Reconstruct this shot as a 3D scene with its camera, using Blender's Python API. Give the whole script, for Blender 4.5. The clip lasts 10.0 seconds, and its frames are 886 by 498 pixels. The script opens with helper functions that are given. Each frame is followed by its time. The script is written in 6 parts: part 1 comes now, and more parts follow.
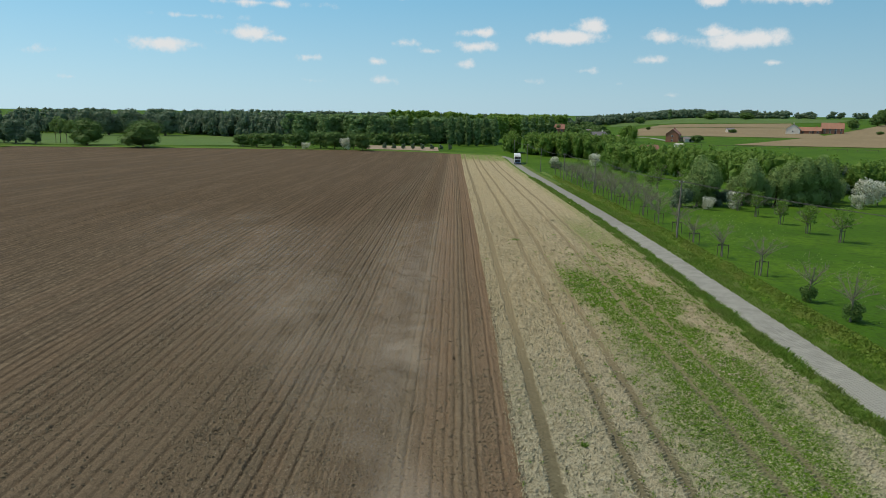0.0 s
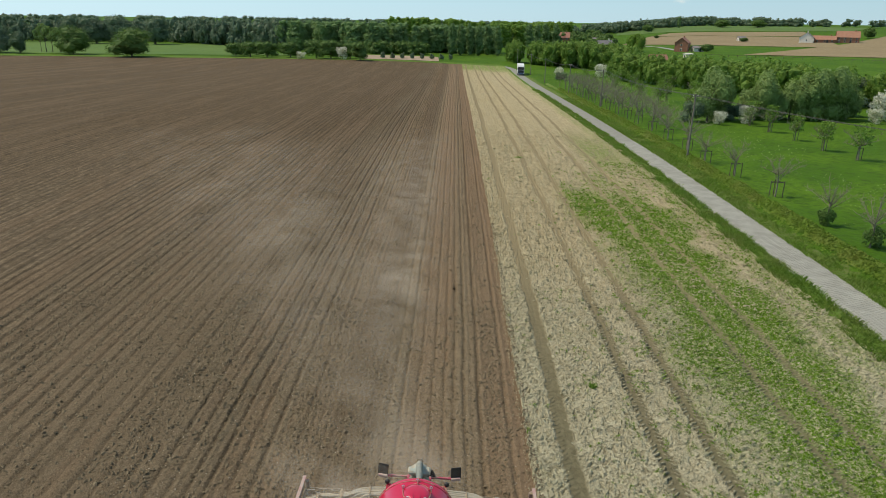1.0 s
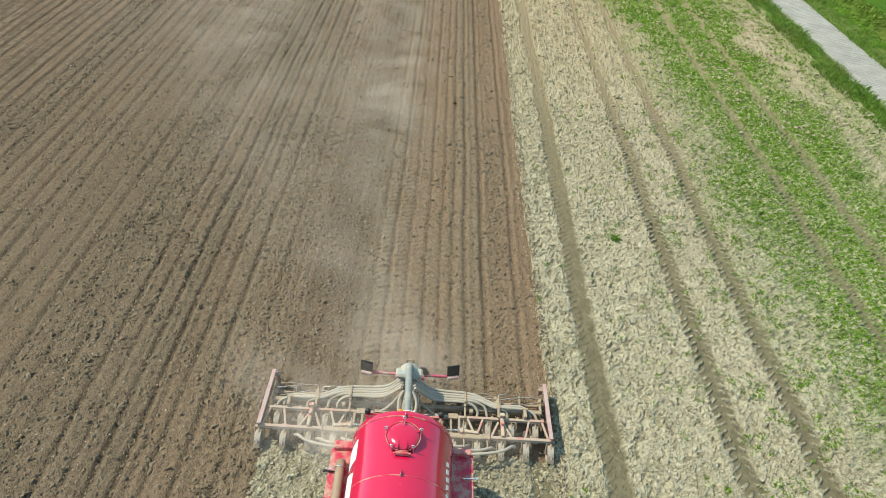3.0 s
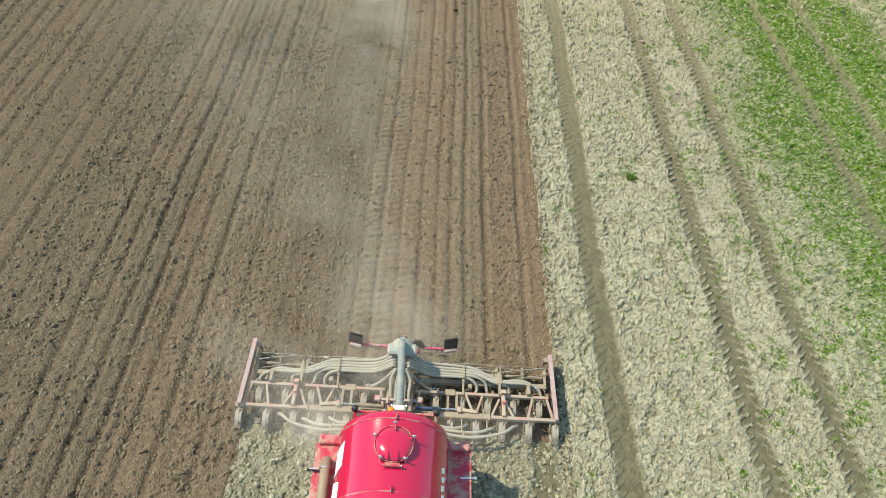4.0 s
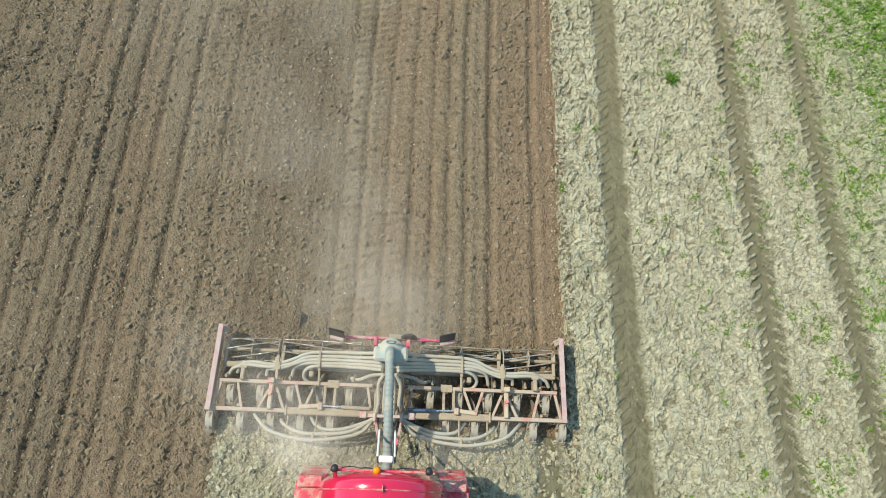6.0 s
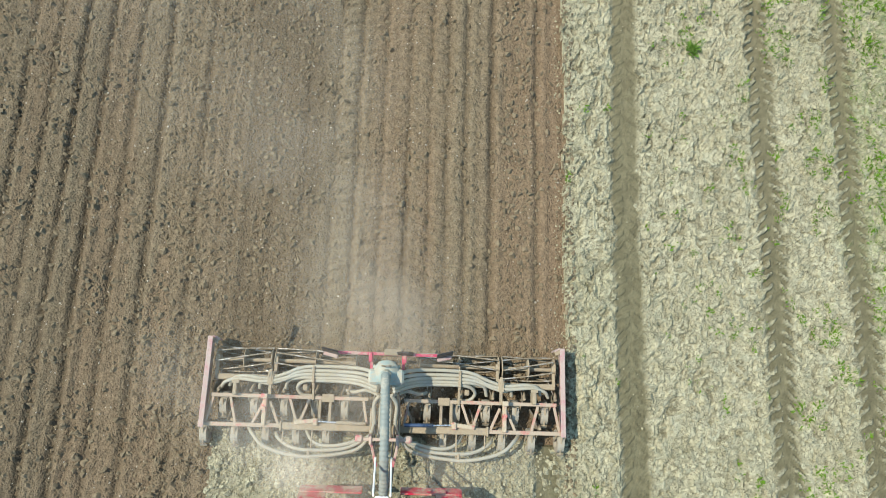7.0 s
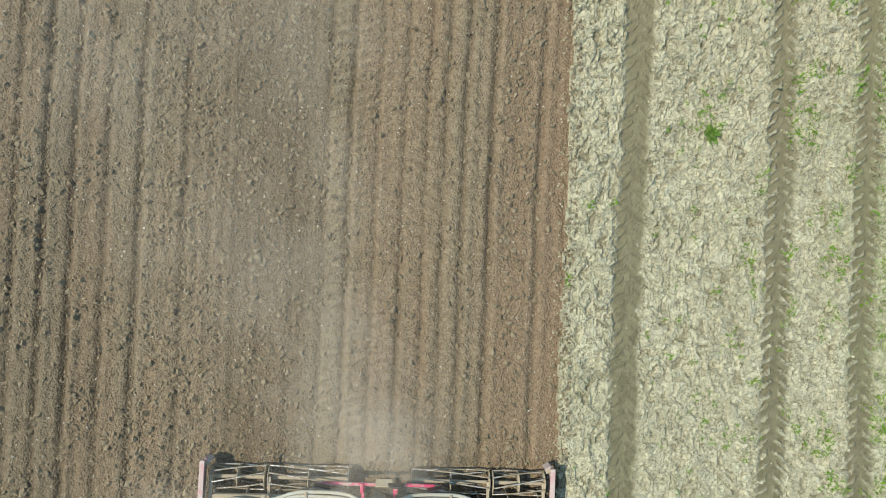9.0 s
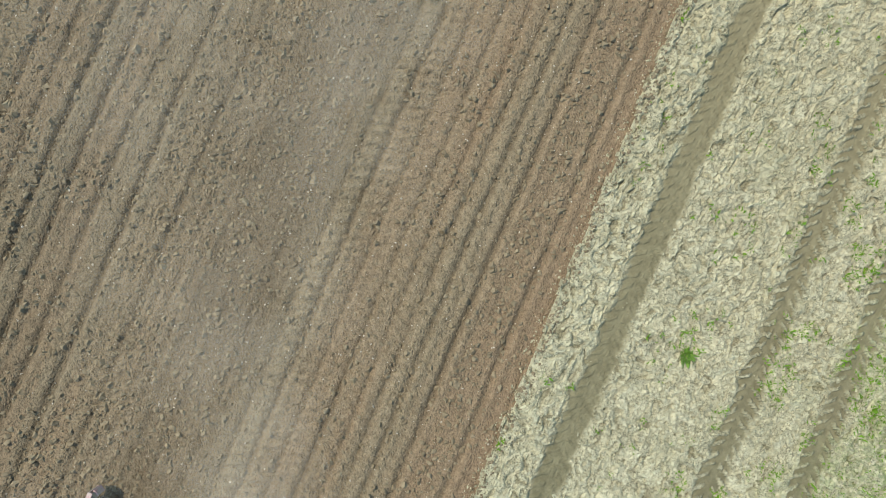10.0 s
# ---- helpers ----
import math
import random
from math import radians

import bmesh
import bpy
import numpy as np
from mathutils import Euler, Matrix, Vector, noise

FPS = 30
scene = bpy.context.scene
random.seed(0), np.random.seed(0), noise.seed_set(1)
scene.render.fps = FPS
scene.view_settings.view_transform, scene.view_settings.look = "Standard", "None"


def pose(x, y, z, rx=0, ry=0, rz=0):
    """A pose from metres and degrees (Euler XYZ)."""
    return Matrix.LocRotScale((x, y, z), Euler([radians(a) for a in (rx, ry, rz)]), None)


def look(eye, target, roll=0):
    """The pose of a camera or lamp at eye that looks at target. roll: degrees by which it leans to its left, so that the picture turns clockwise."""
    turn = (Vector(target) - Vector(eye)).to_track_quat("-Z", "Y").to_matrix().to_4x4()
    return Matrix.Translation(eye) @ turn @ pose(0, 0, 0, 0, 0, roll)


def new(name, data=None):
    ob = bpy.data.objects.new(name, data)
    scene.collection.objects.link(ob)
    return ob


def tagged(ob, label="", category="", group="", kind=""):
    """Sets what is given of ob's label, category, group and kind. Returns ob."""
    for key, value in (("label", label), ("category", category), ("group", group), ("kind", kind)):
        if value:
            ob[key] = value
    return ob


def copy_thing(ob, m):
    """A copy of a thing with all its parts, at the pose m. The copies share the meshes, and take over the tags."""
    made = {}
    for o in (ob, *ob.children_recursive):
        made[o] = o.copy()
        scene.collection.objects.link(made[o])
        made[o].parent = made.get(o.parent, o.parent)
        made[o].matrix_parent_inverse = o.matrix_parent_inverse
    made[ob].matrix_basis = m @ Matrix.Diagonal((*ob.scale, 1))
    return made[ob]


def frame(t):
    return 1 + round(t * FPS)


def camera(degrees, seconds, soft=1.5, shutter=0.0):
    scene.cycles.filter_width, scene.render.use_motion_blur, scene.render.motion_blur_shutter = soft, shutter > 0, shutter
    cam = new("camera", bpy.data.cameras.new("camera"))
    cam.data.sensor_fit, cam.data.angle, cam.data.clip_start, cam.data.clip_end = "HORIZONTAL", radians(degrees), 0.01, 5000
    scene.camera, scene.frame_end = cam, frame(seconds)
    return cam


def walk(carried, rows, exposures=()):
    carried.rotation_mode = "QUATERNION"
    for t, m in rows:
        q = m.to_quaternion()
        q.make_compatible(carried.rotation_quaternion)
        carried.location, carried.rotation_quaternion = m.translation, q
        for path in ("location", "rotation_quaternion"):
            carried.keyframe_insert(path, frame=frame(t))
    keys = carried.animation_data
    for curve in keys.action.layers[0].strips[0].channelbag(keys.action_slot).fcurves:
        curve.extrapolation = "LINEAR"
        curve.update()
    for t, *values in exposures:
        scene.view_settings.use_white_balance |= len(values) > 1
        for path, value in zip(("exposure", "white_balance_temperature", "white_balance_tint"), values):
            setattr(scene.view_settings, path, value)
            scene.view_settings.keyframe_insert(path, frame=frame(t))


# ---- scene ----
cam = camera(67.28, 10.0, soft=0.6)
PATH = [
    (0.0, -0.156, -2.080, 12.0, 78.35, -0.70, 1.00),
    (0.5, -0.158, -0.860, 12.0, 75.30, -0.71, 1.01),
    (1.0, -0.163, 0.240, 12.0, 70.92, -0.75, 1.05),
    (1.5, -0.188, 1.443, 12.0, 66.08, -0.78, 1.07),
    (2.0, -0.201, 2.650, 12.0, 61.11, -1.00, 1.18),
    (2.5, -0.181, 3.801, 12.0, 56.20, -1.05, 1.25),
    (4.0, -0.155, 7.184, 12.0, 41.65, -1.26, 1.50),
    (4.5, -0.137, 8.268, 12.0, 36.92, -1.14, 1.38),
    (5.0, -0.164, 9.398, 12.0, 31.99, -1.26, 1.65),
    (5.5, -0.174, 10.514, 12.0, 27.05, -1.22, 1.60),
    (7.0, -0.196, 13.833, 12.0, 12.32, -1.23, 1.85),
    (7.5, -0.215, 14.862, 12.0, 7.78, -1.21, 2.15),
    (8.0, -0.199, 16.018, 12.0, 2.69, -1.16, 2.13),
    (8.5, -0.200, 17.075, 12.0, 0.83, -1.13, 2.06),
    (9.0, -0.205, 18.246, 12.0, 0.80, -1.11, 2.50),
    (9.5, -0.235, 19.515, 12.0, -0.04, -1.31, 10.75),
    (10.0, -0.265, 20.705, 12.0, -0.05, -1.22, 23.15),
]
walk(cam, [(t, pose(*p)) for t, *p in PATH],
     [(0.0, -0.55, 7850, 11), (0.5, -0.47, 8050, 12), (1.0, -0.26, 8300, 12), (1.5, 0.10, 8200, 11), (2.5, 0.36, 7900, 9), (5.0, 0.39, 7500, 7), (8.0, 0.43, 7350, 6), (10.0, 0.40, 7350, 6)])

# ---- world, sun ----
SUN_EL, SUN_AZ = 58.0, 278.0  # azimuth clockwise from +y
world = bpy.data.worlds.new("sky")
scene.world = world
world.use_nodes = True
wt = world.node_tree
wt.nodes.clear()


def wnode(kind, operation=""):
    n = wt.nodes.new(kind)
    if operation:
        n.operation = operation
    return n


w_out = wnode("ShaderNodeOutputWorld")
w_bg = wnode("ShaderNodeBackground")
w_sky = wnode("ShaderNodeTexSky")
w_sky.sky_type, w_sky.sun_disc = "NISHITA", False
w_sky.sun_elevation, w_sky.sun_rotation = radians(SUN_EL), radians(SUN_AZ)
w_sky.air_density, w_sky.dust_density, w_sky.ozone_density = 1.2, 0.2, 4.0
w_bg.inputs[1].default_value = 0.18
w_dir = wnode("ShaderNodeTexCoord")
w_noise = wnode("ShaderNodeTexNoise")
w_noise.inputs["Scale"].default_value = 34.0
w_noise.inputs["Detail"].default_value = 9.0
w_noise.inputs["Roughness"].default_value = 0.62
wt.links.new(w_dir.outputs["Generated"], w_noise.inputs["Vector"])


def wmath(op, a, b=None, c=None):
    n = wnode("ShaderNodeMath", operation=op)
    for i, v in enumerate((a, b, c)):
        if v is None:
            continue
        if isinstance(v, (int, float)):
            n.inputs[i].default_value = v
        else:
            wt.links.new(v, n.inputs[i])
    return n.outputs[0]


# small fair-weather clouds: azimuth, elevation, half width and half height in degrees, weight
BIG_CLOUDS = [(-23.2, 4.9, 3.2, 0.7, 0.8), (-16.9, 5.9, 2.4, 0.7, 0.75), (-29, 9.3, 4.0, 0.6, 0.8), (2.0, 6.4, 2.1, 0.5, 0.75), (1.6, 5.3, 2.4, 0.55, 0.7),
              (0.6, 3.85, 1.3, 0.5, 0.7), (9.0, 6.0, 3.6, 0.75, 1.0), (11.0, 6.9, 1.6, 0.9, 1.0), (22.1, 5.6, 4.4, 0.85, 1.0), (20.3, 6.2, 1.6, 0.7, 0.9),
              (15.8, 4.2, 1.9, 0.5, 0.7), (19.8, 8.6, 1.5, 0.6, 0.9), (25.2, 8.5, 3.6, 0.7, 0.9), (40, 7, 4, 1.0, 0.8), (55, 9, 5, 1.2, 0.9),
              (-50, 8, 5, 1.1, 0.8), (-70, 12, 6, 1.5, 0.8)]
THIN_CLOUDS = [(-14.2, 5.6, 2.6, 0.5, 0.5), (-4.3, 5.5, 1.2, 0.5, 0.55), (-6.5, 4.0, 1.1, 0.4, 0.5), (-5.5, 2.5, 1.6, 0.5, 0.5), (-11.9, 4.2, 1.6, 0.4, 0.55),
               (-12.0, 2.4, 1.8, 0.4, 0.4), (16.2, 5.9, 2.0, 0.65, 0.65), (13.6, 2.4, 1.1, 0.3, 0.5), (17.3, 1.5, 1.4, 0.3, 0.45), (5.8, 2.6, 1.7, 0.35, 0.45),
               (-31.0, 4.0, 2.0, 0.4, 0.4), (-29.5, 2.2, 1.2, 0.3, 0.4),
               (-16.0, 8.2, 8.0, 0.35, 0.5), (-8.5, 9.0, 7.0, 0.30, 0.48), (-21.0, 7.0, 5.0, 0.3, 0.42), (-2.0, 4.9, 1.4, 0.35, 0.5), (10.5, 3.4, 1.6, 0.35, 0.5), (24.5, 3.9, 1.5, 0.3, 0.5)]
cover = None
for az, el, hw, hh, wgt in BIG_CLOUDS + THIN_CLOUDS:
    a, e = radians(az), radians(el)
    centre = (math.sin(a) * math.cos(e), math.cos(a) * math.cos(e), math.sin(e))
    sub = wnode("ShaderNodeVectorMath", operation="SUBTRACT")
    wt.links.new(w_dir.outputs["Generated"], sub.inputs[0])
    sub.inputs[1].default_value = centre
    sc = wnode("ShaderNodeMapping")
    sc.vector_type = "TEXTURE"
    sc.inputs["Rotation"].default_value = (0, 0, -a)
    sc.inputs["Scale"].default_value = (radians(hw), 1.0, radians(hh))
    wt.links.new(sub.outputs[0], sc.inputs["Vector"])
    ln = wnode("ShaderNodeVectorMath", operation="LENGTH")
    wt.links.new(sc.outputs[0], ln.inputs[0])
    k = wmath("MULTIPLY", wmath("MAXIMUM", wmath("SUBTRACT", 1.25, ln.outputs["Value"]), 0.0), wgt)
    cover = k if cover is None else wmath("MAXIMUM", cover, k)
shape = wmath("SUBTRACT", wmath("ADD", cover, wmath("MULTIPLY", w_noise.outputs["Fac"], 1.9)), 1.2)
shape = wmath("MULTIPLY", shape, wmath("GREATER_THAN", cover, 0.001))
w_ramp = wnode("ShaderNodeMapRange")
w_ramp.interpolation_type = "SMOOTHSTEP"
w_ramp.inputs["From Min"].default_value = 0.0
w_ramp.inputs["From Max"].default_value = 0.7
wt.links.new(shape, w_ramp.inputs["Value"])
# summer haze: pale blue at the horizon, deeper blue above
w_sep = wnode("ShaderNodeSeparateXYZ")
wt.links.new(w_dir.outputs["Generated"], w_sep.inputs[0])
w_grad = wnode("ShaderNodeValToRGB")
wt.links.new(w_sep.outputs["Z"], w_grad.inputs[0])
cr = w_grad.color_ramp
cr.elements[0].position, cr.elements[0].color = 0.0, (2.6, 5.1, 7.4, 1)
cr.elements[1].position, cr.elements[1].color = 1.0, (1.5, 2.5, 4.0, 1)
mid_stop = cr.elements.new(0.16)
mid_stop.color = (1.25, 4.05, 6.95, 1)
high_stop = cr.elements.new(0.42)
high_stop.color = (1.7, 2.9, 4.4, 1)
w_air = wnode("ShaderNodeMix")
w_air.data_type = "RGBA"
w_air.inputs["Factor"].default_value = 0.85
wt.links.new(w_sky.outputs[0], w_air.inputs["A"])
wt.links.new(w_grad.outputs[0], w_air.inputs["B"])
w_mix = wnode("ShaderNodeMix")
w_mix.data_type = "RGBA"
wt.links.new(w_ramp.outputs[0], w_mix.inputs["Factor"])
# brighter towards the sun, deeper blue away from it
w_side = wnode("ShaderNodeVectorMath", operation="SCALE")
wt.links.new(w_air.outputs["Result"], w_side.inputs[0])
wt.links.new(wmath("MULTIPLY_ADD", w_sep.outputs["X"], -0.22, 0.98), w_side.inputs["Scale"])
wt.links.new(w_side.outputs[0], w_mix.inputs["A"])
w_mix.inputs["B"].default_value = (5.4, 6.2, 7.3, 1)
wt.links.new(w_mix.outputs["Result"], w_bg.inputs[0])
wt.links.new(w_bg.outputs[0], w_out.inputs[0])

sun_data = bpy.data.lights.new("sun", "SUN")
sun_data.energy, sun_data.angle, sun_data.color = 4.2, radians(0.5), (1.0, 0.95, 0.87)
sun = new("sun", sun_data)
_a, _e = radians(SUN_AZ), radians(SUN_EL)
sun.matrix_world = look((60 * math.sin(_a) * math.cos(_e), 60 * math.cos(_a) * math.cos(_e), 60 * math.sin(_e)), (0, 0, 0))

# ---- materials ----
def material(name):
    m = bpy.data.materials.new(name)
    m.use_nodes = True
    m.node_tree.nodes.clear()
    nt = m.node_tree
    out, bsdf = nt.nodes.new("ShaderNodeOutputMaterial"), nt.nodes.new("ShaderNodeBsdfPrincipled")
    nt.links.new(bsdf.outputs[0], out.inputs[0])
    return m, nt, bsdf


def put(nt, value, socket):
    if isinstance(value, (int, float)):
        socket.default_value = value
    elif isinstance(value, tuple):
        socket.default_value = (*value, 1) if len(value) == 3 and socket.type == "RGBA" else value
    else:
        nt.links.new(value, socket)


def coords(nt, scale=(1, 1, 1), which="Object"):
    tc, mp = nt.nodes.new("ShaderNodeTexCoord"), nt.nodes.new("ShaderNodeMapping")
    nt.links.new(tc.outputs[which], mp.inputs["Vector"])
    mp.inputs["Scale"].default_value = scale
    return mp.outputs[0]


def fbm(nt, vec, scale, detail=4.0, rough=0.55):
    n = nt.nodes.new("ShaderNodeTexNoise")
    nt.links.new(vec, n.inputs["Vector"])
    n.inputs["Scale"].default_value, n.inputs["Detail"].default_value, n.inputs["Roughness"].default_value = scale, detail, rough
    return n.outputs["Fac"]


def cells(nt, vec, scale, feature="F1", out="Distance"):
    n = nt.nodes.new("ShaderNodeTexVoronoi")
    n.feature = feature
    nt.links.new(vec, n.inputs["Vector"])
    n.inputs["Scale"].default_value = scale
    return n.outputs[out]


def ramp(nt, value, lo, hi, a=0.0, b=1.0):
    n = nt.nodes.new("ShaderNodeMapRange")
    n.interpolation_type = "SMOOTHSTEP"
    put(nt, value, n.inputs["Value"])
    for key, v in (("From Min", lo), ("From Max", hi), ("To Min", a), ("To Max", b)):
        n.inputs[key].default_value = v
    return n.outputs[0]


def blend(nt, fac, a, b, how="MIX"):
    n = nt.nodes.new("ShaderNodeMix")
    n.data_type, n.blend_type = "RGBA", how
    put(nt, fac, n.inputs["Factor"]), put(nt, a, n.inputs["A"]), put(nt, b, n.inputs["B"])
    return n.outputs["Result"]


def calc(nt, op, a, b=0.0):
    n = nt.nodes.new("ShaderNodeMath")
    n.operation = op
    put(nt, a, n.inputs[0]), put(nt, b, n.inputs[1])
    return n.outputs[0]


def attr(nt, name):
    n = nt.nodes.new("ShaderNodeAttribute")
    n.attribute_name = name
    return n.outputs["Fac"]


def relief(nt, bsdf, height, strength, distance, under=None):
    n = nt.nodes.new("ShaderNodeBump")
    n.inputs["Strength"].default_value, n.inputs["Distance"].default_value = strength, distance
    put(nt, height, n.inputs["Height"])
    if under is not None:
        nt.links.new(under, n.inputs["Normal"])
    nt.links.new(n.outputs[0], bsdf.inputs["Normal"])
    return n.outputs[0]


def simple(name, a, b, scale=6.0, rough=0.6, metal=0.0, bump=0.15, dist=0.01, fine=40.0, spec=0.4):
    """Two tones at two scales, with a fine relief."""
    m, nt, bs = material(name)
    v = coords(nt)
    big, small = fbm(nt, v, scale, 5), fbm(nt, v, fine, 3)
    k = calc(nt, "ADD", calc(nt, "MULTIPLY", big, 0.65), calc(nt, "MULTIPLY", small, 0.35))
    put(nt, blend(nt, ramp(nt, k, 0.35, 0.65), a, b), bs.inputs["Base Color"])
    put(nt, ramp(nt, small, 0.3, 0.7, rough - 0.08, rough + 0.08), bs.inputs["Roughness"])
    bs.inputs["Metallic"].default_value = metal
    bs.inputs["Specular IOR Level"].default_value = spec
    if bump:
        relief(nt, bs, k, bump, dist)
    return m


def dusty(name, paint, dust, amount, rough=0.45, metal=0.0):
    """Paint or metal under a film of dry soil that lies in patches."""
    m, nt, bs = material(name)
    v = coords(nt)
    patch = calc(nt, "ADD", calc(nt, "MULTIPLY", fbm(nt, v, 5.0, 6, 0.65), 0.7), calc(nt, "MULTIPLY", fbm(nt, v, 60.0, 3), 0.3))
    k = ramp(nt, patch, 0.62 - amount * 0.3, 0.72 - amount * 0.25)
    tone = blend(nt, fbm(nt, v, 22.0, 3), dust, tuple(c * 0.72 for c in dust))
    put(nt, blend(nt, k, paint, tone), bs.inputs["Base Color"])
    put(nt, ramp(nt, k, 0, 1, rough, 0.95), bs.inputs["Roughness"])
    put(nt, ramp(nt, k, 0, 1, metal, 0.0), bs.inputs["Metallic"])
    relief(nt, bs, patch, 0.25, 0.01)
    return m


def leaf(name, a, b, c):
    m, nt, bs = material(name)
    g = nt.nodes.new("ShaderNodeNewGeometry")
    oi = nt.nodes.new("ShaderNodeObjectInfo")
    tone = blend(nt, g.outputs["Random Per Island"], a, b)
    tone = blend(nt, ramp(nt, fbm(nt, coords(nt), 0.35, 3), 0.4, 0.65), tone, c)
    tone = blend(nt, calc(nt, "MULTIPLY", oi.outputs["Random"], 0.35), tone, b)
    put(nt, tone, bs.inputs["Base Color"])
    bs.inputs["Roughness"].default_value = 0.6
    bs.inputs["Specular IOR Level"].default_value = 0.25
    tr = nt.nodes.new("ShaderNodeBsdfTranslucent")
    nt.links.new(tone, tr.inputs[0])
    mx = nt.nodes.new("ShaderNodeMixShader")
    mx.inputs[0].default_value = 0.38
    nt.links.new(bs.outputs[0], mx.inputs[1]), nt.links.new(tr.outputs[0], mx.inputs[2])
    out = [n for n in nt.nodes if n.type == "OUTPUT_MATERIAL"][0]
    nt.links.new(mx.outputs[0], out.inputs[0])
    return m


def make_tilled():
    m, nt, bs = material("tilled_soil")
    v = coords(nt)
    rows = coords(nt, (3.6, 0.06, 1))
    tone = blend(nt, ramp(nt, fbm(nt, rows, 1.0, 5, 0.7), 0.40, 0.60), (0.158, 0.122, 0.082), (0.200, 0.156, 0.106))
    tone = blend(nt, ramp(nt, fbm(nt, v, 0.12, 3), 0.4, 0.62, 0, 0.6), tone, (0.180, 0.143, 0.096))
    sep = nt.nodes.new("ShaderNodeSeparateXYZ")
    nt.links.new(v, sep.inputs[0])
    # browner, darker soil further off, with cloud shade partly put in
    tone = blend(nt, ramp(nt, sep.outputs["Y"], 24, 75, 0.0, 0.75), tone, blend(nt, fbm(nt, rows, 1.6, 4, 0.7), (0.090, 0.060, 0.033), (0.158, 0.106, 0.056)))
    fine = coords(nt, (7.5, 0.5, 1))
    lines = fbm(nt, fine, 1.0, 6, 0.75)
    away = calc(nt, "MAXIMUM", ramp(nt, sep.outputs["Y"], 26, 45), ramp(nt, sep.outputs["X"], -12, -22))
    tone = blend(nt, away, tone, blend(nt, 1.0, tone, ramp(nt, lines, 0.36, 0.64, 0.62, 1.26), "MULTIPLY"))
    # furrow shade drawn as dark lines in the colour, along the drill rows
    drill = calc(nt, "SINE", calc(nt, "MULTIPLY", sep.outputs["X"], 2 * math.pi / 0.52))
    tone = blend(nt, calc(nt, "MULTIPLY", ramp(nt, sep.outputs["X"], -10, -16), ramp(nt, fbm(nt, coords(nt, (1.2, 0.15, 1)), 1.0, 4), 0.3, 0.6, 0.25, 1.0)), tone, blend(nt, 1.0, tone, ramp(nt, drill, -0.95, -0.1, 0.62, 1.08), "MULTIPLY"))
    far_crumb = nt.nodes.new("ShaderNodeSeparateColor")
    nt.links.new(cells(nt, v, 4.5, "F1", "Color"), far_crumb.inputs[0])
    tone = blend(nt, away, tone, blend(nt, 1.0, tone, ramp(nt, far_crumb.outputs[0], 0.0, 1.0, 0.74, 1.2), "MULTIPLY"))
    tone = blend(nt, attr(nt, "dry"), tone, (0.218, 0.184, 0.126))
    tone = blend(nt, attr(nt, "warm"), tone, (0.216, 0.151, 0.098))
    # darker soil tones, with furrow, machine and cloud shade painted in
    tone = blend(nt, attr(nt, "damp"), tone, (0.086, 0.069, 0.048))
    tone = blend(nt, ramp(nt, fbm(nt, v, 6.0, 6, 0.7), 0.38, 0.62, 0.0, 0.32), tone, blend(nt, 1.0, tone, (0.66, 0.66, 0.66), "MULTIPLY"))
    for size, lo, hi in ((21.0, 0.90, 1.10), (46.0, 0.87, 1.13)):
        one = nt.nodes.new("ShaderNodeSeparateColor")
        nt.links.new(cells(nt, v, size, "F1", "Color"), one.inputs[0])
        tone = blend(nt, 1.0, tone, ramp(nt, one.outputs[0], 0.0, 1.0, lo, hi), "MULTIPLY")
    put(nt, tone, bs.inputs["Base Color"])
    bs.inputs["Roughness"].default_value = 0.95
    bs.inputs["Specular IOR Level"].default_value = 0.1
    crumb = calc(nt, "MULTIPLY", ramp(nt, cells(nt, v, 19.0), 0.05, 0.62), -0.38)
    crumb = calc(nt, "ADD", crumb, calc(nt, "MULTIPLY", ramp(nt, cells(nt, v, 46.0), 0.05, 0.62), -0.26))
    lump = calc(nt, "ADD", crumb, calc(nt, "MULTIPLY", fbm(nt, v, 9.0, 4, 0.6), 0.55))
    relief(nt, bs, lump, 1.0, 0.044)
    return m


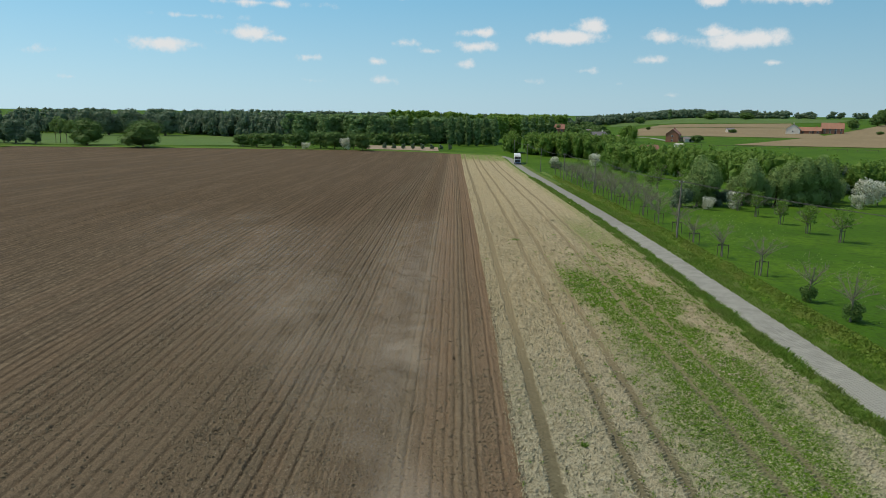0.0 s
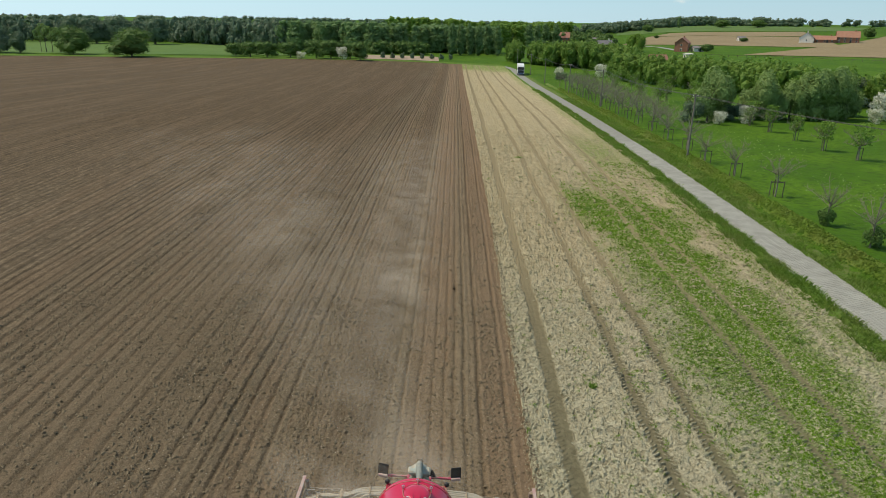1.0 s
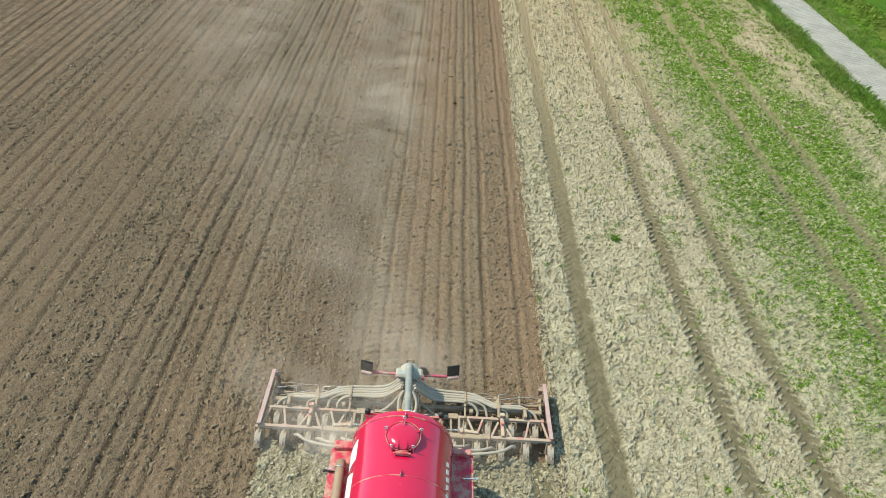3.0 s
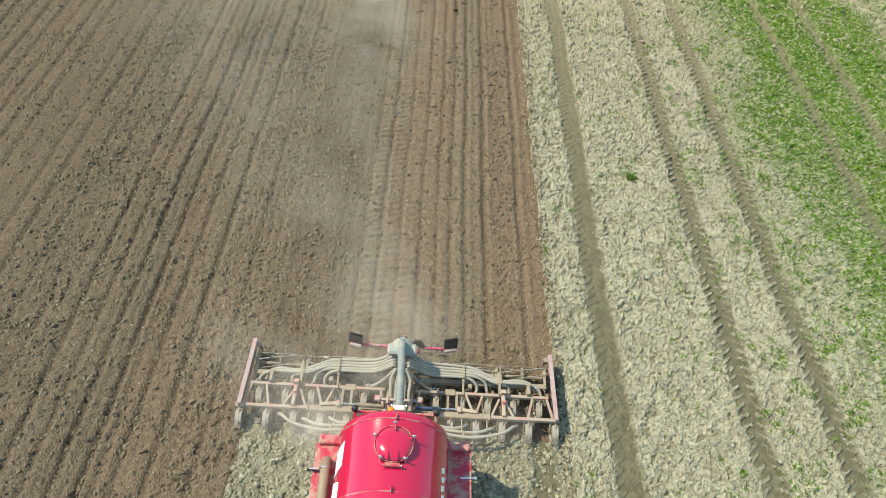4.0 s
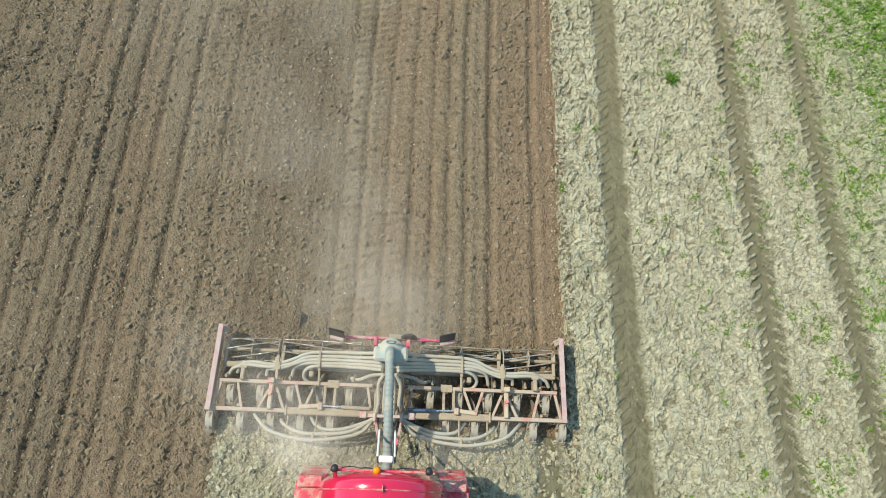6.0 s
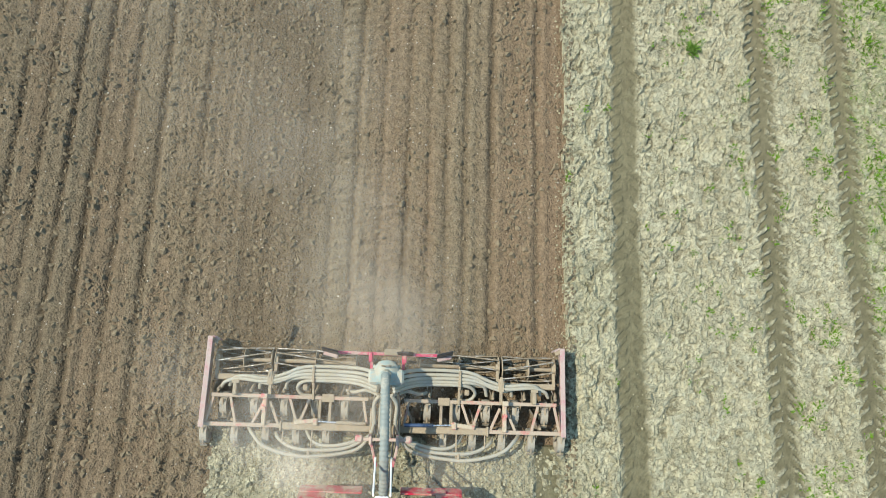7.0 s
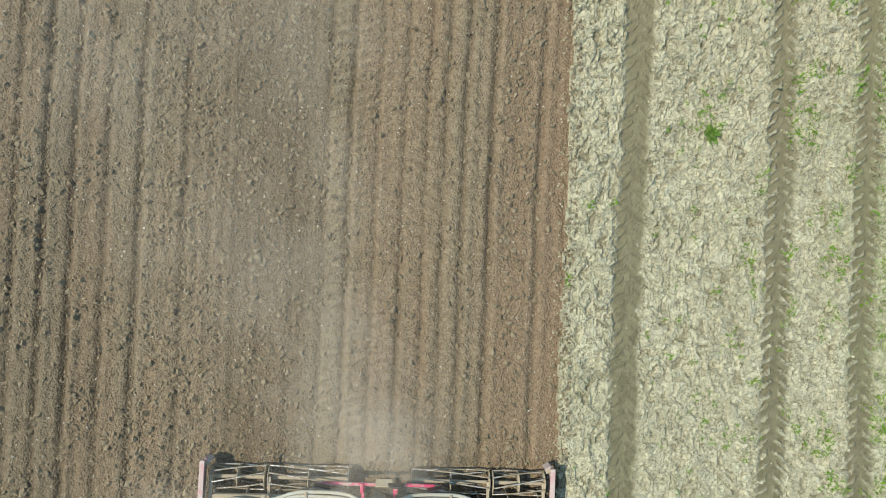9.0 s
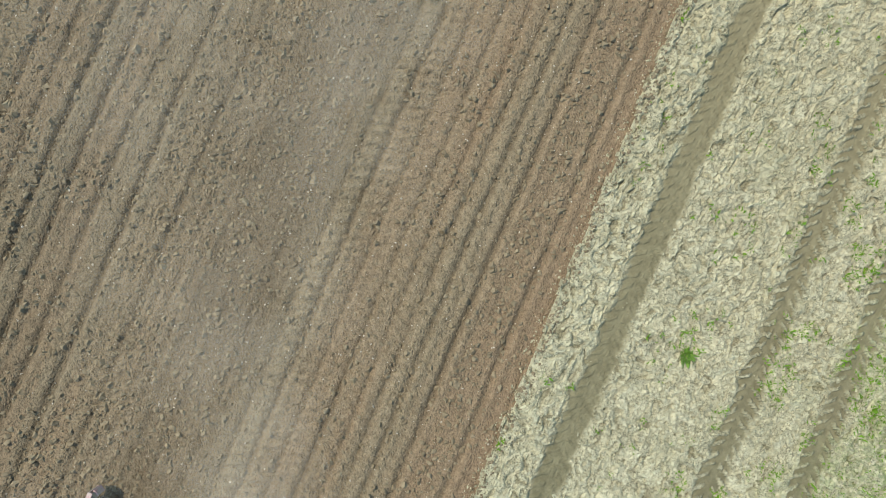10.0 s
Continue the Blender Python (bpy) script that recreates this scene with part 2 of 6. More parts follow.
def make_stubble():
    m, nt, bs = material("dry_stubble")
    v = coords(nt)
    warp = nt.nodes.new("ShaderNodeVectorMath")
    warp.operation = "MULTIPLY_ADD"
    wn = nt.nodes.new("ShaderNodeTexNoise")
    wn.inputs["Scale"].default_value, wn.inputs["Detail"].default_value = 14.0, 3.0
    nt.links.new(v, wn.inputs["Vector"])
    nt.links.new(wn.outputs["Color"], warp.inputs[0])
    warp.inputs[1].default_value = (0.10, 0.10, 0.10)
    nt.links.new(v, warp.inputs[2])
    w = warp.outputs[0]
    sep = nt.nodes.new("ShaderNodeSeparateXYZ")
    nt.links.new(v, sep.inputs[0])
    away = ramp(nt, sep.outputs["Y"], 12, 44)
    grain = fbm(nt, v, 40.0, 4, 0.65)
    flake = fbm(nt, w, 12.0, 6, 0.68)
    mid = fbm(nt, v, 1.6, 5, 0.6)
    # grey-cream crusts near, tan ones further off, with bare soil in the gaps
    crust = blend(nt, ramp(nt, mid, 0.35, 0.65), (0.425, 0.408, 0.292), (0.482, 0.464, 0.338))
    crust = blend(nt, calc(nt, "MULTIPLY", away, 0.85), crust, blend(nt, ramp(nt, mid, 0.35, 0.65), (0.350, 0.295, 0.182), (0.435, 0.375, 0.245)))
    tone = blend(nt, ramp(nt, grain, 0.50, 0.72, 0.0, 0.5), crust, (0.27, 0.255, 0.172))
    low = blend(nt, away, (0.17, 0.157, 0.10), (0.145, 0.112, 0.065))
    # low plates take the same dark colour as the gaps
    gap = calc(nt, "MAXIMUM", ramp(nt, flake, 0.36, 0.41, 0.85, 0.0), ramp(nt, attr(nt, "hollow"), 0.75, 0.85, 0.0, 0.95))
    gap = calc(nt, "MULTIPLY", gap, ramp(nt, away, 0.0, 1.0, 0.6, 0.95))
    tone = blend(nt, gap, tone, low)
    tone = blend(nt, ramp(nt, fbm(nt, v, 0.35, 3), 0.45, 0.7, 0, 0.2), tone, (0.27, 0.265, 0.155))
    # crack shadows painted as thin dark lines, not part of the relief
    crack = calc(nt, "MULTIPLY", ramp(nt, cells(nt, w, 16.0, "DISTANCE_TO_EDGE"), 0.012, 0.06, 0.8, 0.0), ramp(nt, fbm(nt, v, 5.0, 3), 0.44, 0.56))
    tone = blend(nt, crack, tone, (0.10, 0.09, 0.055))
    track = attr(nt, "track")
    soil = blend(nt, ramp(nt, fbm(nt, v, 6.0, 6, 0.65), 0.35, 0.65), (0.106, 0.099, 0.062), (0.150, 0.141, 0.090))
    soil = blend(nt, calc(nt, "MULTIPLY", away, 0.85), soil, (0.238, 0.198, 0.122))
    tone = blend(nt, track, tone, soil)
    green = calc(nt, "MULTIPLY", attr(nt, "green"), ramp(nt, fbm(nt, v, 9.0, 6, 0.8), 0.38, 0.58))
    tone = blend(nt, green, tone, (0.088, 0.195, 0.012))
    put(nt, tone, bs.inputs["Base Color"])
    bs.inputs["Roughness"].default_value = 0.95
    bs.inputs["Specular IOR Level"].default_value = 0.1
    h = calc(nt, "ADD", calc(nt, "MULTIPLY", ramp(nt, flake, 0.38, 0.52), 0.6), calc(nt, "MULTIPLY", fbm(nt, w, 26.0, 4, 0.65), 0.8))
    h = calc(nt, "ADD", h, calc(nt, "MULTIPLY", ramp(nt, cells(nt, w, 34.0), 0.1, 0.6), -0.45))
    h = calc(nt, "MULTIPLY", h, ramp(nt, track, 0, 1, 1.0, 0.2))
    relief(nt, bs, h, 1.0, 0.028)
    return m


def make_grass(name, a, b, c, scale=1.0):
    m, nt, bs = material(name)
    v = coords(nt)
    tone = blend(nt, ramp(nt, fbm(nt, v, 0.09 * scale, 5, 0.6), 0.38, 0.62), a, b)
    tone = blend(nt, ramp(nt, fbm(nt, v, 1.6 * scale, 6, 0.7), 0.42, 0.68), tone, c)
    put(nt, tone, bs.inputs["Base Color"])
    bs.inputs["Roughness"].default_value = 0.9
    bs.inputs["Specular IOR Level"].default_value = 0.1
    relief(nt, bs, fbm(nt, v, 3.0 * scale, 4, 0.55), 0.9, 0.16)
    return m


M_TILL, M_STUB = make_tilled(), make_stubble()
M_GRASS = make_grass("pasture_grass", (0.045, 0.122, 0.009), (0.070, 0.160, 0.012), (0.034, 0.082, 0.010))
M_VERGE = make_grass("verge_grass", (0.075, 0.165, 0.022), (0.10, 0.195, 0.03), (0.125, 0.175, 0.05), 4.0)
M_BANK = make_grass("bank_grass", (0.085, 0.165, 0.03), (0.115, 0.18, 0.042), (0.165, 0.18, 0.075), 4.0)
M_CROP = make_grass("young_crop", (0.10, 0.18, 0.05), (0.085, 0.165, 0.045), (0.075, 0.135, 0.04), 0.3)
M_CROP2 = make_grass("far_crop", (0.085, 0.155, 0.045), (0.10, 0.175, 0.05), (0.075, 0.135, 0.045), 0.3)
M_BROWN = make_grass("far_bare_soil", (0.235, 0.19, 0.115), (0.262, 0.212, 0.13), (0.205, 0.165, 0.10), 0.3)
M_PALE = make_grass("far_pale_soil", (0.29, 0.235, 0.18), (0.33, 0.27, 0.21), (0.26, 0.21, 0.16), 0.3)
M_ROAD = simple("road_block", (0.235, 0.245, 0.222), (0.315, 0.328, 0.300), 1.2, 0.9, 0, 0.3, 0.01, 30)
M_ROADBED = simple("road_joint", (0.20, 0.207, 0.188), (0.25, 0.258, 0.236), 2.0, 0.95, 0, 0.2)


def make_clod():
    m, nt, bs = material("soil_clod")
    g = nt.nodes.new("ShaderNodeNewGeometry")
    tone = blend(nt, g.outputs["Random Per Island"], (0.142, 0.113, 0.075), (0.228, 0.186, 0.126))
    tone = blend(nt, ramp(nt, fbm(nt, coords(nt), 14.0, 4), 0.35, 0.65, 0, 0.5), tone, (0.15, 0.12, 0.08))
    put(nt, tone, bs.inputs["Base Color"])
    bs.inputs["Roughness"].default_value = 0.95
    bs.inputs["Specular IOR Level"].default_value = 0.1
    return m


M_CLOD = make_clod()
M_STONE = simple("field_stone", (0.28, 0.245, 0.19), (0.42, 0.38, 0.315), 3.0, 0.85, 0, 0.4, 0.01, 40, 0.2)
M_WEED = leaf("weed_leaf", (0.088, 0.215, 0.010), (0.150, 0.305, 0.016), (0.108, 0.218, 0.018))
M_TUFT = leaf("grass_blade", (0.105, 0.215, 0.028), (0.15, 0.27, 0.04), (0.165, 0.235, 0.055))
M_HEDGE = leaf("hedge_leaf", (0.12, 0.225, 0.03), (0.17, 0.275, 0.038), (0.18, 0.24, 0.05))
M_LEAF = leaf("tree_leaf", (0.085, 0.165, 0.045), (0.12, 0.215, 0.055), (0.095, 0.175, 0.048))
M_LEAF_MID = leaf("mid_leaf", (0.115, 0.225, 0.042), (0.17, 0.295, 0.055), (0.13, 0.24, 0.046))
# far foliage: air haze is put into these leaf colours as blue and lift
M_LEAF_HAZE = leaf("dark_leaf", (0.110, 0.175, 0.112), (0.145, 0.220, 0.13), (0.12, 0.185, 0.118))
M_POPLAR_HAZE = leaf("poplar_leaf", (0.135, 0.240, 0.10), (0.185, 0.305, 0.115), (0.15, 0.255, 0.105))
M_LEAF_LIGHT = leaf("light_leaf", (0.12, 0.235, 0.035), (0.175, 0.31, 0.05), (0.135, 0.24, 0.042))
M_LEAF_GREY = leaf("grey_leaf", (0.185, 0.295, 0.100), (0.245, 0.365, 0.130), (0.20, 0.305, 0.105))
M_BLOSSOM = leaf("white_blossom", (0.60, 0.63, 0.52), (0.76, 0.77, 0.68), (0.16, 0.24, 0.07))
M_BARK = simple("bark", (0.10, 0.08, 0.06), (0.17, 0.14, 0.11), 6, 0.9, 0, 0.6, 0.02)
M_PALEBARK = simple("pale_bark", (0.16, 0.145, 0.115), (0.25, 0.23, 0.19), 6, 0.85, 0, 0.4)
M_POLE = simple("weathered_pole", (0.15, 0.135, 0.115), (0.22, 0.20, 0.175), 4, 0.85, 0, 0.3)
M_STAKE = simple("stake_wood", (0.08, 0.07, 0.055), (0.13, 0.11, 0.09), 8, 0.85, 0, 0.3)
M_WIRE = simple("cable", (0.05, 0.05, 0.055), (0.08, 0.08, 0.085), 5, 0.6, 0.0, 0)
M_BRICK = simple("red_brick", (0.29, 0.115, 0.075), (0.37, 0.165, 0.11), 0.8, 0.9, 0, 0.2)
M_TILE = simple("red_roof_tile", (0.25, 0.115, 0.085), (0.33, 0.16, 0.12), 0.6, 0.8, 0, 0.2)
M_ORANGE = simple("orange_roof_tile", (0.30, 0.15, 0.10), (0.37, 0.19, 0.13), 0.6, 0.8, 0, 0.2)
M_SLATE = simple("slate_roof", (0.16, 0.15, 0.16), (0.23, 0.215, 0.22), 0.6, 0.7, 0, 0.2)
M_RENDERED = simple("pale_wall", (0.62, 0.59, 0.53), (0.70, 0.67, 0.61), 0.6, 0.85, 0, 0.1)
M_GLASSDARK = simple("window_glass", (0.03, 0.035, 0.04), (0.05, 0.055, 0.06), 1, 0.12, 0, 0, spec=0.6)
M_FRAMEWHITE = simple("white_frame", (0.72, 0.71, 0.69), (0.80, 0.79, 0.77), 2, 0.5, 0, 0)
DUST = (0.47, 0.41, 0.31)
M_TANK = dusty("tank_red", (0.50, 0.006, 0.05), (0.50, 0.20, 0.15), -0.1, 0.16)
M_TANK_BSDF = [n for n in M_TANK.node_tree.nodes if n.type == "BSDF_PRINCIPLED"][0]
M_TANK_BSDF.inputs["Coat Weight"].default_value, M_TANK_BSDF.inputs["Coat Roughness"].default_value = 1.0, 0.08
M_GUARD = dusty("mudguard_red", (0.46, 0.02, 0.055), (0.50, 0.33, 0.26), 0.6, 0.4)
M_FRAME = dusty("frame_red", (0.42, 0.17, 0.15), (0.42, 0.35, 0.275), 0.9, 0.75)
M_FRAMERED = dusty("bracket_red", (0.48, 0.10, 0.11), DUST, 0.8, 0.65)
M_LINK = dusty("linkage_red", (0.46, 0.09, 0.12), (0.47, 0.38, 0.32), 0.72, 0.6)
M_LIGHTBAR = dusty("light_bar_red", (0.42, 0.03, 0.09), (0.44, 0.30, 0.27), 0.45, 0.5)
M_ARM = dusty("faded_red", (0.38, 0.20, 0.215), (0.44, 0.35, 0.32), 0.75, 0.75)
M_SOILSTEEL = dusty("soiled_steel", (0.24, 0.20, 0.155), (0.36, 0.30, 0.215), 0.85, 0.7, 0.1)
M_STEEL = dusty("worn_steel", (0.50, 0.48, 0.45), (0.22, 0.18, 0.125), 0.80, 0.35, 0.7)
M_RUBBER = dusty("rubber_tyre", (0.16, 0.165, 0.165), (0.37, 0.345, 0.285), 0.9, 0.85)
M_HOSE = dusty("dusty_hose", (0.33, 0.33, 0.29), (0.41, 0.385, 0.31), 0.75, 0.75)
M_BIGHOSE = dusty("ribbed_hose", (0.20, 0.235, 0.225), (0.36, 0.365, 0.32), 0.45, 0.6)
M_CAST = dusty("pale_turquoise_casting", (0.26, 0.34, 0.33), (0.42, 0.40, 0.33), 0.7, 0.65)
M_WHITE = dusty("white_paint", (0.78, 0.78, 0.76), (0.55, 0.50, 0.40), 0.05, 0.4)
M_BLACK = dusty("black_plastic", (0.02, 0.02, 0.022), (0.25, 0.22, 0.18), 0.05, 0.5)
M_BLUE = dusty("blue_steel", (0.07, 0.12, 0.22), (0.35, 0.33, 0.29), 0.25, 0.35, 0.4)
M_AMBER = simple("amber_lens", (0.85, 0.22, 0.01), (0.9, 0.27, 0.015), 4, 0.2, 0, 0)
M_CHROME = simple("bright_steel", (0.65, 0.65, 0.64), (0.75, 0.75, 0.74), 8, 0.25, 0.9, 0)
M_PIPE = simple("brown_pipe", (0.22, 0.165, 0.11), (0.30, 0.23, 0.16), 4, 0.6, 0, 0.1)
M_TRUCKWHITE = simple("truck_white", (0.74, 0.76, 0.78), (0.80, 0.81, 0.82), 2, 0.35, 0, 0)
M_TRUCKDARK = simple("truck_dark", (0.02, 0.025, 0.035), (0.035, 0.04, 0.05), 2, 0.3, 0, 0)

# ---- building helpers ----
def smooth(a, b, v):
    k = np.clip((v - a) / (b - a), 0, 1)
    return k * k * (3 - 2 * k)


def land(x, y):
    """Height of the land: a slight fall to the right and away, and a hill beyond the road."""
    x, y = np.asarray(x, float), np.asarray(y, float)
    r = np.hypot(x, y)
    return (-1.0 * np.tanh((x + 0.9) / 25) - 3 * smooth(50, 220, y)
            + 12 * smooth(330, 950, r) * smooth(0.12, 0.36, x / np.maximum(y, 1.0)))


def lz(x, y):
    return float(land(x, y))


def hash2(i, j, seed):
    n = (i.astype(np.int64) * 374761393 + j.astype(np.int64) * 668265263 + seed * 1442695041) & 0x7FFFFFFF
    n = ((n ^ (n >> 13)) * 1274126177) & 0x7FFFFFFF
    return ((n ^ (n >> 16)) & 0xFFFFFF) / float(0xFFFFFF)


def vnoise(x, y, size, seed=0):
    """Smooth noise in 0..1 with lumps of that size."""
    u, v = x / size, y / size
    i, j = np.floor(u), np.floor(v)
    fu, fv = u - i, v - j
    fu, fv = fu * fu * (3 - 2 * fu), fv * fv * (3 - 2 * fv)
    a, b = hash2(i, j, seed), hash2(i + 1, j, seed)
    c, d = hash2(i, j + 1, seed), hash2(i + 1, j + 1, seed)
    return (a * (1 - fu) + b * fu) * (1 - fv) + (c * (1 - fu) + d * fu) * fv


def cobble(x, y, size, seed=0):
    """Distance to the nearest scattered point, in cells: rounded lumps."""
    u, v = x / size, y / size
    i, j = np.floor(u), np.floor(v)
    best = np.full(u.shape, 9.0)
    for di in (-1, 0, 1):
        for dj in (-1, 0, 1):
            px = i + di + hash2(i + di, j + dj, seed)
            py = j + dj + hash2(i + di, j + dj, seed + 7)
            best = np.minimum(best, (px - u) ** 2 + (py - v) ** 2)
    return np.sqrt(best)


def slabs(x, y, size, seed=0):
    """A level of its own for each nearest scattered point: broken crusts."""
    u, v = x / size, y / size
    i, j = np.floor(u), np.floor(v)
    best, level = np.full(u.shape, 9.0), np.zeros(u.shape)
    for di in (-1, 0, 1):
        for dj in (-1, 0, 1):
            a, b = i + di, j + dj
            d = (a + hash2(a, b, seed) - u) ** 2 + (b + hash2(a, b, seed + 7) - v) ** 2
            level = np.where(d < best, hash2(a, b, seed + 13), level)
            best = np.minimum(best, d)
    return level


def mesh_of(name, verts, faces, mats, attrs=None, flat=True):
    """A mesh from numpy arrays; faces: rows of three or four corners."""
    me = bpy.data.meshes.new(name)
    verts, faces = np.asarray(verts, np.float32), np.asarray(faces, np.int32)
    n, k = faces.shape
    me.vertices.add(len(verts))
    me.vertices.foreach_set("co", verts.ravel())
    held = np.ones((n, k), bool)
    if k == 4:
        held[faces[:, 2] == faces[:, 3], 3] = False  # a row that ends twice in one corner is a triangle
    corners = held.sum(1)
    me.loops.add(int(corners.sum()))
    me.loops.foreach_set("vertex_index", faces[held])
    me.polygons.add(n)
    me.polygons.foreach_set("loop_start", (np.cumsum(corners) - corners).astype(np.int32))
    me.polygons.foreach_set("use_smooth", np.full(n, not flat))
    for m in mats if isinstance(mats, (list, tuple)) else [mats]:
        me.materials.append(m)
    for key, values in (attrs or {}).items():
        at = me.attributes.new(key, "FLOAT", "POINT")
        at.data.foreach_set("value", np.asarray(values, np.float32))
    me.update(calc_edges=True)
    me.validate()
    return me


def keep_used(verts, faces):
    used, back = np.unique(faces, return_inverse=True)
    return verts[used], back.reshape(faces.shape), used


class Shape:
    """Collects chamfered boxes, rods, tubes and turned bodies into one mesh."""

    def __init__(self):
        self.v, self.f, self.s = [], [], []

    def add(self, verts, faces, soft=False, m=None):
        o = len(self.v)
        self.v += [tuple(m @ Vector(p)) if m is not None else tuple(p) for p in verts]
        self.f += [tuple(o + i for i in f) for f in faces]
        self.s += [soft] * len(faces)
        return self

    def box(self, c, size, bev=0.006, m=None, turn=(0, 0, 0)):
        bm = bmesh.new()
        bmesh.ops.create_cube(bm, size=1.0)
        bmesh.ops.scale(bm, vec=size, verts=bm.verts)
        b = min(bev, 0.3 * min(size))
        if b > 0:
            bmesh.ops.bevel(bm, geom=bm.edges[:], offset=b, segments=1, affect="EDGES")
        t = pose(*c, *turn)
        t = m @ t if m is not None else t
        bm.verts.index_update()
        self.add([v.co[:] for v in bm.verts], [[v.index for v in f.verts] for f in bm.faces], False, t)
        bm.free()
        return self

    def beam(self, p, q, w, h, bev=0.006):
        """A rectangular bar from p to q."""
        p, q = Vector(p), Vector(q)
        d = q - p
        side = d.cross(Vector((0, 0, 1)))
        side = side.normalized() if side.length > 1e-6 else Vector((1, 0, 0))
        up = side.cross(d).normalized()
        r = Matrix((side, d.normalized(), up)).transposed().to_4x4()
        return self.box((0, 0, 0), (w, d.length, h), bev, Matrix.Translation((p + q) / 2) @ r)

    def tube(self, pts, r, n=8, cap=True, rib=0.0, ribs=2):
        pts = [Vector(p) for p in pts]
        radii = r if isinstance(r, (list, tuple)) else [r] * len(pts)
        rings, ref = [], None
        for i, p in enumerate(pts):
            d = (pts[min(i + 1, len(pts) - 1)] - pts[max(i - 1, 0)]).normalized()
            if ref is None:
                ref = d.cross(Vector((0, 0, 1)))
                if ref.length < 0.05:
                    ref = d.cross(Vector((0, 1, 0)))
            ref = (ref - d * ref.dot(d)).normalized()
            b = d.cross(ref)
            rr = radii[i] * (1 + (rib if i % ribs == 0 else 0))
            rings.append([p + (ref * math.cos(a) + b * math.sin(a)) * rr for a in [2 * math.pi * k / n for k in range(n)]])
        vs = [v for ring in rings for v in ring]
        fs = []
        for i in range(len(rings) - 1):
            for k in range(n):
                fs.append((i * n + k, i * n + (k + 1) % n, (i + 1) * n + (k + 1) % n, (i + 1) * n + k))
        self.add(vs, fs, True)
        if cap:
            self.add(rings[0], [tuple(range(n))[::-1]])
            self.add(rings[-1], [tuple(range(n))])
        return self

    def rod(self, p, q, r, n=10, r2=None):
        return self.tube([p, q], [r, r if r2 is None else r2], n)

    def turned(self, profile, n=24, m=None):
        """A body turned about z from (radius, height) pairs."""
        vs, fs = [], []
        for r, h in profile:
            vs += [(r * math.cos(2 * math.pi * k / n), r * math.sin(2 * math.pi * k / n), h) for k in range(n)]
        for i in range(len(profile) - 1):
            for k in range(n):
                fs.append((i * n + k, i * n + (k + 1) % n, (i + 1) * n + (k + 1) % n, (i + 1) * n + k))
        return self.add(vs, fs, True, m)

    def mesh(self, name, mat):
        me = bpy.data.meshes.new(name)
        me.from_pydata(self.v, [], self.f)
        me.polygons.foreach_set("use_smooth", self.s)
        me.materials.append(mat)
        me.update()
        return me


def spline(pts, step=6):
    """A smooth line through the points."""
    p = [Vector(q) for q in pts]
    p = [p[0] * 2 - p[1]] + p + [p[-1] * 2 - p[-2]]
    out = []
    for i in range(1, len(p) - 2):
        for k in range(step):
            t = k / step
            a, b, c, d = p[i - 1], p[i], p[i + 1], p[i + 2]
            out.append(0.5 * ((2 * b) + (c - a) * t + (2 * a - 5 * b + 4 * c - d) * t * t + (3 * b - a - 3 * c + d) * t ** 3))
    return out + [p[-2]]


def part(name, shape, mat, parent, label=""):
    me = shape if isinstance(shape, bpy.types.Mesh) else shape.mesh(name, mat)
    ob = new(name, me)
    ob.parent = parent
    return tagged(ob, label)


def thing(name, label, category, at=(0, 0, 0), turn=(0, 0, 0), group="", kind=""):
    ob = new(name)
    ob.empty_display_size = 0.3
    ob.matrix_basis = pose(*at, *turn)
    return tagged(ob, label, category, group, kind)


def setting(name, me, label, category):
    return tagged(new(name, me), label, category, kind="structure")


# ---- the land, one sheet to the horizon ----
def axis(*spans):
    out = []
    for a, b, step in spans:
        out += list(np.arange(a, b, step))
    return np.array(out + [spans[-1][1]])


def grid(xs, ys):
    X, Y = np.meshgrid(xs, ys, indexing="xy")
    nx, ny = len(xs), len(ys)
    i, j = np.meshgrid(np.arange(nx - 1), np.arange(ny - 1), indexing="xy")
    a = (j * nx + i).ravel()
    return X.ravel(), Y.ravel(), np.stack([a, a + 1, a + nx + 1, a + nx], 1)


gx, gy, gf = grid(axis((-4000, -400, 300), (-400, -160, 20), (-160, 17.6, 8.88), (17.6, 60, 1.5), (60, 400, 10), (400, 4000, 300)),
                  axis((-1500, -40, 200), (-40, 260, 4), (260, 1000, 20), (1000, 4200, 200)))
under_field = smooth(-161, -158, gx) * (1 - smooth(17.0, 18.0, gx)) * smooth(-31, -27, gy) * (1 - smooth(236, 242, gy))
bank = 0.35 * np.exp(-((gx - 22.9) / 0.9) ** 2) * (gy < 230)
gz_ = land(gx, gy) - 0.35 * under_field + bank + 0.06 * vnoise(gx, gy, 3.0, 3) * (gx > 21)
setting("ground", mesh_of("ground", np.stack([gx, gy, gz_], 1), gf, M_GRASS, flat=False),
        "lush green pasture and land reaching the horizon", "ground")

# ---- the field: tilled passes and dry stubble ----
EDGE, PASS_L, FRONT = 2.25, -3.85, 13.35  # stubble edge, side of this pass, where the discs work now
TRACKS = [(3.47, 0.27), (6.25, 0.25), (7.93, 0.25), (11.15, 0.24), (12.85, 0.24)]
step_y, y_, ys = 0.033, 9.6, []
while y_ < 22.6:
    ys.append(y_)
    y_ += step_y
step_y = 0.045
while y_ < 28:
    ys.append(y_)
    y_ += step_y
while y_ < 243:
    ys.append(y_)
    step_y = min(step_y * 1.04, 3.0)
    y_ += step_y
ys = np.concatenate([np.arange(-28, 9.5, 0.6), ys])
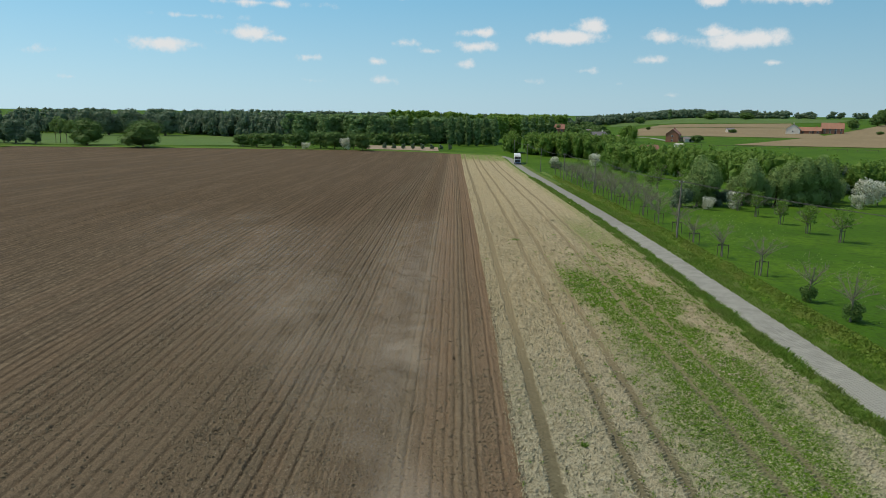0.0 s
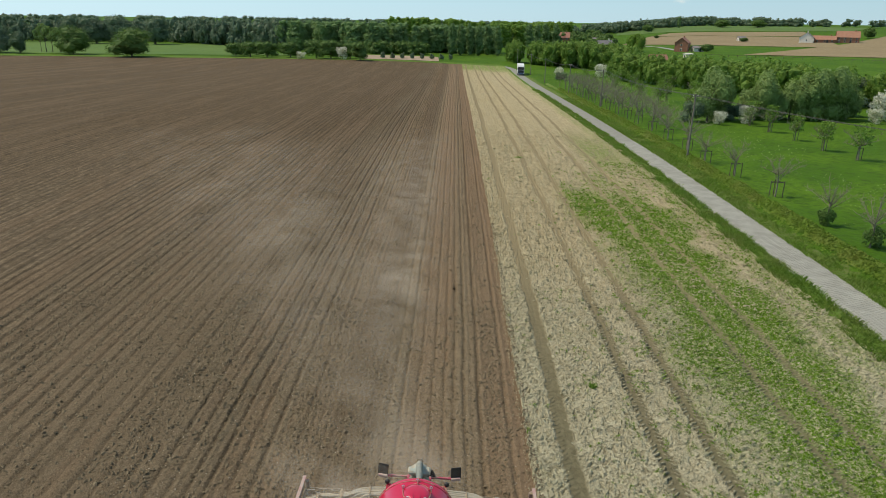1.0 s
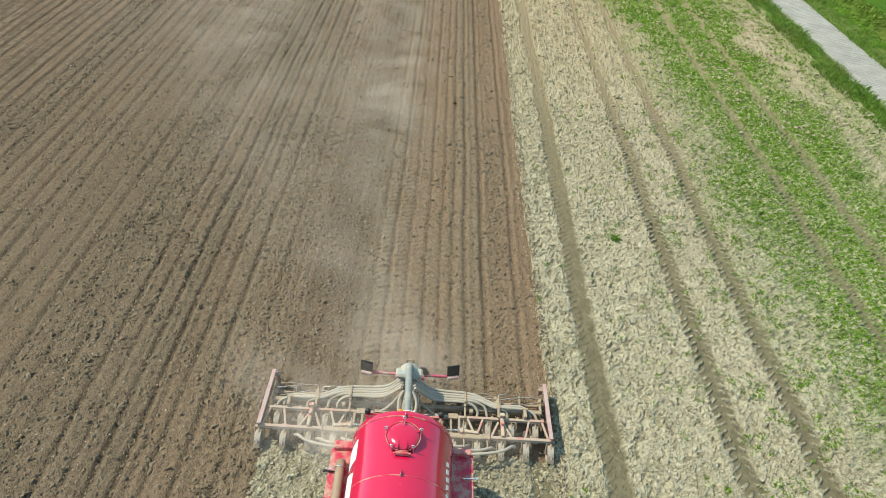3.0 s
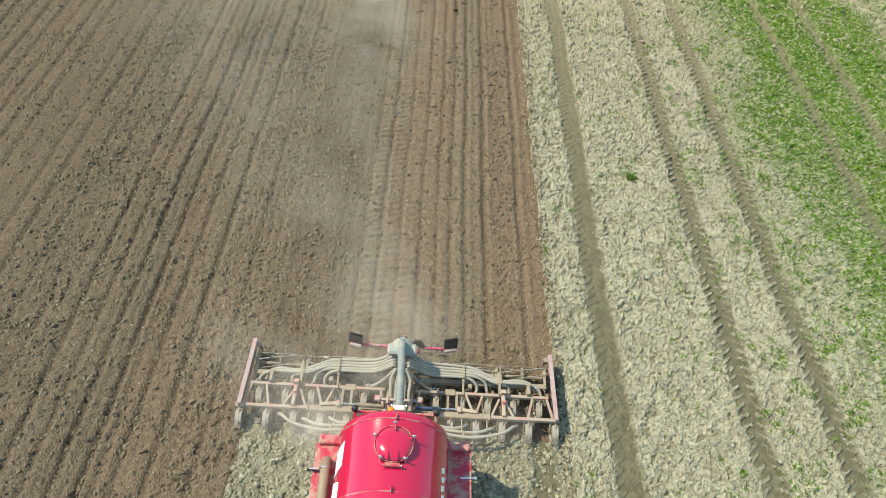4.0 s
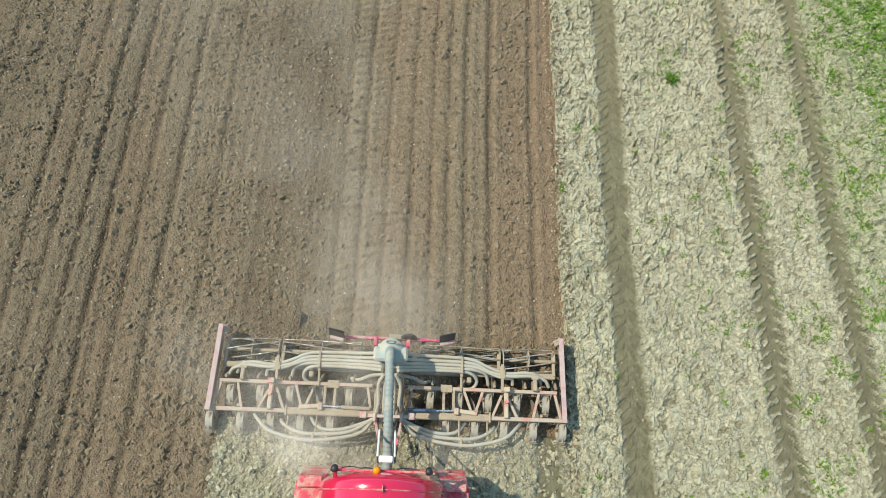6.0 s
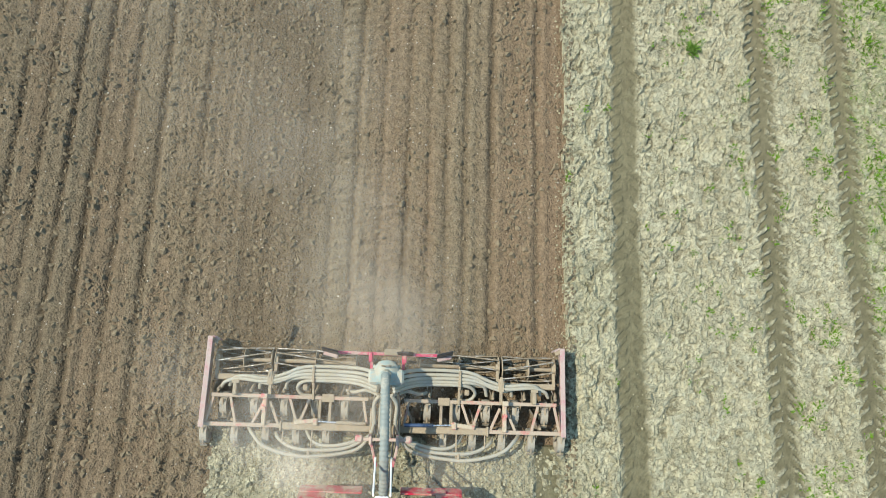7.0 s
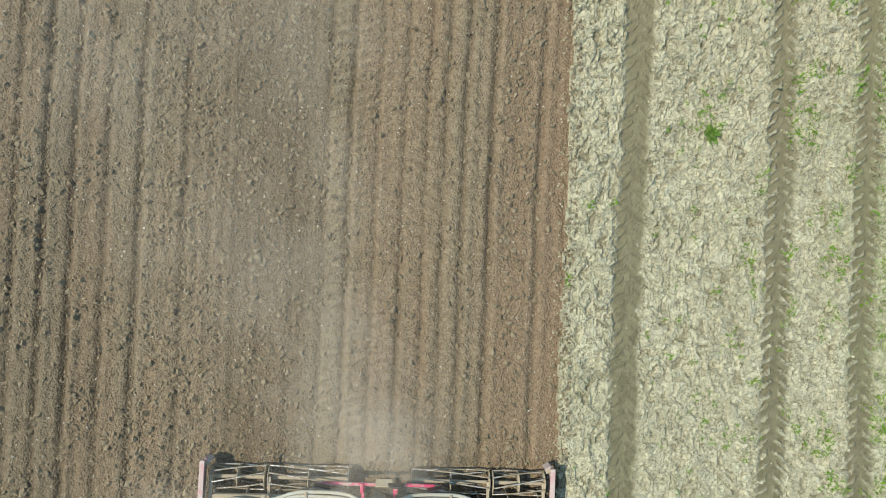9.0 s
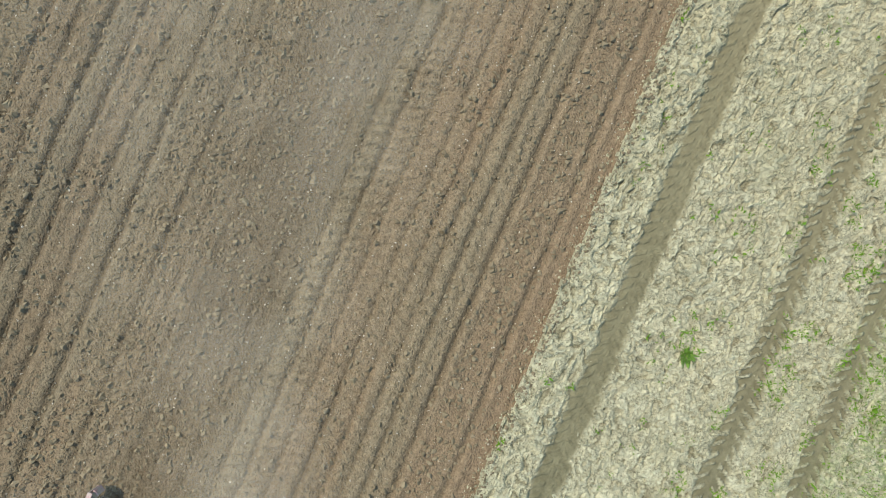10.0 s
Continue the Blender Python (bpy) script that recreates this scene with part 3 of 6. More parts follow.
xs = axis((-158, -60, 2.0), (-60, -40, 0.4), (-40, -20, 0.15), (-20, -9.6, 0.065), (-9.6, 2.2, 0.036), (2.2, 8.9, 0.031), (8.9, 17.2, 0.08))
X, Y, FQ = grid(xs, ys)
wob = (vnoise(X, Y, 1.1, 11) - 0.5) * 0.10 + (vnoise(X, Y, 0.17, 12) - 0.5) * 0.10
stub = (X + wob > EDGE) | ((X + wob > PASS_L) & (Y + 2 * wob < FRONT - 0.25))
# tilled relief: grooves of this pass one by one, and the same tools' grooves in each earlier pass
PASS_W = 6.1
sway = X + (vnoise(Y, Y * 0, 4.0, 21) - 0.5) * 0.05 + (vnoise(X * 0.3, Y, 0.5, 22) - 0.5) * 0.035
own = sway > PASS_L
passes = np.where(own, -1, np.floor((PASS_L - sway) / PASS_W))
inner = np.where(own, 0.0, PASS_L - sway - passes * PASS_W)  # across an earlier pass, from its right side
OWN_GROOVES = [(-3.92, 0.55, 0.10), (-2.64, 0.30, 0.06), (-2.12, 0.65, 0.05), (-1.70, 0.80, 0.05), (-1.22, 0.55, 0.05), (-0.74, 0.75, 0.05), (-0.33, 0.45, 0.04),
               (0.0, 0.75, 0.05), (0.36, 0.70, 0.05), (0.86, 0.95, 0.06), (1.72, 0.70, 0.06)]
OLD_GROOVES = [(0.72, 0.40), (1.52, 0.95), (2.08, 0.75), (2.66, 1.05), (3.14, 1.10), (3.64, 0.80), (4.12, 0.95), (4.85, 0.40), (5.45, 0.45)]
patchy = 0.45 + 0.65 * vnoise(X * 2, Y, 1.6, 23) + 0.35 * vnoise(X * 2, Y, 0.35, 24)
furrow = np.zeros_like(X)
for c, depth, wide in OWN_GROOVES:
    off = sway - c
    furrow += own * depth * patchy * (-0.066 * np.exp(-(off / wide) ** 2) + 0.034 * np.exp(-((off - 0.13) / 0.08) ** 2) + 0.016 * np.exp(-((off + 0.13) / 0.08) ** 2))
for k, (c, depth) in enumerate(OLD_GROOVES):
    off = -(inner - c)
    furrow += (passes == 0) * depth * patchy * (-0.072 * np.exp(-(off / 0.058) ** 2) + 0.036 * np.exp(-((off - 0.15) / 0.08) ** 2) + 0.016 * np.exp(-((off + 0.16) / 0.10) ** 2))
drill = np.clip(-np.sin(X * 2 * math.pi / 0.52) - 0.25, 0, 1) / 0.75
furrow += (passes >= 1) * patchy * (0.015 - 0.052 * drill ** 1.5) * (0.45 + 0.8 * hash2(np.round(X / 0.52 - 0.75), passes * 0 + 4, 6))
furrow += 0.010 * np.cos(sway * 2 * math.pi / 0.235) * vnoise(X * 4, Y * 0.5, 1.0, 26)
seam = np.exp(-((inner / 0.12) ** 2)) * (~own) * vnoise(X * 3, Y, 1.2, 28)
# cross ripples pressed by the roller, strip by strip
strip_no = np.floor((sway + 2.12) / 0.44)
rippled = smooth(-2.15, -2.0, sway) * (1 - smooth(0.75, 0.9, sway)) * (0.6 + 0.4 * hash2(strip_no, strip_no * 0 + 3, 8)) * (0.4 + 0.9 * vnoise(X, Y, 1.3, 29))
lug = np.clip(np.sin((Y + 0.35 * np.abs(sway + 0.7)) * 2 * math.pi / 0.215 + 2.1 * strip_no) + 0.1, -0.4, 1) * rippled
lump = 1 - np.clip(cobble(X, Y, 0.11, 31) * 1.7, 0, 1)
lump2 = 1 - np.clip(cobble(X, Y, 0.22, 32) * 2.0, 0, 1)
flatland = np.exp(-((sway + 3.1) / 0.75) ** 4) + np.exp(-((sway - 1.3) / 0.36) ** 4) + np.where(passes == 0, np.exp(-((inner - 0.75) / 0.6) ** 4), 0) + 0.6 * (inner > 4.4)
z_till = (furrow - 0.03 * seam - 0.026 * lug + (0.024 - 0.012 * own) * lump * (vnoise(X, Y, 0.3, 33) > 0.40) + (0.022 + 0.022 * flatland) * lump2 * (vnoise(X, Y, 0.4, 34) > 0.62)
          + (0.028 - 0.012 * own) * vnoise(X, Y, 0.085, 35) + 0.05 * (vnoise(X, Y, 2.2, 36) - 0.5))
# stubble relief: crusted clods, and tyre tracks with slanting lug marks
track = np.zeros_like(X)
lugmark = np.zeros_like(X)
for c, half in TRACKS + [(1.95, 0.24)]:
    c2 = c + (vnoise(Y, Y * 0, 9.0, 41) - 0.5) * 0.10
    d = np.abs(X + wob * 1.0 - c2)
    k = 1 - smooth(half - 0.07, half + 0.07, d)
    if c < 2.2:
        k = k * (Y < FRONT)
    chev = (np.mod((Y + 0.8 * d) / 0.22, 1.0) < 0.40) & (d > 0.05)
    rim = smooth(0.04, 0.12, d) if c > 4 else smooth(half * 0.75, half, d)
    k = k * (1 - chev * rim * (0.45 + 0.4 * vnoise(X, Y, 0.3, 43)))
    track = np.maximum(track, k)
    lugmark = np.maximum(lugmark, chev * k)
# the mask also darkens all stubble left of the edge, tracks or not
track = np.maximum(track, 0.42 * (X < 2.2) * (0.5 + 0.7 * vnoise(X, Y, 0.5, 59)))
wx, wy = X + 0.16 * vnoise(X, Y, 0.16, 56) + 0.12 * vnoise(X, Y, 0.5, 58), 0.72 * Y + 0.14 * vnoise(X, Y, 0.16, 57)
crust = 1 - np.clip(cobble(wx, wy, 0.17, 51) * 1.3, 0, 1)
crust2 = 1 - np.clip(cobble(wx + 3, wy * 0.8, 0.33, 52) * 1.3, 0, 1)
plate = 0.50 * slabs(wx, wy, 0.07, 151) + 0.50 * slabs(wx + 3, wy, 0.155, 152)
z_stub = ((0.145 * plate + 0.006 * crust + 0.02 * crust2 * (vnoise(X, Y, 0.8, 53) > 0.4) + 0.010 * vnoise(X, Y, 0.09, 54) + 0.05 * vnoise(X, Y, 0.6, 55)) * (1 - 0.88 * track)
          + 0.045 * track + 0.016 * lugmark + 0.02)
green = ((0.34 * smooth(7.4, 8.8, X + 2.2 * (vnoise(X, Y, 1.0, 68) - 0.5)) + 0.84 * smooth(9.0, 10.8, X + 1.8 * smooth(30, 44, Y) + 2.4 * (vnoise(X, Y, 3.0, 61) - 0.5))) * (1 - smooth(13.6, 15.4, X + 2 * (vnoise(X, Y, 2.5, 62) - 0.5)))
         * (1 - smooth(44, 56, Y + 9 * (vnoise(X, Y, 3.0, 63) - 0.5))) * smooth(4, 12, Y))
green = np.maximum(green, smooth(11.5, 13.5, X) * (1 - smooth(15.5, 16.8, X)) * np.exp(-((Y - 68) / 10) ** 2) * 0.8)
green = np.maximum(green, smooth(208, 228, Y + 5 * vnoise(X, Y, 6, 64)))
green = np.maximum(green, 0.5 * smooth(15.6, 16.6, X + vnoise(X, Y, 1.5, 65)))
green = green * (1 - 0.85 * track) * (0.85 + 0.15 * smooth(20, 30, Y))
Z = land(X, Y) + np.where(stub, z_stub, z_till)
V = np.stack([X, Y, Z], 1)
dry = np.clip(0.3 * smooth(-3.7, -5.2, X) * vnoise(X * 1.5, Y * 0.2, 2.0, 71) * 1.5, 0, 0.75) * (0.4 + 0.6 * vnoise(X, Y, 14.0, 74)) * smooth(-12, -8, X)
warm = np.clip(0.5 * smooth(0.6, 1.1, X) * (0.6 + 0.5 * vnoise(X * 3, Y * 0.3, 1.0, 76)) + 0.16 * smooth(1.66, 1.80, sway) + own * 0.28 * smooth(24, 40, Y) * (0.5 + 0.7 * vnoise(X * 3, Y * 0.3, 1.0, 79)) + 0.6 * np.exp(-((X + 0.75) / 0.9) ** 4) * (0.35 + vnoise(X * 3, Y * 0.3, 1.0, 72))
               + 0.35 * (~own) * (inner > 0.3) * (inner < 4.3) * (vnoise(X * 2.2, Y * 0.08, 1.0, 73) > 0.55), 0, 1)
# ridge crests and middle strip paler, lit ridges put into the colour
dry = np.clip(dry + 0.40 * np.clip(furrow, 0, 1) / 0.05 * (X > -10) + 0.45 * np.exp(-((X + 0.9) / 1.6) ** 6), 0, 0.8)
# furrow bottoms, pass seams and roller ripples darkened, groove shade put into the colour
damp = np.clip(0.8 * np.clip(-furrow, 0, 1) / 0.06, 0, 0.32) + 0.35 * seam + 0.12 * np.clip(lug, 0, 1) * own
# darker strip along the left of this pass
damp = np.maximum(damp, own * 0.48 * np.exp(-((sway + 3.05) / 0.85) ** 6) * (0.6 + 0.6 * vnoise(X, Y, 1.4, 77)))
# earlier passes toned down to the left, cloud shade painted into the soil
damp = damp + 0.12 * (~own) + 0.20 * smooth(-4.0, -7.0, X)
# darker cloddy band across each earlier pass
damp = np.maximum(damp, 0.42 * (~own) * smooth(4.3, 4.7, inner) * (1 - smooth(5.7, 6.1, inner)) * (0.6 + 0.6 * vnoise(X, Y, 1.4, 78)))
# the machine's shadow painted on the soil beneath and just behind it
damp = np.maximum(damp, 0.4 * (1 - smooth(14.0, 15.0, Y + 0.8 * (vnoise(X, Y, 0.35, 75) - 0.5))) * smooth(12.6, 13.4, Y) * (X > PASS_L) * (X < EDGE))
q = stub[FQ].sum(1) >= 2
beside = (X[FQ[:, 1]] < -24) & (Y[FQ[:, 2]] < 27.6)  # kept coarse
for name, chosen, mat, extra, label, cat in (
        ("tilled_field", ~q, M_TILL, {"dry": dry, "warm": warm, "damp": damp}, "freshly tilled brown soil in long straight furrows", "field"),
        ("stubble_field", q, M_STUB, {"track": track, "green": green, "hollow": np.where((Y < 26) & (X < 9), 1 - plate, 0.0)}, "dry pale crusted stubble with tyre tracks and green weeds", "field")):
    vv, ff, used = keep_used(V, FQ[chosen & ~beside])
    extra = {k: a[used] for k, a in extra.items()}
    if name == "tilled_field":
        cx, cy, cf = grid(axis((-158, -24, 3.0)), axis((-28, 28, 2.0)))
        ff = np.concatenate([ff, cf + len(vv)])
        vv = np.concatenate([vv, np.stack([cx, cy, land(cx, cy) + 0.01], 1)])
        extra = {k: np.concatenate([a, np.zeros(len(cx))]) for k, a in extra.items()}
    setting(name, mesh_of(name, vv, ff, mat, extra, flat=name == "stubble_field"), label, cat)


def field_z(x, y):
    """Height of the field's surface at its nearest grid point."""
    i, j = np.clip(np.searchsorted(xs, x), 0, len(xs) - 1), np.clip(np.searchsorted(ys, y), 0, len(ys) - 1)
    return Z.reshape(len(ys), len(xs))[j, i], stub.reshape(len(ys), len(xs))[j, i]


# loose clods, stones and weeds
rng = np.random.default_rng(4)
_ring = [k * math.pi / 3 for k in range(6)]
OCT = np.array([(math.cos(a), math.sin(a), -.25) for a in _ring] + [(0.72 * math.cos(a + .5), 0.72 * math.sin(a + .5), .55) for a in _ring[::2]] + [(0, 0, .95)], float)
OCF = np.array([(0, 1, 6), (1, 2, 6), (2, 7, 6), (2, 3, 7), (3, 4, 7), (4, 8, 7), (4, 5, 8), (5, 0, 8), (0, 6, 8), (6, 7, 9), (7, 8, 9), (8, 6, 9)])  # the buried half is left off


def lumps(n, x0, x1, y0, y1, s0, s1, on_stubble, power=3.0, flat=0.75, keep=None):
    """Angular crumbs strewn over one kind of surface."""
    x, y = rng.uniform(x0, x1, n), rng.uniform(y0, y1, n)
    z, st = field_z(x, y)
    ok = st == on_stubble
    if keep is not None:
        ok &= rng.random(n) < keep(x, y)
    x, y, z = x[ok], y[ok], z[ok]
    k = len(x)
    s = s0 + (s1 - s0) * rng.random(k) ** power
    v = OCT[None] * rng.uniform(0.75, 1.2, (k, len(OCT), 1)) + rng.normal(0, 0.10, (k, len(OCT), 3))
    v = v * (s[:, None, None] * np.stack([rng.uniform(.8, 1.3, k), rng.uniform(.8, 1.3, k), np.full(k, flat)], 1)[:, None])
    a = rng.uniform(0, 6.28, k)
    ca, sa = np.cos(a)[:, None], np.sin(a)[:, None]
    tip = rng.normal(0, 0.35, (k, 2))
    zz = v[:, :, 2] + v[:, :, 0] * tip[:, :1] + v[:, :, 1] * tip[:, 1:]
    v = np.stack([v[:, :, 0] * ca - v[:, :, 1] * sa, v[:, :, 0] * sa + v[:, :, 1] * ca, zz], 2)
    v += np.stack([x, y, z + 0.05 * s], 1)[:, None]
    f = OCF[None] + (np.arange(k) * len(OCT))[:, None, None]
    return v.reshape(-1, 3), f.reshape(-1, 3)


def scatter(name, mat, label, cat, *spans):
    vs, fs, o = [], [], 0
    for span in spans:
        v, f = lumps(*span)
        vs.append(v), fs.append(f + o)
        o += len(v)
    tagged(new(name, mesh_of(name, np.concatenate(vs), np.concatenate(fs), mat)), label, cat, kind="stuff")


def cloddy(x, y):
    """Clods gather along the furrows."""
    i, j = np.clip(np.searchsorted(xs, x), 0, len(xs) - 1), np.clip(np.searchsorted(ys, y), 0, len(ys) - 1)
    low = np.clip(-furrow.reshape(len(ys), len(xs))[j, i] / 0.04, 0, 1)
    return (0.2 + 0.35 * (vnoise(x, y, 0.6, 37) > 0.5)) * (1 - 0.5 * (x > PASS_L)) + 0.5 * low + 0.5 * flatland.reshape(len(ys), len(xs))[j, i]


def off_track(x, y):
    i, j = np.clip(np.searchsorted(xs, x), 0, len(xs) - 1), np.clip(np.searchsorted(ys, y), 0, len(ys) - 1)
    return (1 - 0.93 * track.reshape(len(ys), len(xs))[j, i]) * (0.45 + 0.55 * (vnoise(x, y, 0.7, 38) > 0.45))


scatter("soil_clods", M_CLOD, "loose brown clods lying on the tilled soil", "soil",
        (40000, -9.5, 2.3, 11, 27.5, 0.014, 0.066, False, 3.0, 0.95, cloddy), (13000, -18, -9.5, 13, 27.5, 0.016, 0.065, False, 2.6, 0.85, cloddy), (13000, -16, 2.3, 27.5, 46, 0.024, 0.08, False, 2.2, 0.8, cloddy), (2500, -30, 2.3, 46, 80, 0.025, 0.05, False, 1.8, 0.8, cloddy), (2500, 2.2, 2.42, 9.5, 40, 0.012, 0.04, True),
        (900, -9.5, 2.3, 11, 30, 0.024, 0.06, False, 2.0))
scatter("field_stones", M_STONE, "small pale stones on the tilled soil", "stones",
        (5200, -9.5, 2.3, 11, 27.5, 0.006, 0.022, False, 3.0), (300, -16, 2.3, 27, 50, 0.01, 0.028, False))
scatter("crust_lumps", M_STUB, "loose pale crusts lying on the stubble", "soil",
        (16000, -3.9, 11, 9, 28, 0.012, 0.048, True, 2.6, 0.8, off_track), (4200, -3.9, 2.2, 9, 13.4, 0.02, 0.07, True, 2.2, 0.8), (7000, 2.2, 17, 28, 46, 0.03, 0.08, True, 1.8, 0.75, off_track), (4500, 2.2, 17, 46, 80, 0.05, 0.11, True, 1.8, 0.75, off_track), (1800, 2.06, 2.3, 9.5, 40, 0.008, 0.028, False))


def blades(x, y, z, h, w, lean, r):
    """Tapered leaves standing at the points."""
    n = len(x)
    a, b = r.uniform(0, 2 * np.pi, n), r.uniform(0, 2 * np.pi, n)
    sx, sy = np.cos(a) * w, np.sin(a) * w
    tx, ty = np.cos(b) * lean * h, np.sin(b) * lean * h
    p = np.stack([x, y, z], 1)
    v = np.stack([p - np.stack([sx, sy, 0 * x], 1) * .5, p + np.stack([sx, sy, 0 * x], 1) * .5,
                  p + np.stack([tx * .6 + sx * .9, ty * .6 + sy * .9, h * .75], 1), p + np.stack([tx - sx * .2, ty - sy * .2, h], 1)], 1)
    return v.reshape(-1, 3), (np.arange(n) * 4)[:, None] + np.array([0, 1, 2, 3])[None]


def weeds(n, x0, x1, y0, y1, weight, per=7, size=0.05):
    x, y = rng.uniform(x0, x1, n), rng.uniform(y0, y1, n)
    ok = rng.random(n) < weight(x, y)
    x, y = x[ok], y[ok]
    s = size * rng.uniform(0.6, 1.6, len(x))
    X2, Y2, S2 = np.repeat(x, per), np.repeat(y, per), np.repeat(s, per)
    X2 = X2 + rng.normal(0, 1, len(X2)) * S2 * 0.7
    Y2 = Y2 + rng.normal(0, 1, len(Y2)) * S2 * 0.7
    z, _ = field_z(X2, Y2)
    return blades(X2, Y2, z - 0.01, S2 * rng.uniform(.5, 1.0, len(X2)), S2 * 0.42, 1.5, rng)


def green_at(x, y):
    i, j = np.clip(np.searchsorted(xs, x), 0, len(xs) - 1), np.clip(np.searchsorted(ys, y), 0, len(ys) - 1)
    return green.reshape(len(ys), len(xs))[j, i] * (0.5 + 0.4 * (vnoise(x, y, 0.3, 66) > 0.5))


def sparse_at(x, y):
    i, j = np.clip(np.searchsorted(xs, x), 0, len(xs) - 1), np.clip(np.searchsorted(ys, y), 0, len(ys) - 1)
    return stub.reshape(len(ys), len(xs))[j, i] * (0.08 + 0.62 * smooth(4.0, 8.0, x)) * (vnoise(x, y, 0.45, 67) > 0.62) * (1 - track.reshape(len(ys), len(xs))[j, i])


wv, wf, o = [], [], 0
for args in ((23000, 7.5, 16.5, 10, 34, green_at, 6, 0.042), (11000, 8, 16.5, 34, 62, green_at, 6, 0.07), (20000, 2.3, 10.5, 8, 30, sparse_at, 9, 0.036),
             (900, -3.8, 2.2, 6, 13, sparse_at, 7, 0.035), (900, 2.5, 16, 29, 70, sparse_at, 6, 0.08)):
    v, f = weeds(*args)
    wv.append(v), wf.append(f + o)
    o += len(v)
tagged(new("weeds", mesh_of("weeds", np.concatenate(wv), np.concatenate(wf), M_WEED)), "small bright green weeds sprouting through the stubble", "weeds", kind="stuff")


def weed_clump(x, y, r):
    n = 90
    a, d = rng.uniform(0, 6.28, n), r * np.sqrt(rng.random(n))
    px, py = d * np.cos(a), d * np.sin(a)
    v, f = blades(px, py, 0 * px, rng.uniform(.05, .14, n), np.full(n, 0.028), 1.2, rng)
    z, _ = field_z(np.array([x]), np.array([y]))
    ob = new("weed_clump", mesh_of("weed_clump", v, f, M_LEAF_MID))
    ob.location = (x, y, float(z[0]) - 0.01)
    tagged(ob, "leafy green weed clump growing on dry stubble", "weed", "weed clumps on the stubble")

# ---- the disc injector behind the tanker ----
MX, MY, TILT = -0.92, 13.22, 2.3
injector = thing("slurry_disc_injector", "wide dusty red disc injector with pale hoses behind a tanker", "farm machine",
                 (MX, MY, lz(MX, MY)), (0, TILT, 0))


def both(fn):
    for s in (-1, 1):
        fn(s)


# twin toolbars with zigzag bracing
for s in (-1, 1):
    part("front_toolbar", Shape().beam((s * 3.0, 0.03, 0.46), (s * 1.72, 0.03, 0.46), 0.065, 0.08), M_FRAME, injector)
    part("inner_toolbar", Shape().beam((s * 1.72, 0.03, 0.45), (s * 0.16, 0.03, 0.45), 0.12, 0.12, 0.015).box((s * 1.72, 0.03, 0.45), (0.03, 0.16, 0.17)), M_SOILSTEEL, injector, "soil-caked square bar")
    part("rear_toolbar", Shape().beam((s * 2.9, 0.50, 0.46), (s * 0.3, 0.50, 0.46), 0.06, 0.08), M_FRAME, injector)
    for (xa, ya), (xb, yb) in (((2.86, 0.47), (2.95, 0.06)), ((2.58, 0.47), (2.47, 0.06)), ((2.02, 0.42), (2.19, 0.06)), ((1.93, 0.42), (1.77, 0.06)),
                               ((1.60, 0.47), (1.46, 0.06)), ((1.28, 0.47), (1.43, 0.06)), ((0.38, 0.47), (0.30, 0.06))):
        part("brace", Shape().beam((s * xa, ya, 0.47), (s * xb, yb, 0.47), 0.045, 0.05), M_FRAME, injector)
    for xa in (1.10, 0.93):
        part("cross_bar", Shape().beam((s * xa, 0.48, 0.46), (s * xa, 0.08, 0.46), 0.05, 0.06), M_SOILSTEEL, injector)
    part("plate", Shape().box((s * 1.45, 0.10, 0.5), (0.14, 0.10, 0.012)), M_SOILSTEEL, injector)
    part("plate", Shape().box((s * 0.97, 0.50, 0.505), (0.20, 0.13, 0.014)), M_SOILSTEEL, injector)
    # end arm: a flanged side plate with a hooked rear end
    arm = Shape().beam((s * 2.99, -0.02, 0.60), (s * 2.99, 1.46, 0.55), 0.085, 0.025)
    arm.beam((s * 3.02, 0.0, 0.40), (s * 3.02, 1.44, 0.35), 0.018, 0.38)
    arm.box((s * 2.93, 1.44, 0.33), (0.12, 0.03, 0.26), turn=(0, 0, s * 28))
    part("end_plate", arm, M_ARM, injector, "faded pinkish red side plate")
    part("gusset", Shape().box((s * 2.93, 1.40, 0.44), (0.10, 0.09, 0.016), turn=(0, 0, s * 20)), M_SOILSTEEL, injector)
    # folding joint with upright bracket
    part("hinge_bracket", Shape().box((s * 2.0, 0.28, 0.53), (0.07, 0.50, 0.09), 0.012).box((s * 2.0, 0.50, 0.60), (0.10, 0.08, 0.12)).rod((s * 2.0, 0.3, 0.57), (s * 2.0, 0.3, 0.64), 0.035), M_FRAMERED, injector, "red folding bracket")
    part("hose_holder", Shape().beam((s * 1.93, 0.48, 0.55), (s * 1.93, 0.94, 0.62), 0.05, 0.05).box((s * 1.93, 0.80, 0.60), (0.10, 0.22, 0.03)), M_SOILSTEEL, injector)
    part("hose_holder", Shape().beam((s * 1.22, 0.46, 0.50), (s * 1.22, 0.96, 0.62), 0.04, 0.04).box((s * 1.22, 0.84, 0.60), (0.05, 0.30, 0.02)), M_SOILSTEEL, injector)
    part("upright", Shape().box((s * 2.50, 0.60, 0.50), (0.07, 0.20, 0.22), 0.015).box((s * 2.50, 0.72, 0.58), (0.12, 0.05, 0.05)), M_SOILSTEEL, injector)
    part("upright", Shape().box((s * 1.36, 0.66, 0.40), (0.08, 0.10, 0.24), 0.015), M_SOILSTEEL, injector)
    # gauge wheels under both toolbars
    for row, (xw, yw) in enumerate([(w, -0.10) for w in (3.0, 2.49, 1.98, 1.48, 0.98)] + [(w, 0.36) for w in (2.72, 2.21, 1.71, 1.20, 0.70)]):
        g = Shape()
        R_ = 0.20
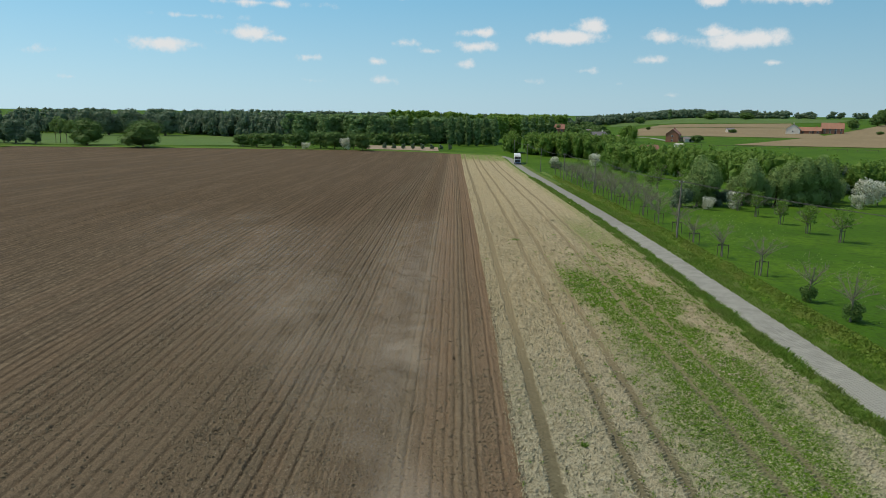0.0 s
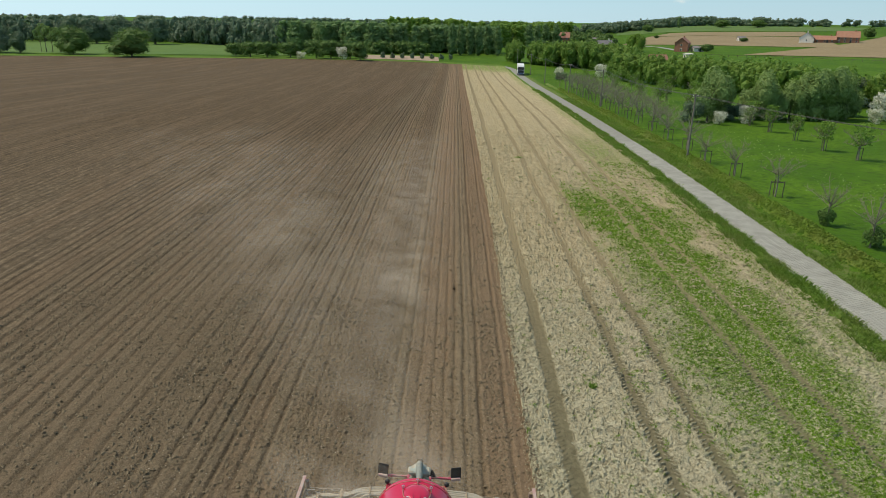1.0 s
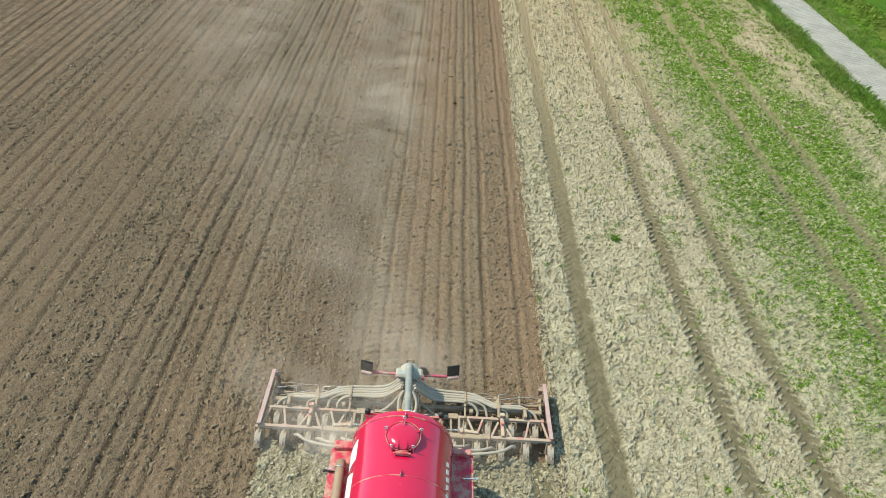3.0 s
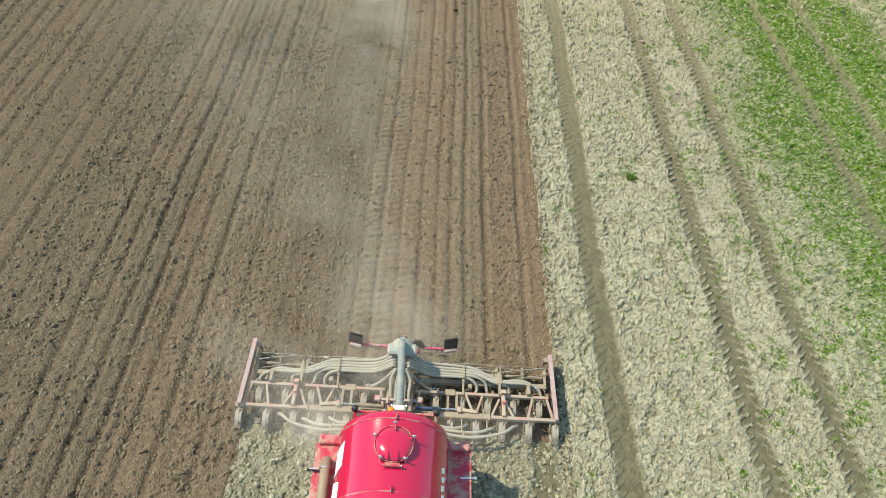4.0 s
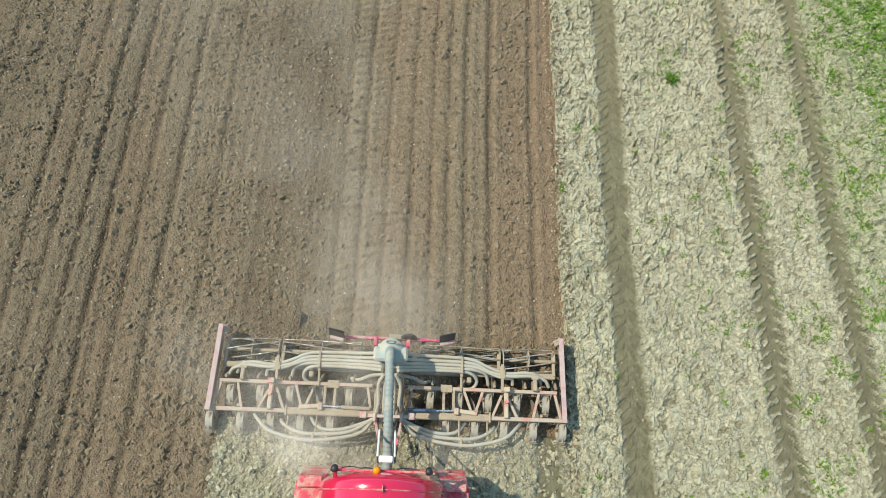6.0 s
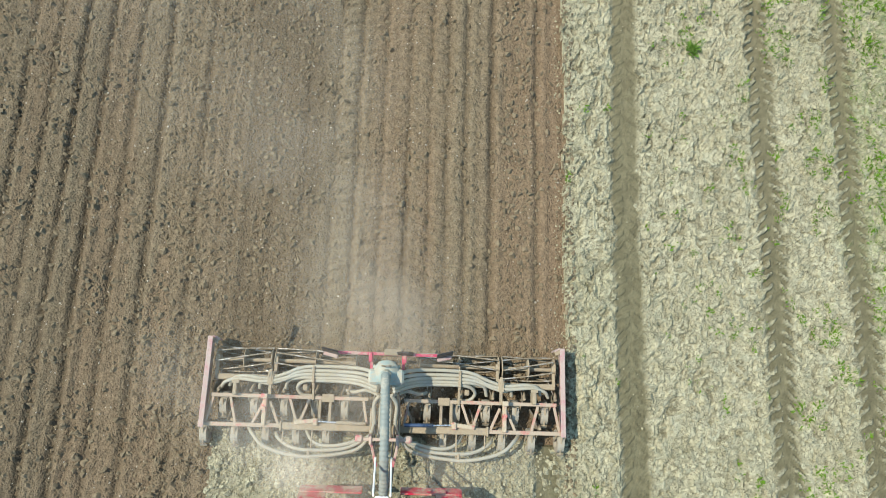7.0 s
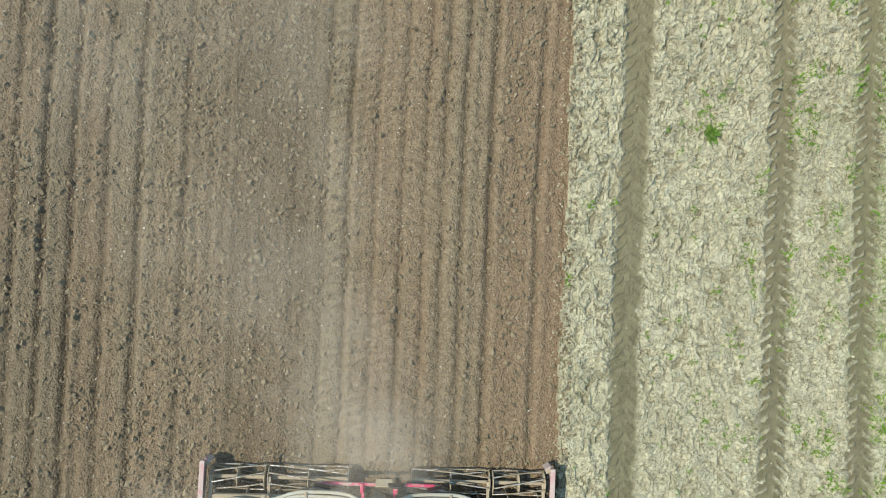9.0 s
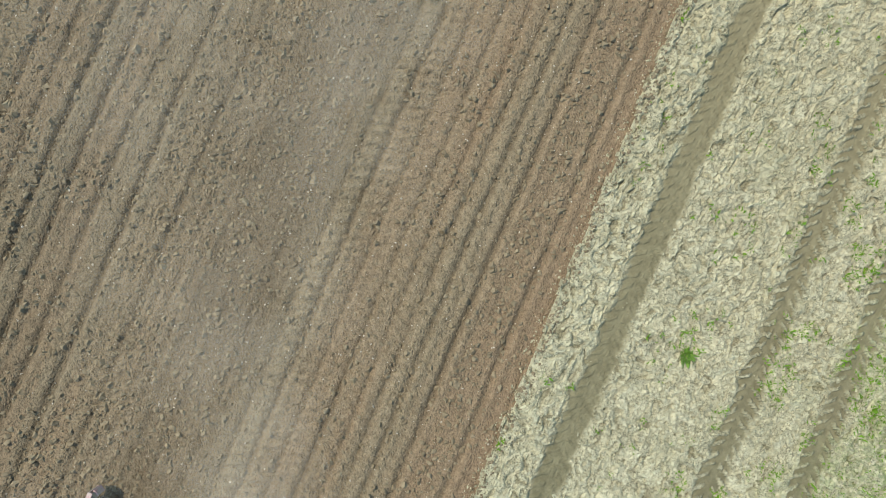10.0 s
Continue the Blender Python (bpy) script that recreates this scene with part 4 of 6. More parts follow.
        hub = pose(s * xw, yw, 0.205, 0, 90, 0)
        g.turned([(R_, -0.056), (R_ + 0.003, 0.0), (R_, 0.056)], 24, hub)
        for k in (-1, 1):
            g.turned([(R_, k * 0.056), (R_ - 0.012, k * 0.062), (0.125, k * 0.062)], 24, hub).turned([(0.125, k * 0.062), (0.11, k * 0.035), (0.03, k * 0.03)], 24, hub)
        wheel = part("gauge_wheel", g, M_RUBBER, injector, "grey dusty rubber gauge wheel")
        part("scraper", Shape().box((s * xw, yw - 0.225, 0.27), (0.115, 0.012, 0.09), 0.003, turn=(-25, 0, 0)).beam((s * xw, yw - 0.22, 0.31), (s * xw, yw + 0.08, 0.45), 0.03, 0.012), M_SOILSTEEL, wheel)
        part("fork", Shape().beam((s * xw - 0.085, yw, 0.21), (s * xw - 0.085, yw + 0.12, 0.45), 0.016, 0.05).beam((s * xw + 0.085, yw, 0.21), (s * xw + 0.085, yw + 0.12, 0.45), 0.016, 0.05)
             .rod((s * xw - 0.09, yw, 0.205), (s * xw + 0.09, yw, 0.205), 0.022).beam((s * xw, yw + 0.1, 0.43), (s * xw, yw + 0.16, 0.45), 0.18, 0.02), M_SOILSTEEL, wheel)
    # concave discs on curved legs, two staggered rows
    for k in range(10):
        xd = s * (0.42 + 0.27 * k)
        yd = 0.74 if k % 2 else 0.20
        d = Shape()
        prof = [(0.03, 0.035), (0.12, 0.022), (0.20, 0.004), (0.235, -0.012), (0.235, -0.018), (0.20, -0.004), (0.12, 0.014), (0.03, 0.027)]
        d.turned(prof, 20, pose(xd, yd, 0.16, 0, 90, s * 18))
        disc = part("disc", d, M_STEEL, injector, "concave steel disc, polished by soil")
        part("leg", Shape().tube(spline([(xd + 0.05, yd, 0.17), (xd + 0.06, yd - 0.06, 0.30), (xd + 0.04, yd - 0.10 if yd < 0.5 else yd - 0.16, 0.44)], 4), 0.028, 6), M_SOILSTEEL, disc)
    part("rear_beam", Shape().beam((s * 2.9, 0.80, 0.36), (s * 0.35, 0.80, 0.36), 0.10, 0.10, 0.015), M_SOILSTEEL, injector, "soil-caked beam")
    # crumbler rollers: twisted bars between end discs
    for xa, xb, tw in ((2.90, 1.98, 0.55), (1.92, 0.55, -0.55)):
        roller = part("crumbler_roller", Shape().rod((s * xa, 1.10, 0.22), (s * xb, 1.10, 0.22), 0.035), M_SOILSTEEL, injector, "cage roller of twisted shiny bars")
        for xe in (xa, (xa + xb) / 2, xb):
            part("roller_disc", Shape().turned([(0.02, -0.006), (0.20, -0.006), (0.20, 0.006), (0.02, 0.006)], 20, pose(s * xe, 1.10, 0.22, 0, 90, 0)), M_SOILSTEEL, roller)
        for b in range(7):
            pts = []
            for i in range(7):
                u = i / 6
                a = 2 * math.pi * b / 7 + tw * s * u * 1.6
                pts.append((s * (xa + (xb - xa) * u), 1.10 + 0.205 * math.cos(a), 0.22 + 0.205 * math.sin(a)))
            part("roller_bar", Shape().tube(pts, 0.014, 6), M_STEEL, roller)
        part("roller_arm", Shape().beam((s * (xa - 0.03), 0.80, 0.40), (s * (xa - 0.03), 1.16, 0.36), 0.05, 0.06).beam((s * (xa - 0.03), 1.1, 0.36), (s * (xa - 0.03), 1.1, 0.22), 0.04, 0.06), M_SOILSTEEL, injector)


# slurry hoses of one wing, from the distributor out
REAR_HOSES = [  # the upper bundle of each wing
    [(-0.08, 0.89, 1.3), (-0.48, 1.0, 0.75), (-1.17, 1.01, 0.65), (-1.46, 0.97, 0.63), (-1.68, 0.88, 0.59), (-2.0, 0.79, 0.55), (-2.37, 0.82, 0.53), (-2.58, 0.77, 0.47), (-2.64, 0.66, 0.36)],
    [(-0.1, 0.82, 1.27), (-0.48, 0.92, 0.75), (-1.13, 0.94, 0.65), (-1.46, 0.91, 0.63), (-1.71, 0.8, 0.59), (-2.04, 0.74, 0.57), (-2.44, 0.77, 0.51), (-2.69, 0.72, 0.45), (-2.78, 0.62, 0.36)],
    [(-0.11, 0.74, 1.24), (-0.52, 0.86, 0.73), (-1.17, 0.88, 0.65), (-1.5, 0.85, 0.62), (-1.79, 0.75, 0.57), (-1.97, 0.71, 0.55), (-2.11, 0.72, 0.45), (-2.14, 0.63, 0.36)],
]
SHORT_HOSES = [  # shorter ones with a bend
    [(-0.12, 0.69, 1.2), (-0.52, 0.81, 0.71), (-1.17, 0.82, 0.64), (-1.42, 0.82, 0.61), (-1.64, 0.77, 0.51), (-1.71, 0.62, 0.36)],
    [(-0.13, 0.64, 1.17), (-0.55, 0.76, 0.69), (-1.17, 0.78, 0.63), (-1.41, 0.75, 0.55), (-1.5, 0.65, 0.43), (-1.42, 0.54, 0.36), (-1.25, 0.53, 0.36)],
    [(-0.11, 0.58, 1.12), (-0.34, 0.65, 0.6), (-0.55, 0.61, 0.4), (-0.69, 0.64, 0.36)],
]
FRONT_HOSES = [  # sagging before the front toolbar
    [(-0.21, -0.04, 0.75), (-0.48, -0.32, 0.62), (-1.21, -0.44, 0.56), (-1.68, -0.39, 0.54), (-2.0, -0.28, 0.5), (-2.18, -0.12, 0.42), (-2.28, -0.02, 0.28)],
    [(-0.22, -0.07, 0.75), (-0.63, -0.29, 0.6), (-1.21, -0.34, 0.55), (-1.53, -0.3, 0.5), (-1.75, -0.18, 0.42), (-1.82, -0.1, 0.28)],
    [(-0.21, -0.09, 0.74), (-0.7, -0.24, 0.58), (-1.03, -0.26, 0.52), (-1.21, -0.18, 0.44), (-1.32, -0.04, 0.28)],
]
CENTRE_HOSES = [  # down the headstock
    [(-0.09, 0.58, 1.15), (-0.18, 0.43, 1.0), (-0.17, 0.14, 0.85), (-0.23, -0.07, 0.7), (-0.29, -0.14, 0.6)],
    [(-0.05, 0.58, 1.12), (-0.08, 0.4, 0.9), (-0.08, 0.11, 0.8), (-0.09, -0.11, 0.66)],
]
for s in (1, -1):
    for line in REAR_HOSES + SHORT_HOSES + FRONT_HOSES + CENTRE_HOSES:
        line_ = [(s * x, y, z) for x, y, z in line]
        part("hose", Shape().tube(spline(line_, 6), 0.031, 8), M_HOSE, injector, "pale dusty slurry hose")
    for xc, y0, y1, zc in ((-1.22, 0.74, 1.02, 0.68), (-1.23, -0.48, -0.33, 0.57)):
        part("hose_clamp", Shape().box((s * xc, (y0 + y1) / 2, zc), (0.045, y1 - y0, 0.03), 0.008).box((s * xc, (y0 + y1) / 2, zc - 0.07), (0.045, y1 - y0, 0.03), 0.008), M_SOILSTEEL, injector)
    part("hose_stay", Shape().rod((s * 1.68, 0.0, 0.46), (s * 1.68, -0.25, 0.48), 0.014), M_SOILSTEEL, injector)
    part("hose_stay", Shape().rod((s * 1.20, 0.0, 0.46), (s * 1.20, -0.45, 0.52), 0.014), M_SOILSTEEL, injector)
    # folding ram
    ram = part("hydraulic_ram", Shape().rod((s * 0.32, 0.10, 0.56), (s * 0.80, 0.11, 0.56), 0.032, 12), M_BLUE if s > 0 else M_SOILSTEEL, injector, "hydraulic cylinder")
    part("ram_rod", Shape().rod((s * 0.80, 0.11, 0.56), (s * 1.12, 0.12, 0.55), 0.016, 10), M_CHROME, ram)
    part("ram_bracket", Shape().box((s * 1.30, 0.11, 0.54), (0.40, 0.07, 0.03), 0.01, turn=(0, 0, -s * 6)).box((s * 1.15, 0.11, 0.55), (0.08, 0.12, 0.08), 0.015), M_FRAMERED, injector)

# centre: headstock, distributor tower, linkage
part("headstock", Shape().box((0, 0.02, 0.48), (0.42, 0.16, 0.16), 0.02).box((-0.22, 0.1, 0.62), (0.06, 0.55, 0.16), 0.015).box((0.22, 0.1, 0.62), (0.06, 0.55, 0.16), 0.015)
     .beam((-0.20, 0.45, 0.5), (-0.10, 0.78, 1.2), 0.06, 0.06).beam((0.20, 0.45, 0.5), (0.10, 0.78, 1.2), 0.06, 0.06).box((0, 0.74, 0.85), (0.26, 0.10, 0.62), 0.03), M_SOILSTEEL, injector, "soil-caked headstock")
part("cross_linkage", Shape().beam((-0.44, -0.10, 1.18), (0.44, -0.10, 1.18), 0.05, 0.05).box((-0.38, -0.09, 1.20), (0.12, 0.11, 0.07), 0.02).box((0.38, -0.09, 1.20), (0.12, 0.11, 0.07), 0.02)
     .box((-0.2, -0.12, 1.20), (0.05, 0.14, 0.06), 0.015).box((0.22, -0.12, 1.20), (0.05, 0.14, 0.06), 0.015).beam((-0.20, -0.12, 1.16), (-0.10, -0.52, 1.0), 0.045, 0.045).beam((0.24, -0.12, 1.16), (0.16, -0.52, 1.0), 0.045, 0.045)
     .beam((-0.22, -0.05, 0.60), (-0.22, -0.09, 1.16), 0.05, 0.05).beam((0.22, -0.05, 0.60), (0.22, -0.09, 1.16), 0.05, 0.05), M_LINK, injector, "red linkage")
tower = Shape()
tower.turned([(0.0, 0.10), (0.10, 0.10), (0.13, 0.06), (0.19, 0.03), (0.205, 0.0), (0.205, -0.05), (0.17, -0.10), (0.13, -0.35), (0.15, -0.62), (0.0, -0.63)], 28, pose(0, 0.92, 1.38))
tower.box((0, 0.86, 1.36), (0.56, 0.24, 0.12), 0.04).box((0, 0.86, 1.05), (0.20, 0.18, 0.5), 0.03)
distributor = part("distributor", tower, M_CAST, injector, "pale turquoise distributor head")
for s in (-1, 1):
    for k in range(5):
        a = radians(-35 + 24 * k)
        part("outlet", Shape().rod((s * 0.16 * math.cos(a), 0.90 + 0.16 * math.sin(a), 1.33), (s * 0.25 * math.cos(a), 0.90 + 0.20 * math.sin(a), 1.28), 0.033, 8), M_CAST, distributor)
part("lifting_eye", Shape().tube(spline([(-0.06, 1.02, 1.50), (-0.06, 1.02, 1.58), (0.06, 1.02, 1.58), (0.06, 1.02, 1.50)], 4), 0.012, 6), M_STEEL, distributor)
for sx in (-0.14, 0.14, 0.19):
    part("thin_hose", Shape().tube(spline([(sx, 0.70, 1.05), (sx * 1.2, 0.45, 1.0), (sx * 1.15, 0.1, 0.85), (sx, -0.3, 0.9), (sx * 0.8, -0.8, 1.1)], 6), 0.014, 6), M_BLACK, injector)
main_line = spline([(0.0, 0.90, 1.44), (0.0, 0.84, 1.58), (0.0, 0.68, 1.66), (0.01, 0.40, 1.66), (0.02, 0.0, 1.60), (0.03, -0.40, 1.52), (0.04, -0.75, 1.38), (0.04, -1.05, 1.28)], 16)
part("supply_hose", Shape().tube(main_line, 0.068, 16, True, 0.16, 3), M_BIGHOSE, injector, "thick ribbed grey-green supply hose")
part("hose_collar", Shape().rod((0.0, 0.91, 1.42), (0.0, 0.86, 1.55), 0.085, 16), M_CAST, injector)
# rear light bar
lights = Shape().beam((-0.98, 1.24, 0.88), (0.92, 1.24, 0.88), 0.05, 0.05).box((-0.28, 1.18, 0.9), (0.06, 0.16, 0.07), 0.01).box((0.28, 1.18, 0.9), (0.06, 0.16, 0.07), 0.01).beam((-0.26, 0.85, 0.85), (-0.26, 1.24, 0.87), 0.05, 0.05).beam((0.26, 0.85, 0.85), (0.26, 1.24, 0.87), 0.05, 0.05)
bar = part("light_bar", lights, M_LIGHTBAR, injector, "red rear light bar")
for s, tilt in ((-1, -12), (1, 14)):
    part("marker_board", Shape().box((s * 0.93, 1.25, 1.06), (0.27, 0.022, 0.30), 0.006, turn=(-8, 0, tilt)), M_BLACK, bar, "black back of a marker board")
    part("lamp", Shape().box((s * 0.93, 1.20, 0.90), (0.24, 0.07, 0.08), 0.012, turn=(0, 0, tilt)), M_ARM, bar)
part("plate_holder", Shape().box((0.08, 1.27, 0.90), (0.28, 0.03, 0.14), 0.006, turn=(40, 0, 0)), M_SOILSTEEL, bar)

# black wedge-shaped plate beside the distributor, its use unknown
part("lamp_hood", Shape().add([(0.14, 1.28, 0.92), (0.42, 1.28, 0.92), (0.34, 1.28, 1.10), (0.22, 1.28, 1.10), (0.14, 1.22, 0.92), (0.42, 1.22, 0.92), (0.34, 1.25, 1.10), (0.22, 1.25, 1.10)],
                              [(0, 3, 2, 1), (4, 5, 6, 7), (0, 1, 5, 4), (1, 2, 6, 5), (2, 3, 7, 6), (3, 0, 4, 7)]), M_BLACK, bar, "black tapered wedge plate")

# ---- the tanker ----
tanker = thing("slurry_tanker", "glossy red steel slurry tanker with a round top hatch", "tanker", (MX, MY, lz(MX, MY)), (0, TILT, 0))
TR, TZ, TY0, TY1 = 0.88, 1.84, -1.12, -5.2
tank = Shape()
prof = [(0.0, 0.20), (0.25, 0.185), (0.50, 0.14), (0.70, 0.08), (0.82, 0.03), (0.865, -0.01), (TR, -0.05)]
for zz in (-0.06, -0.10, -0.14, -0.9, -2.0, -3.0, TY1 - TY0 + 0.1):
    prof.append((TR + (0.012 if zz in (-0.10,) else 0), zz))
prof += [(0.80, TY1 - TY0 - 0.02), (0.5, TY1 - TY0 - 0.14), (0.0, TY1 - TY0 - 0.2)]
tank.turned(prof, 64, Matrix.Translation((0, TY0, TZ)) @ pose(0, 0, 0, -90, 0, 0))
tank_ob = part("tank", tank, M_TANK, tanker, "glossy red cylinder with dished end")
part("weld_ring", Shape().turned([(TR, -0.012), (TR + 0.016, -0.008), (TR + 0.016, 0.008), (TR, 0.012)], 64, pose(0, TY0 - 0.13, TZ, -90, 0, 0)), M_GUARD, tank_ob)
part("weld_ring", Shape().turned([(TR, -0.010), (TR + 0.008, -0.006), (TR + 0.008, 0.006), (TR, 0.010)], 64, pose(0, TY0 - 1.25, TZ, -90, 0, 0)), M_GUARD, tank_ob)
HZ = TZ + TR
hatch = part("hatch", Shape().turned([(0.0, 0.125), (0.14, 0.12), (0.22, 0.10), (0.262, 0.07), (0.272, 0.055), (0.272, 0.03)], 40, pose(0.02, -1.68, HZ)), M_TANK, tanker, "domed red hatch lid")
part("hatch_neck", Shape().turned([(0.255, -0.06), (0.255, 0.02), (0.29, 0.022), (0.29, 0.042), (0.262, 0.044)], 40, pose(0.02, -1.68, HZ)), M_GUARD, hatch)
part("hatch_ring", Shape().tube([(0.02 + 0.285 * math.cos(a), -1.68 + 0.285 * math.sin(a), HZ + 0.05) for a in [2 * math.pi * k / 40 for k in range(41)]], 0.008, 6), M_GUARD, hatch)
for k in range(5):
    a = radians(90 + 72 * k)
    x_, y_2 = 0.02 + 0.305 * math.cos(a), -1.68 + 0.305 * math.sin(a)
    bolt = part("eye_nut", Shape().rod((x_, y_2, HZ - 0.02), (x_, y_2, HZ + 0.10), 0.012, 8).tube([(x_ + 0.028 * math.cos(b), y_2, HZ + 0.12 + 0.028 * math.sin(b)) for b in [2 * math.pi * i / 12 for i in range(13)]], 0.010, 6), M_CHROME, hatch)
    part("clamp_lug", Shape().box((0.02 + 0.25 * math.cos(a), -1.68 + 0.25 * math.sin(a), HZ + 0.075), (0.06, 0.045, 0.03), 0.006, turn=(0, 0, math.degrees(a))), M_TANK, hatch)
for sx in (-0.07, 0.07):
    part("rib", Shape().add([(sx - 0.006 + 0.02, -1.96, HZ + 0.03), (sx + 0.026, -1.96, HZ + 0.03), (sx + 0.026, -1.66, HZ + 0.122), (sx + 0.014, -1.66, HZ + 0.122), (sx + 0.014, -1.95, HZ + 0.13), (sx + 0.026, -1.95, HZ + 0.13)],
                        [(0, 1, 2, 3), (0, 3, 4), (1, 5, 2), (3, 2, 5, 4), (0, 4, 5, 1)]), M_TANK, hatch)
part("hinge", Shape().box((0.02, -2.0, HZ + 0.03), (0.22, 0.06, 0.05), 0.01).rod((-0.12, -2.02, HZ + 0.06), (0.16, -2.02, HZ + 0.06), 0.016), M_GUARD, hatch)
for yy in (-1.24, -1.47, -2.35):
    part("lifting_lug", Shape().box((0.03, yy, HZ + (0.14 if yy == -1.47 else 0.03)), (0.014, 0.09, 0.07), 0.01), M_GUARD, tank_ob)
# white side panels and lettering blocks, curved to the shell


def shell_patch(a0, a1, y0, y1, slant=0.0, n=10):
    vs, fs = [], []
    for i in range(n + 1):
        a = radians(a0 + (a1 - a0) * i / n)
        for j in (0, 1):
            y = (y0, y1)[j] + slant * i / n
            for r in (TR + 0.002, TR + 0.005):
                vs.append((math.sin(a) * r, y, TZ + math.cos(a) * r))
    for i in range(n):
        o = i * 4
        fs += [(o + 1, o + 3, o + 7, o + 5), (o, o + 4, o + 6, o + 2), (o, o + 1, o + 5, o + 4), (o + 2, o + 6, o + 7, o + 3)]
    fs += [(0, 2, 3, 1), (n * 4, n * 4 + 1, n * 4 + 3, n * 4 + 2)]
    return Shape().add(vs, fs)


part("white_panel", shell_patch(-58, -78, -1.46, -1.86, -0.10), M_WHITE, tank_ob, "white slanting flash")
part("white_panel", shell_patch(-60, -84, -2.10, -2.75, 0.10), M_WHITE, tank_ob, "white slanting flash")
for k in range(7):
    part("letter_block", shell_patch(60, 66, -1.80 - 0.14 * k, -1.89 - 0.14 * k, 0.03, 3), M_WHITE, tank_ob)
# light bar over the tank's rear
gantry = part("lamp_gantry", Shape().beam((-0.66, -0.90, 2.40), (0.66, -0.90, 2.40), 0.035, 0.035).beam((-0.64, -0.92, 2.40), (-0.64, -1.10, 2.12), 0.05, 0.05).beam((0.64, -0.92, 2.40), (0.64, -1.10, 2.12), 0.05, 0.05), M_GUARD, tanker, "red lamp gantry")
part("beacon", Shape().turned([(0.055, 0.0), (0.055, 0.05), (0.045, 0.09), (0.02, 0.11), (0.0, 0.112)], 16, pose(-0.07, -0.90, 2.44)), M_AMBER, gantry, "orange beacon")
part("beacon_foot", Shape().rod((-0.07, -0.90, 2.42), (-0.07, -0.90, 2.445), 0.06, 16), M_BLACK, gantry)
for s in (-1, 1):
    part("work_lamp", Shape().turned([(0.0, -0.04), (0.036, -0.036), (0.05, 0.0), (0.05, 0.045), (0.0, 0.05)], 14, pose(s * 0.64, -0.88, 2.47, 70, 0, s * 10)), M_BLACK, gantry, "round black work lamp")
part("wire", Shape().tube(spline([(-0.55, -0.87, 2.42), (-0.42, -0.85, 2.38), (-0.3, -0.87, 2.42), (-0.2, -0.86, 2.37), (-0.08, -0.88, 2.42)], 5), 0.008, 5), M_BLACK, gantry)
part("wire", Shape().tube(spline([(0.2, -0.87, 2.43), (0.35, -0.85, 2.38), (0.5, -0.87, 2.43)], 5), 0.008, 5), M_BLACK, gantry)
gantry.location.y = -0.10
for s in (-1, 1):
    part("lift_post", Shape().beam((s * 0.12 + 0.04, -0.78, 2.25), (s * 0.12 + 0.02, -0.35, 1.45), 0.028, 0.04), M_WHITE, tanker, "white lift arm")
part("post_head", Shape().box((0.04, -0.83, 2.26), (0.20, 0.09, 0.06), 0.015), M_WHITE, tanker, "white crosshead")
part("rear_flange", Shape().rod((0.04, -0.98, 1.28), (0.04, -1.14, 1.28), 0.13, 20), M_CAST, tanker)
part("rear_frame", Shape().beam((-0.5, -1.25, 0.82), (0.5, -1.25, 0.82), 0.12, 0.16, 0.02).beam((-0.45, -1.2, 0.82), (-0.45, -5.4, 0.82), 0.12, 0.18, 0.02).beam((0.45, -1.2, 0.82), (0.45, -5.4, 0.82), 0.12, 0.18, 0.02), M_GUARD, tanker)
for s in (-1, 1):
    g = Shape().box((s * 1.07, -2.08, 1.55), (0.42, 1.85, 0.03), 0.008).box((s * 1.265, -2.08, 1.48), (0.025, 1.85, 0.14), 0.006).beam((s * 1.07, -1.17, 1.55), (s * 1.07, -0.87, 0.80), 0.42, 0.03).beam((s * 0.78, -0.93, 0.98), (s * 0.78, -0.86, 0.78), 0.96, 0.03).box((s * 1.07, -2.97, 1.36), (0.42, 0.03, 0.38), 0.008, turn=(14, 0, 0))
    guard = part("mudguard", g, M_GUARD, tanker, "red dusty mudguard")
    part("lamp_box", Shape().box((s * 1.06, -1.13, 1.60), (0.36, 0.16, 0.13), 0.015).rod((s * 0.92, -1.05, 1.60), (s * 1.20, -1.05, 1.60), 0.012), M_GUARD, guard)
    part("marker_stalk", Shape().rod((s * 1.1, -1.65, 1.58), (s * 1.34, -1.65, 1.60), 0.014, 8).rod((s * 1.31, -1.65, 1.6), (s * 1.36, -1.65, 1.6), 0.03, 8), M_CHROME if s > 0 else M_BLACK, guard)
    for k in range(4):
        part("rivet", Shape().turned([(0.018, 0), (0.014, 0.01), (0, 0.013)], 8, pose(s * (1.02 + 0.05 * (k % 2)), -1.40 - 0.06 * (k // 2), 1.566)), M_SOILSTEEL, guard)
    wheel = part("wheel", Shape().turned([(0.30, -0.20), (0.45, -0.22), (0.60, -0.22), (0.665, -0.17), (0.68, -0.08), (0.68, 0.08), (0.665, 0.17), (0.60, 0.22), (0.45, 0.22), (0.30, 0.20)], 40, pose(s * 1.07, -2.08, 0.68, 0, 90, 0)), M_RUBBER, tanker, "wide rubber tyre")
    part("rim", Shape().turned([(0.0, -0.05), (0.12, -0.06), (0.26, -0.02), (0.32, -0.18), (0.32, 0.18), (0.26, 0.02), (0.12, 0.06), (0.0, 0.05)], 24, pose(s * 1.07, -2.08, 0.68, 0, 90, 0)), M_ARM, wheel)
part("filler_pipe", Shape().tube(spline([(-1.06, -1.52, 1.62), (-1.06, -1.60, 1.70), (-1.05, -2.1, 1.72), (-1.05, -2.8, 1.70)], 5), 0.085, 14), M_PIPE, tanker, "brown suction pipe lying on the mudguard")
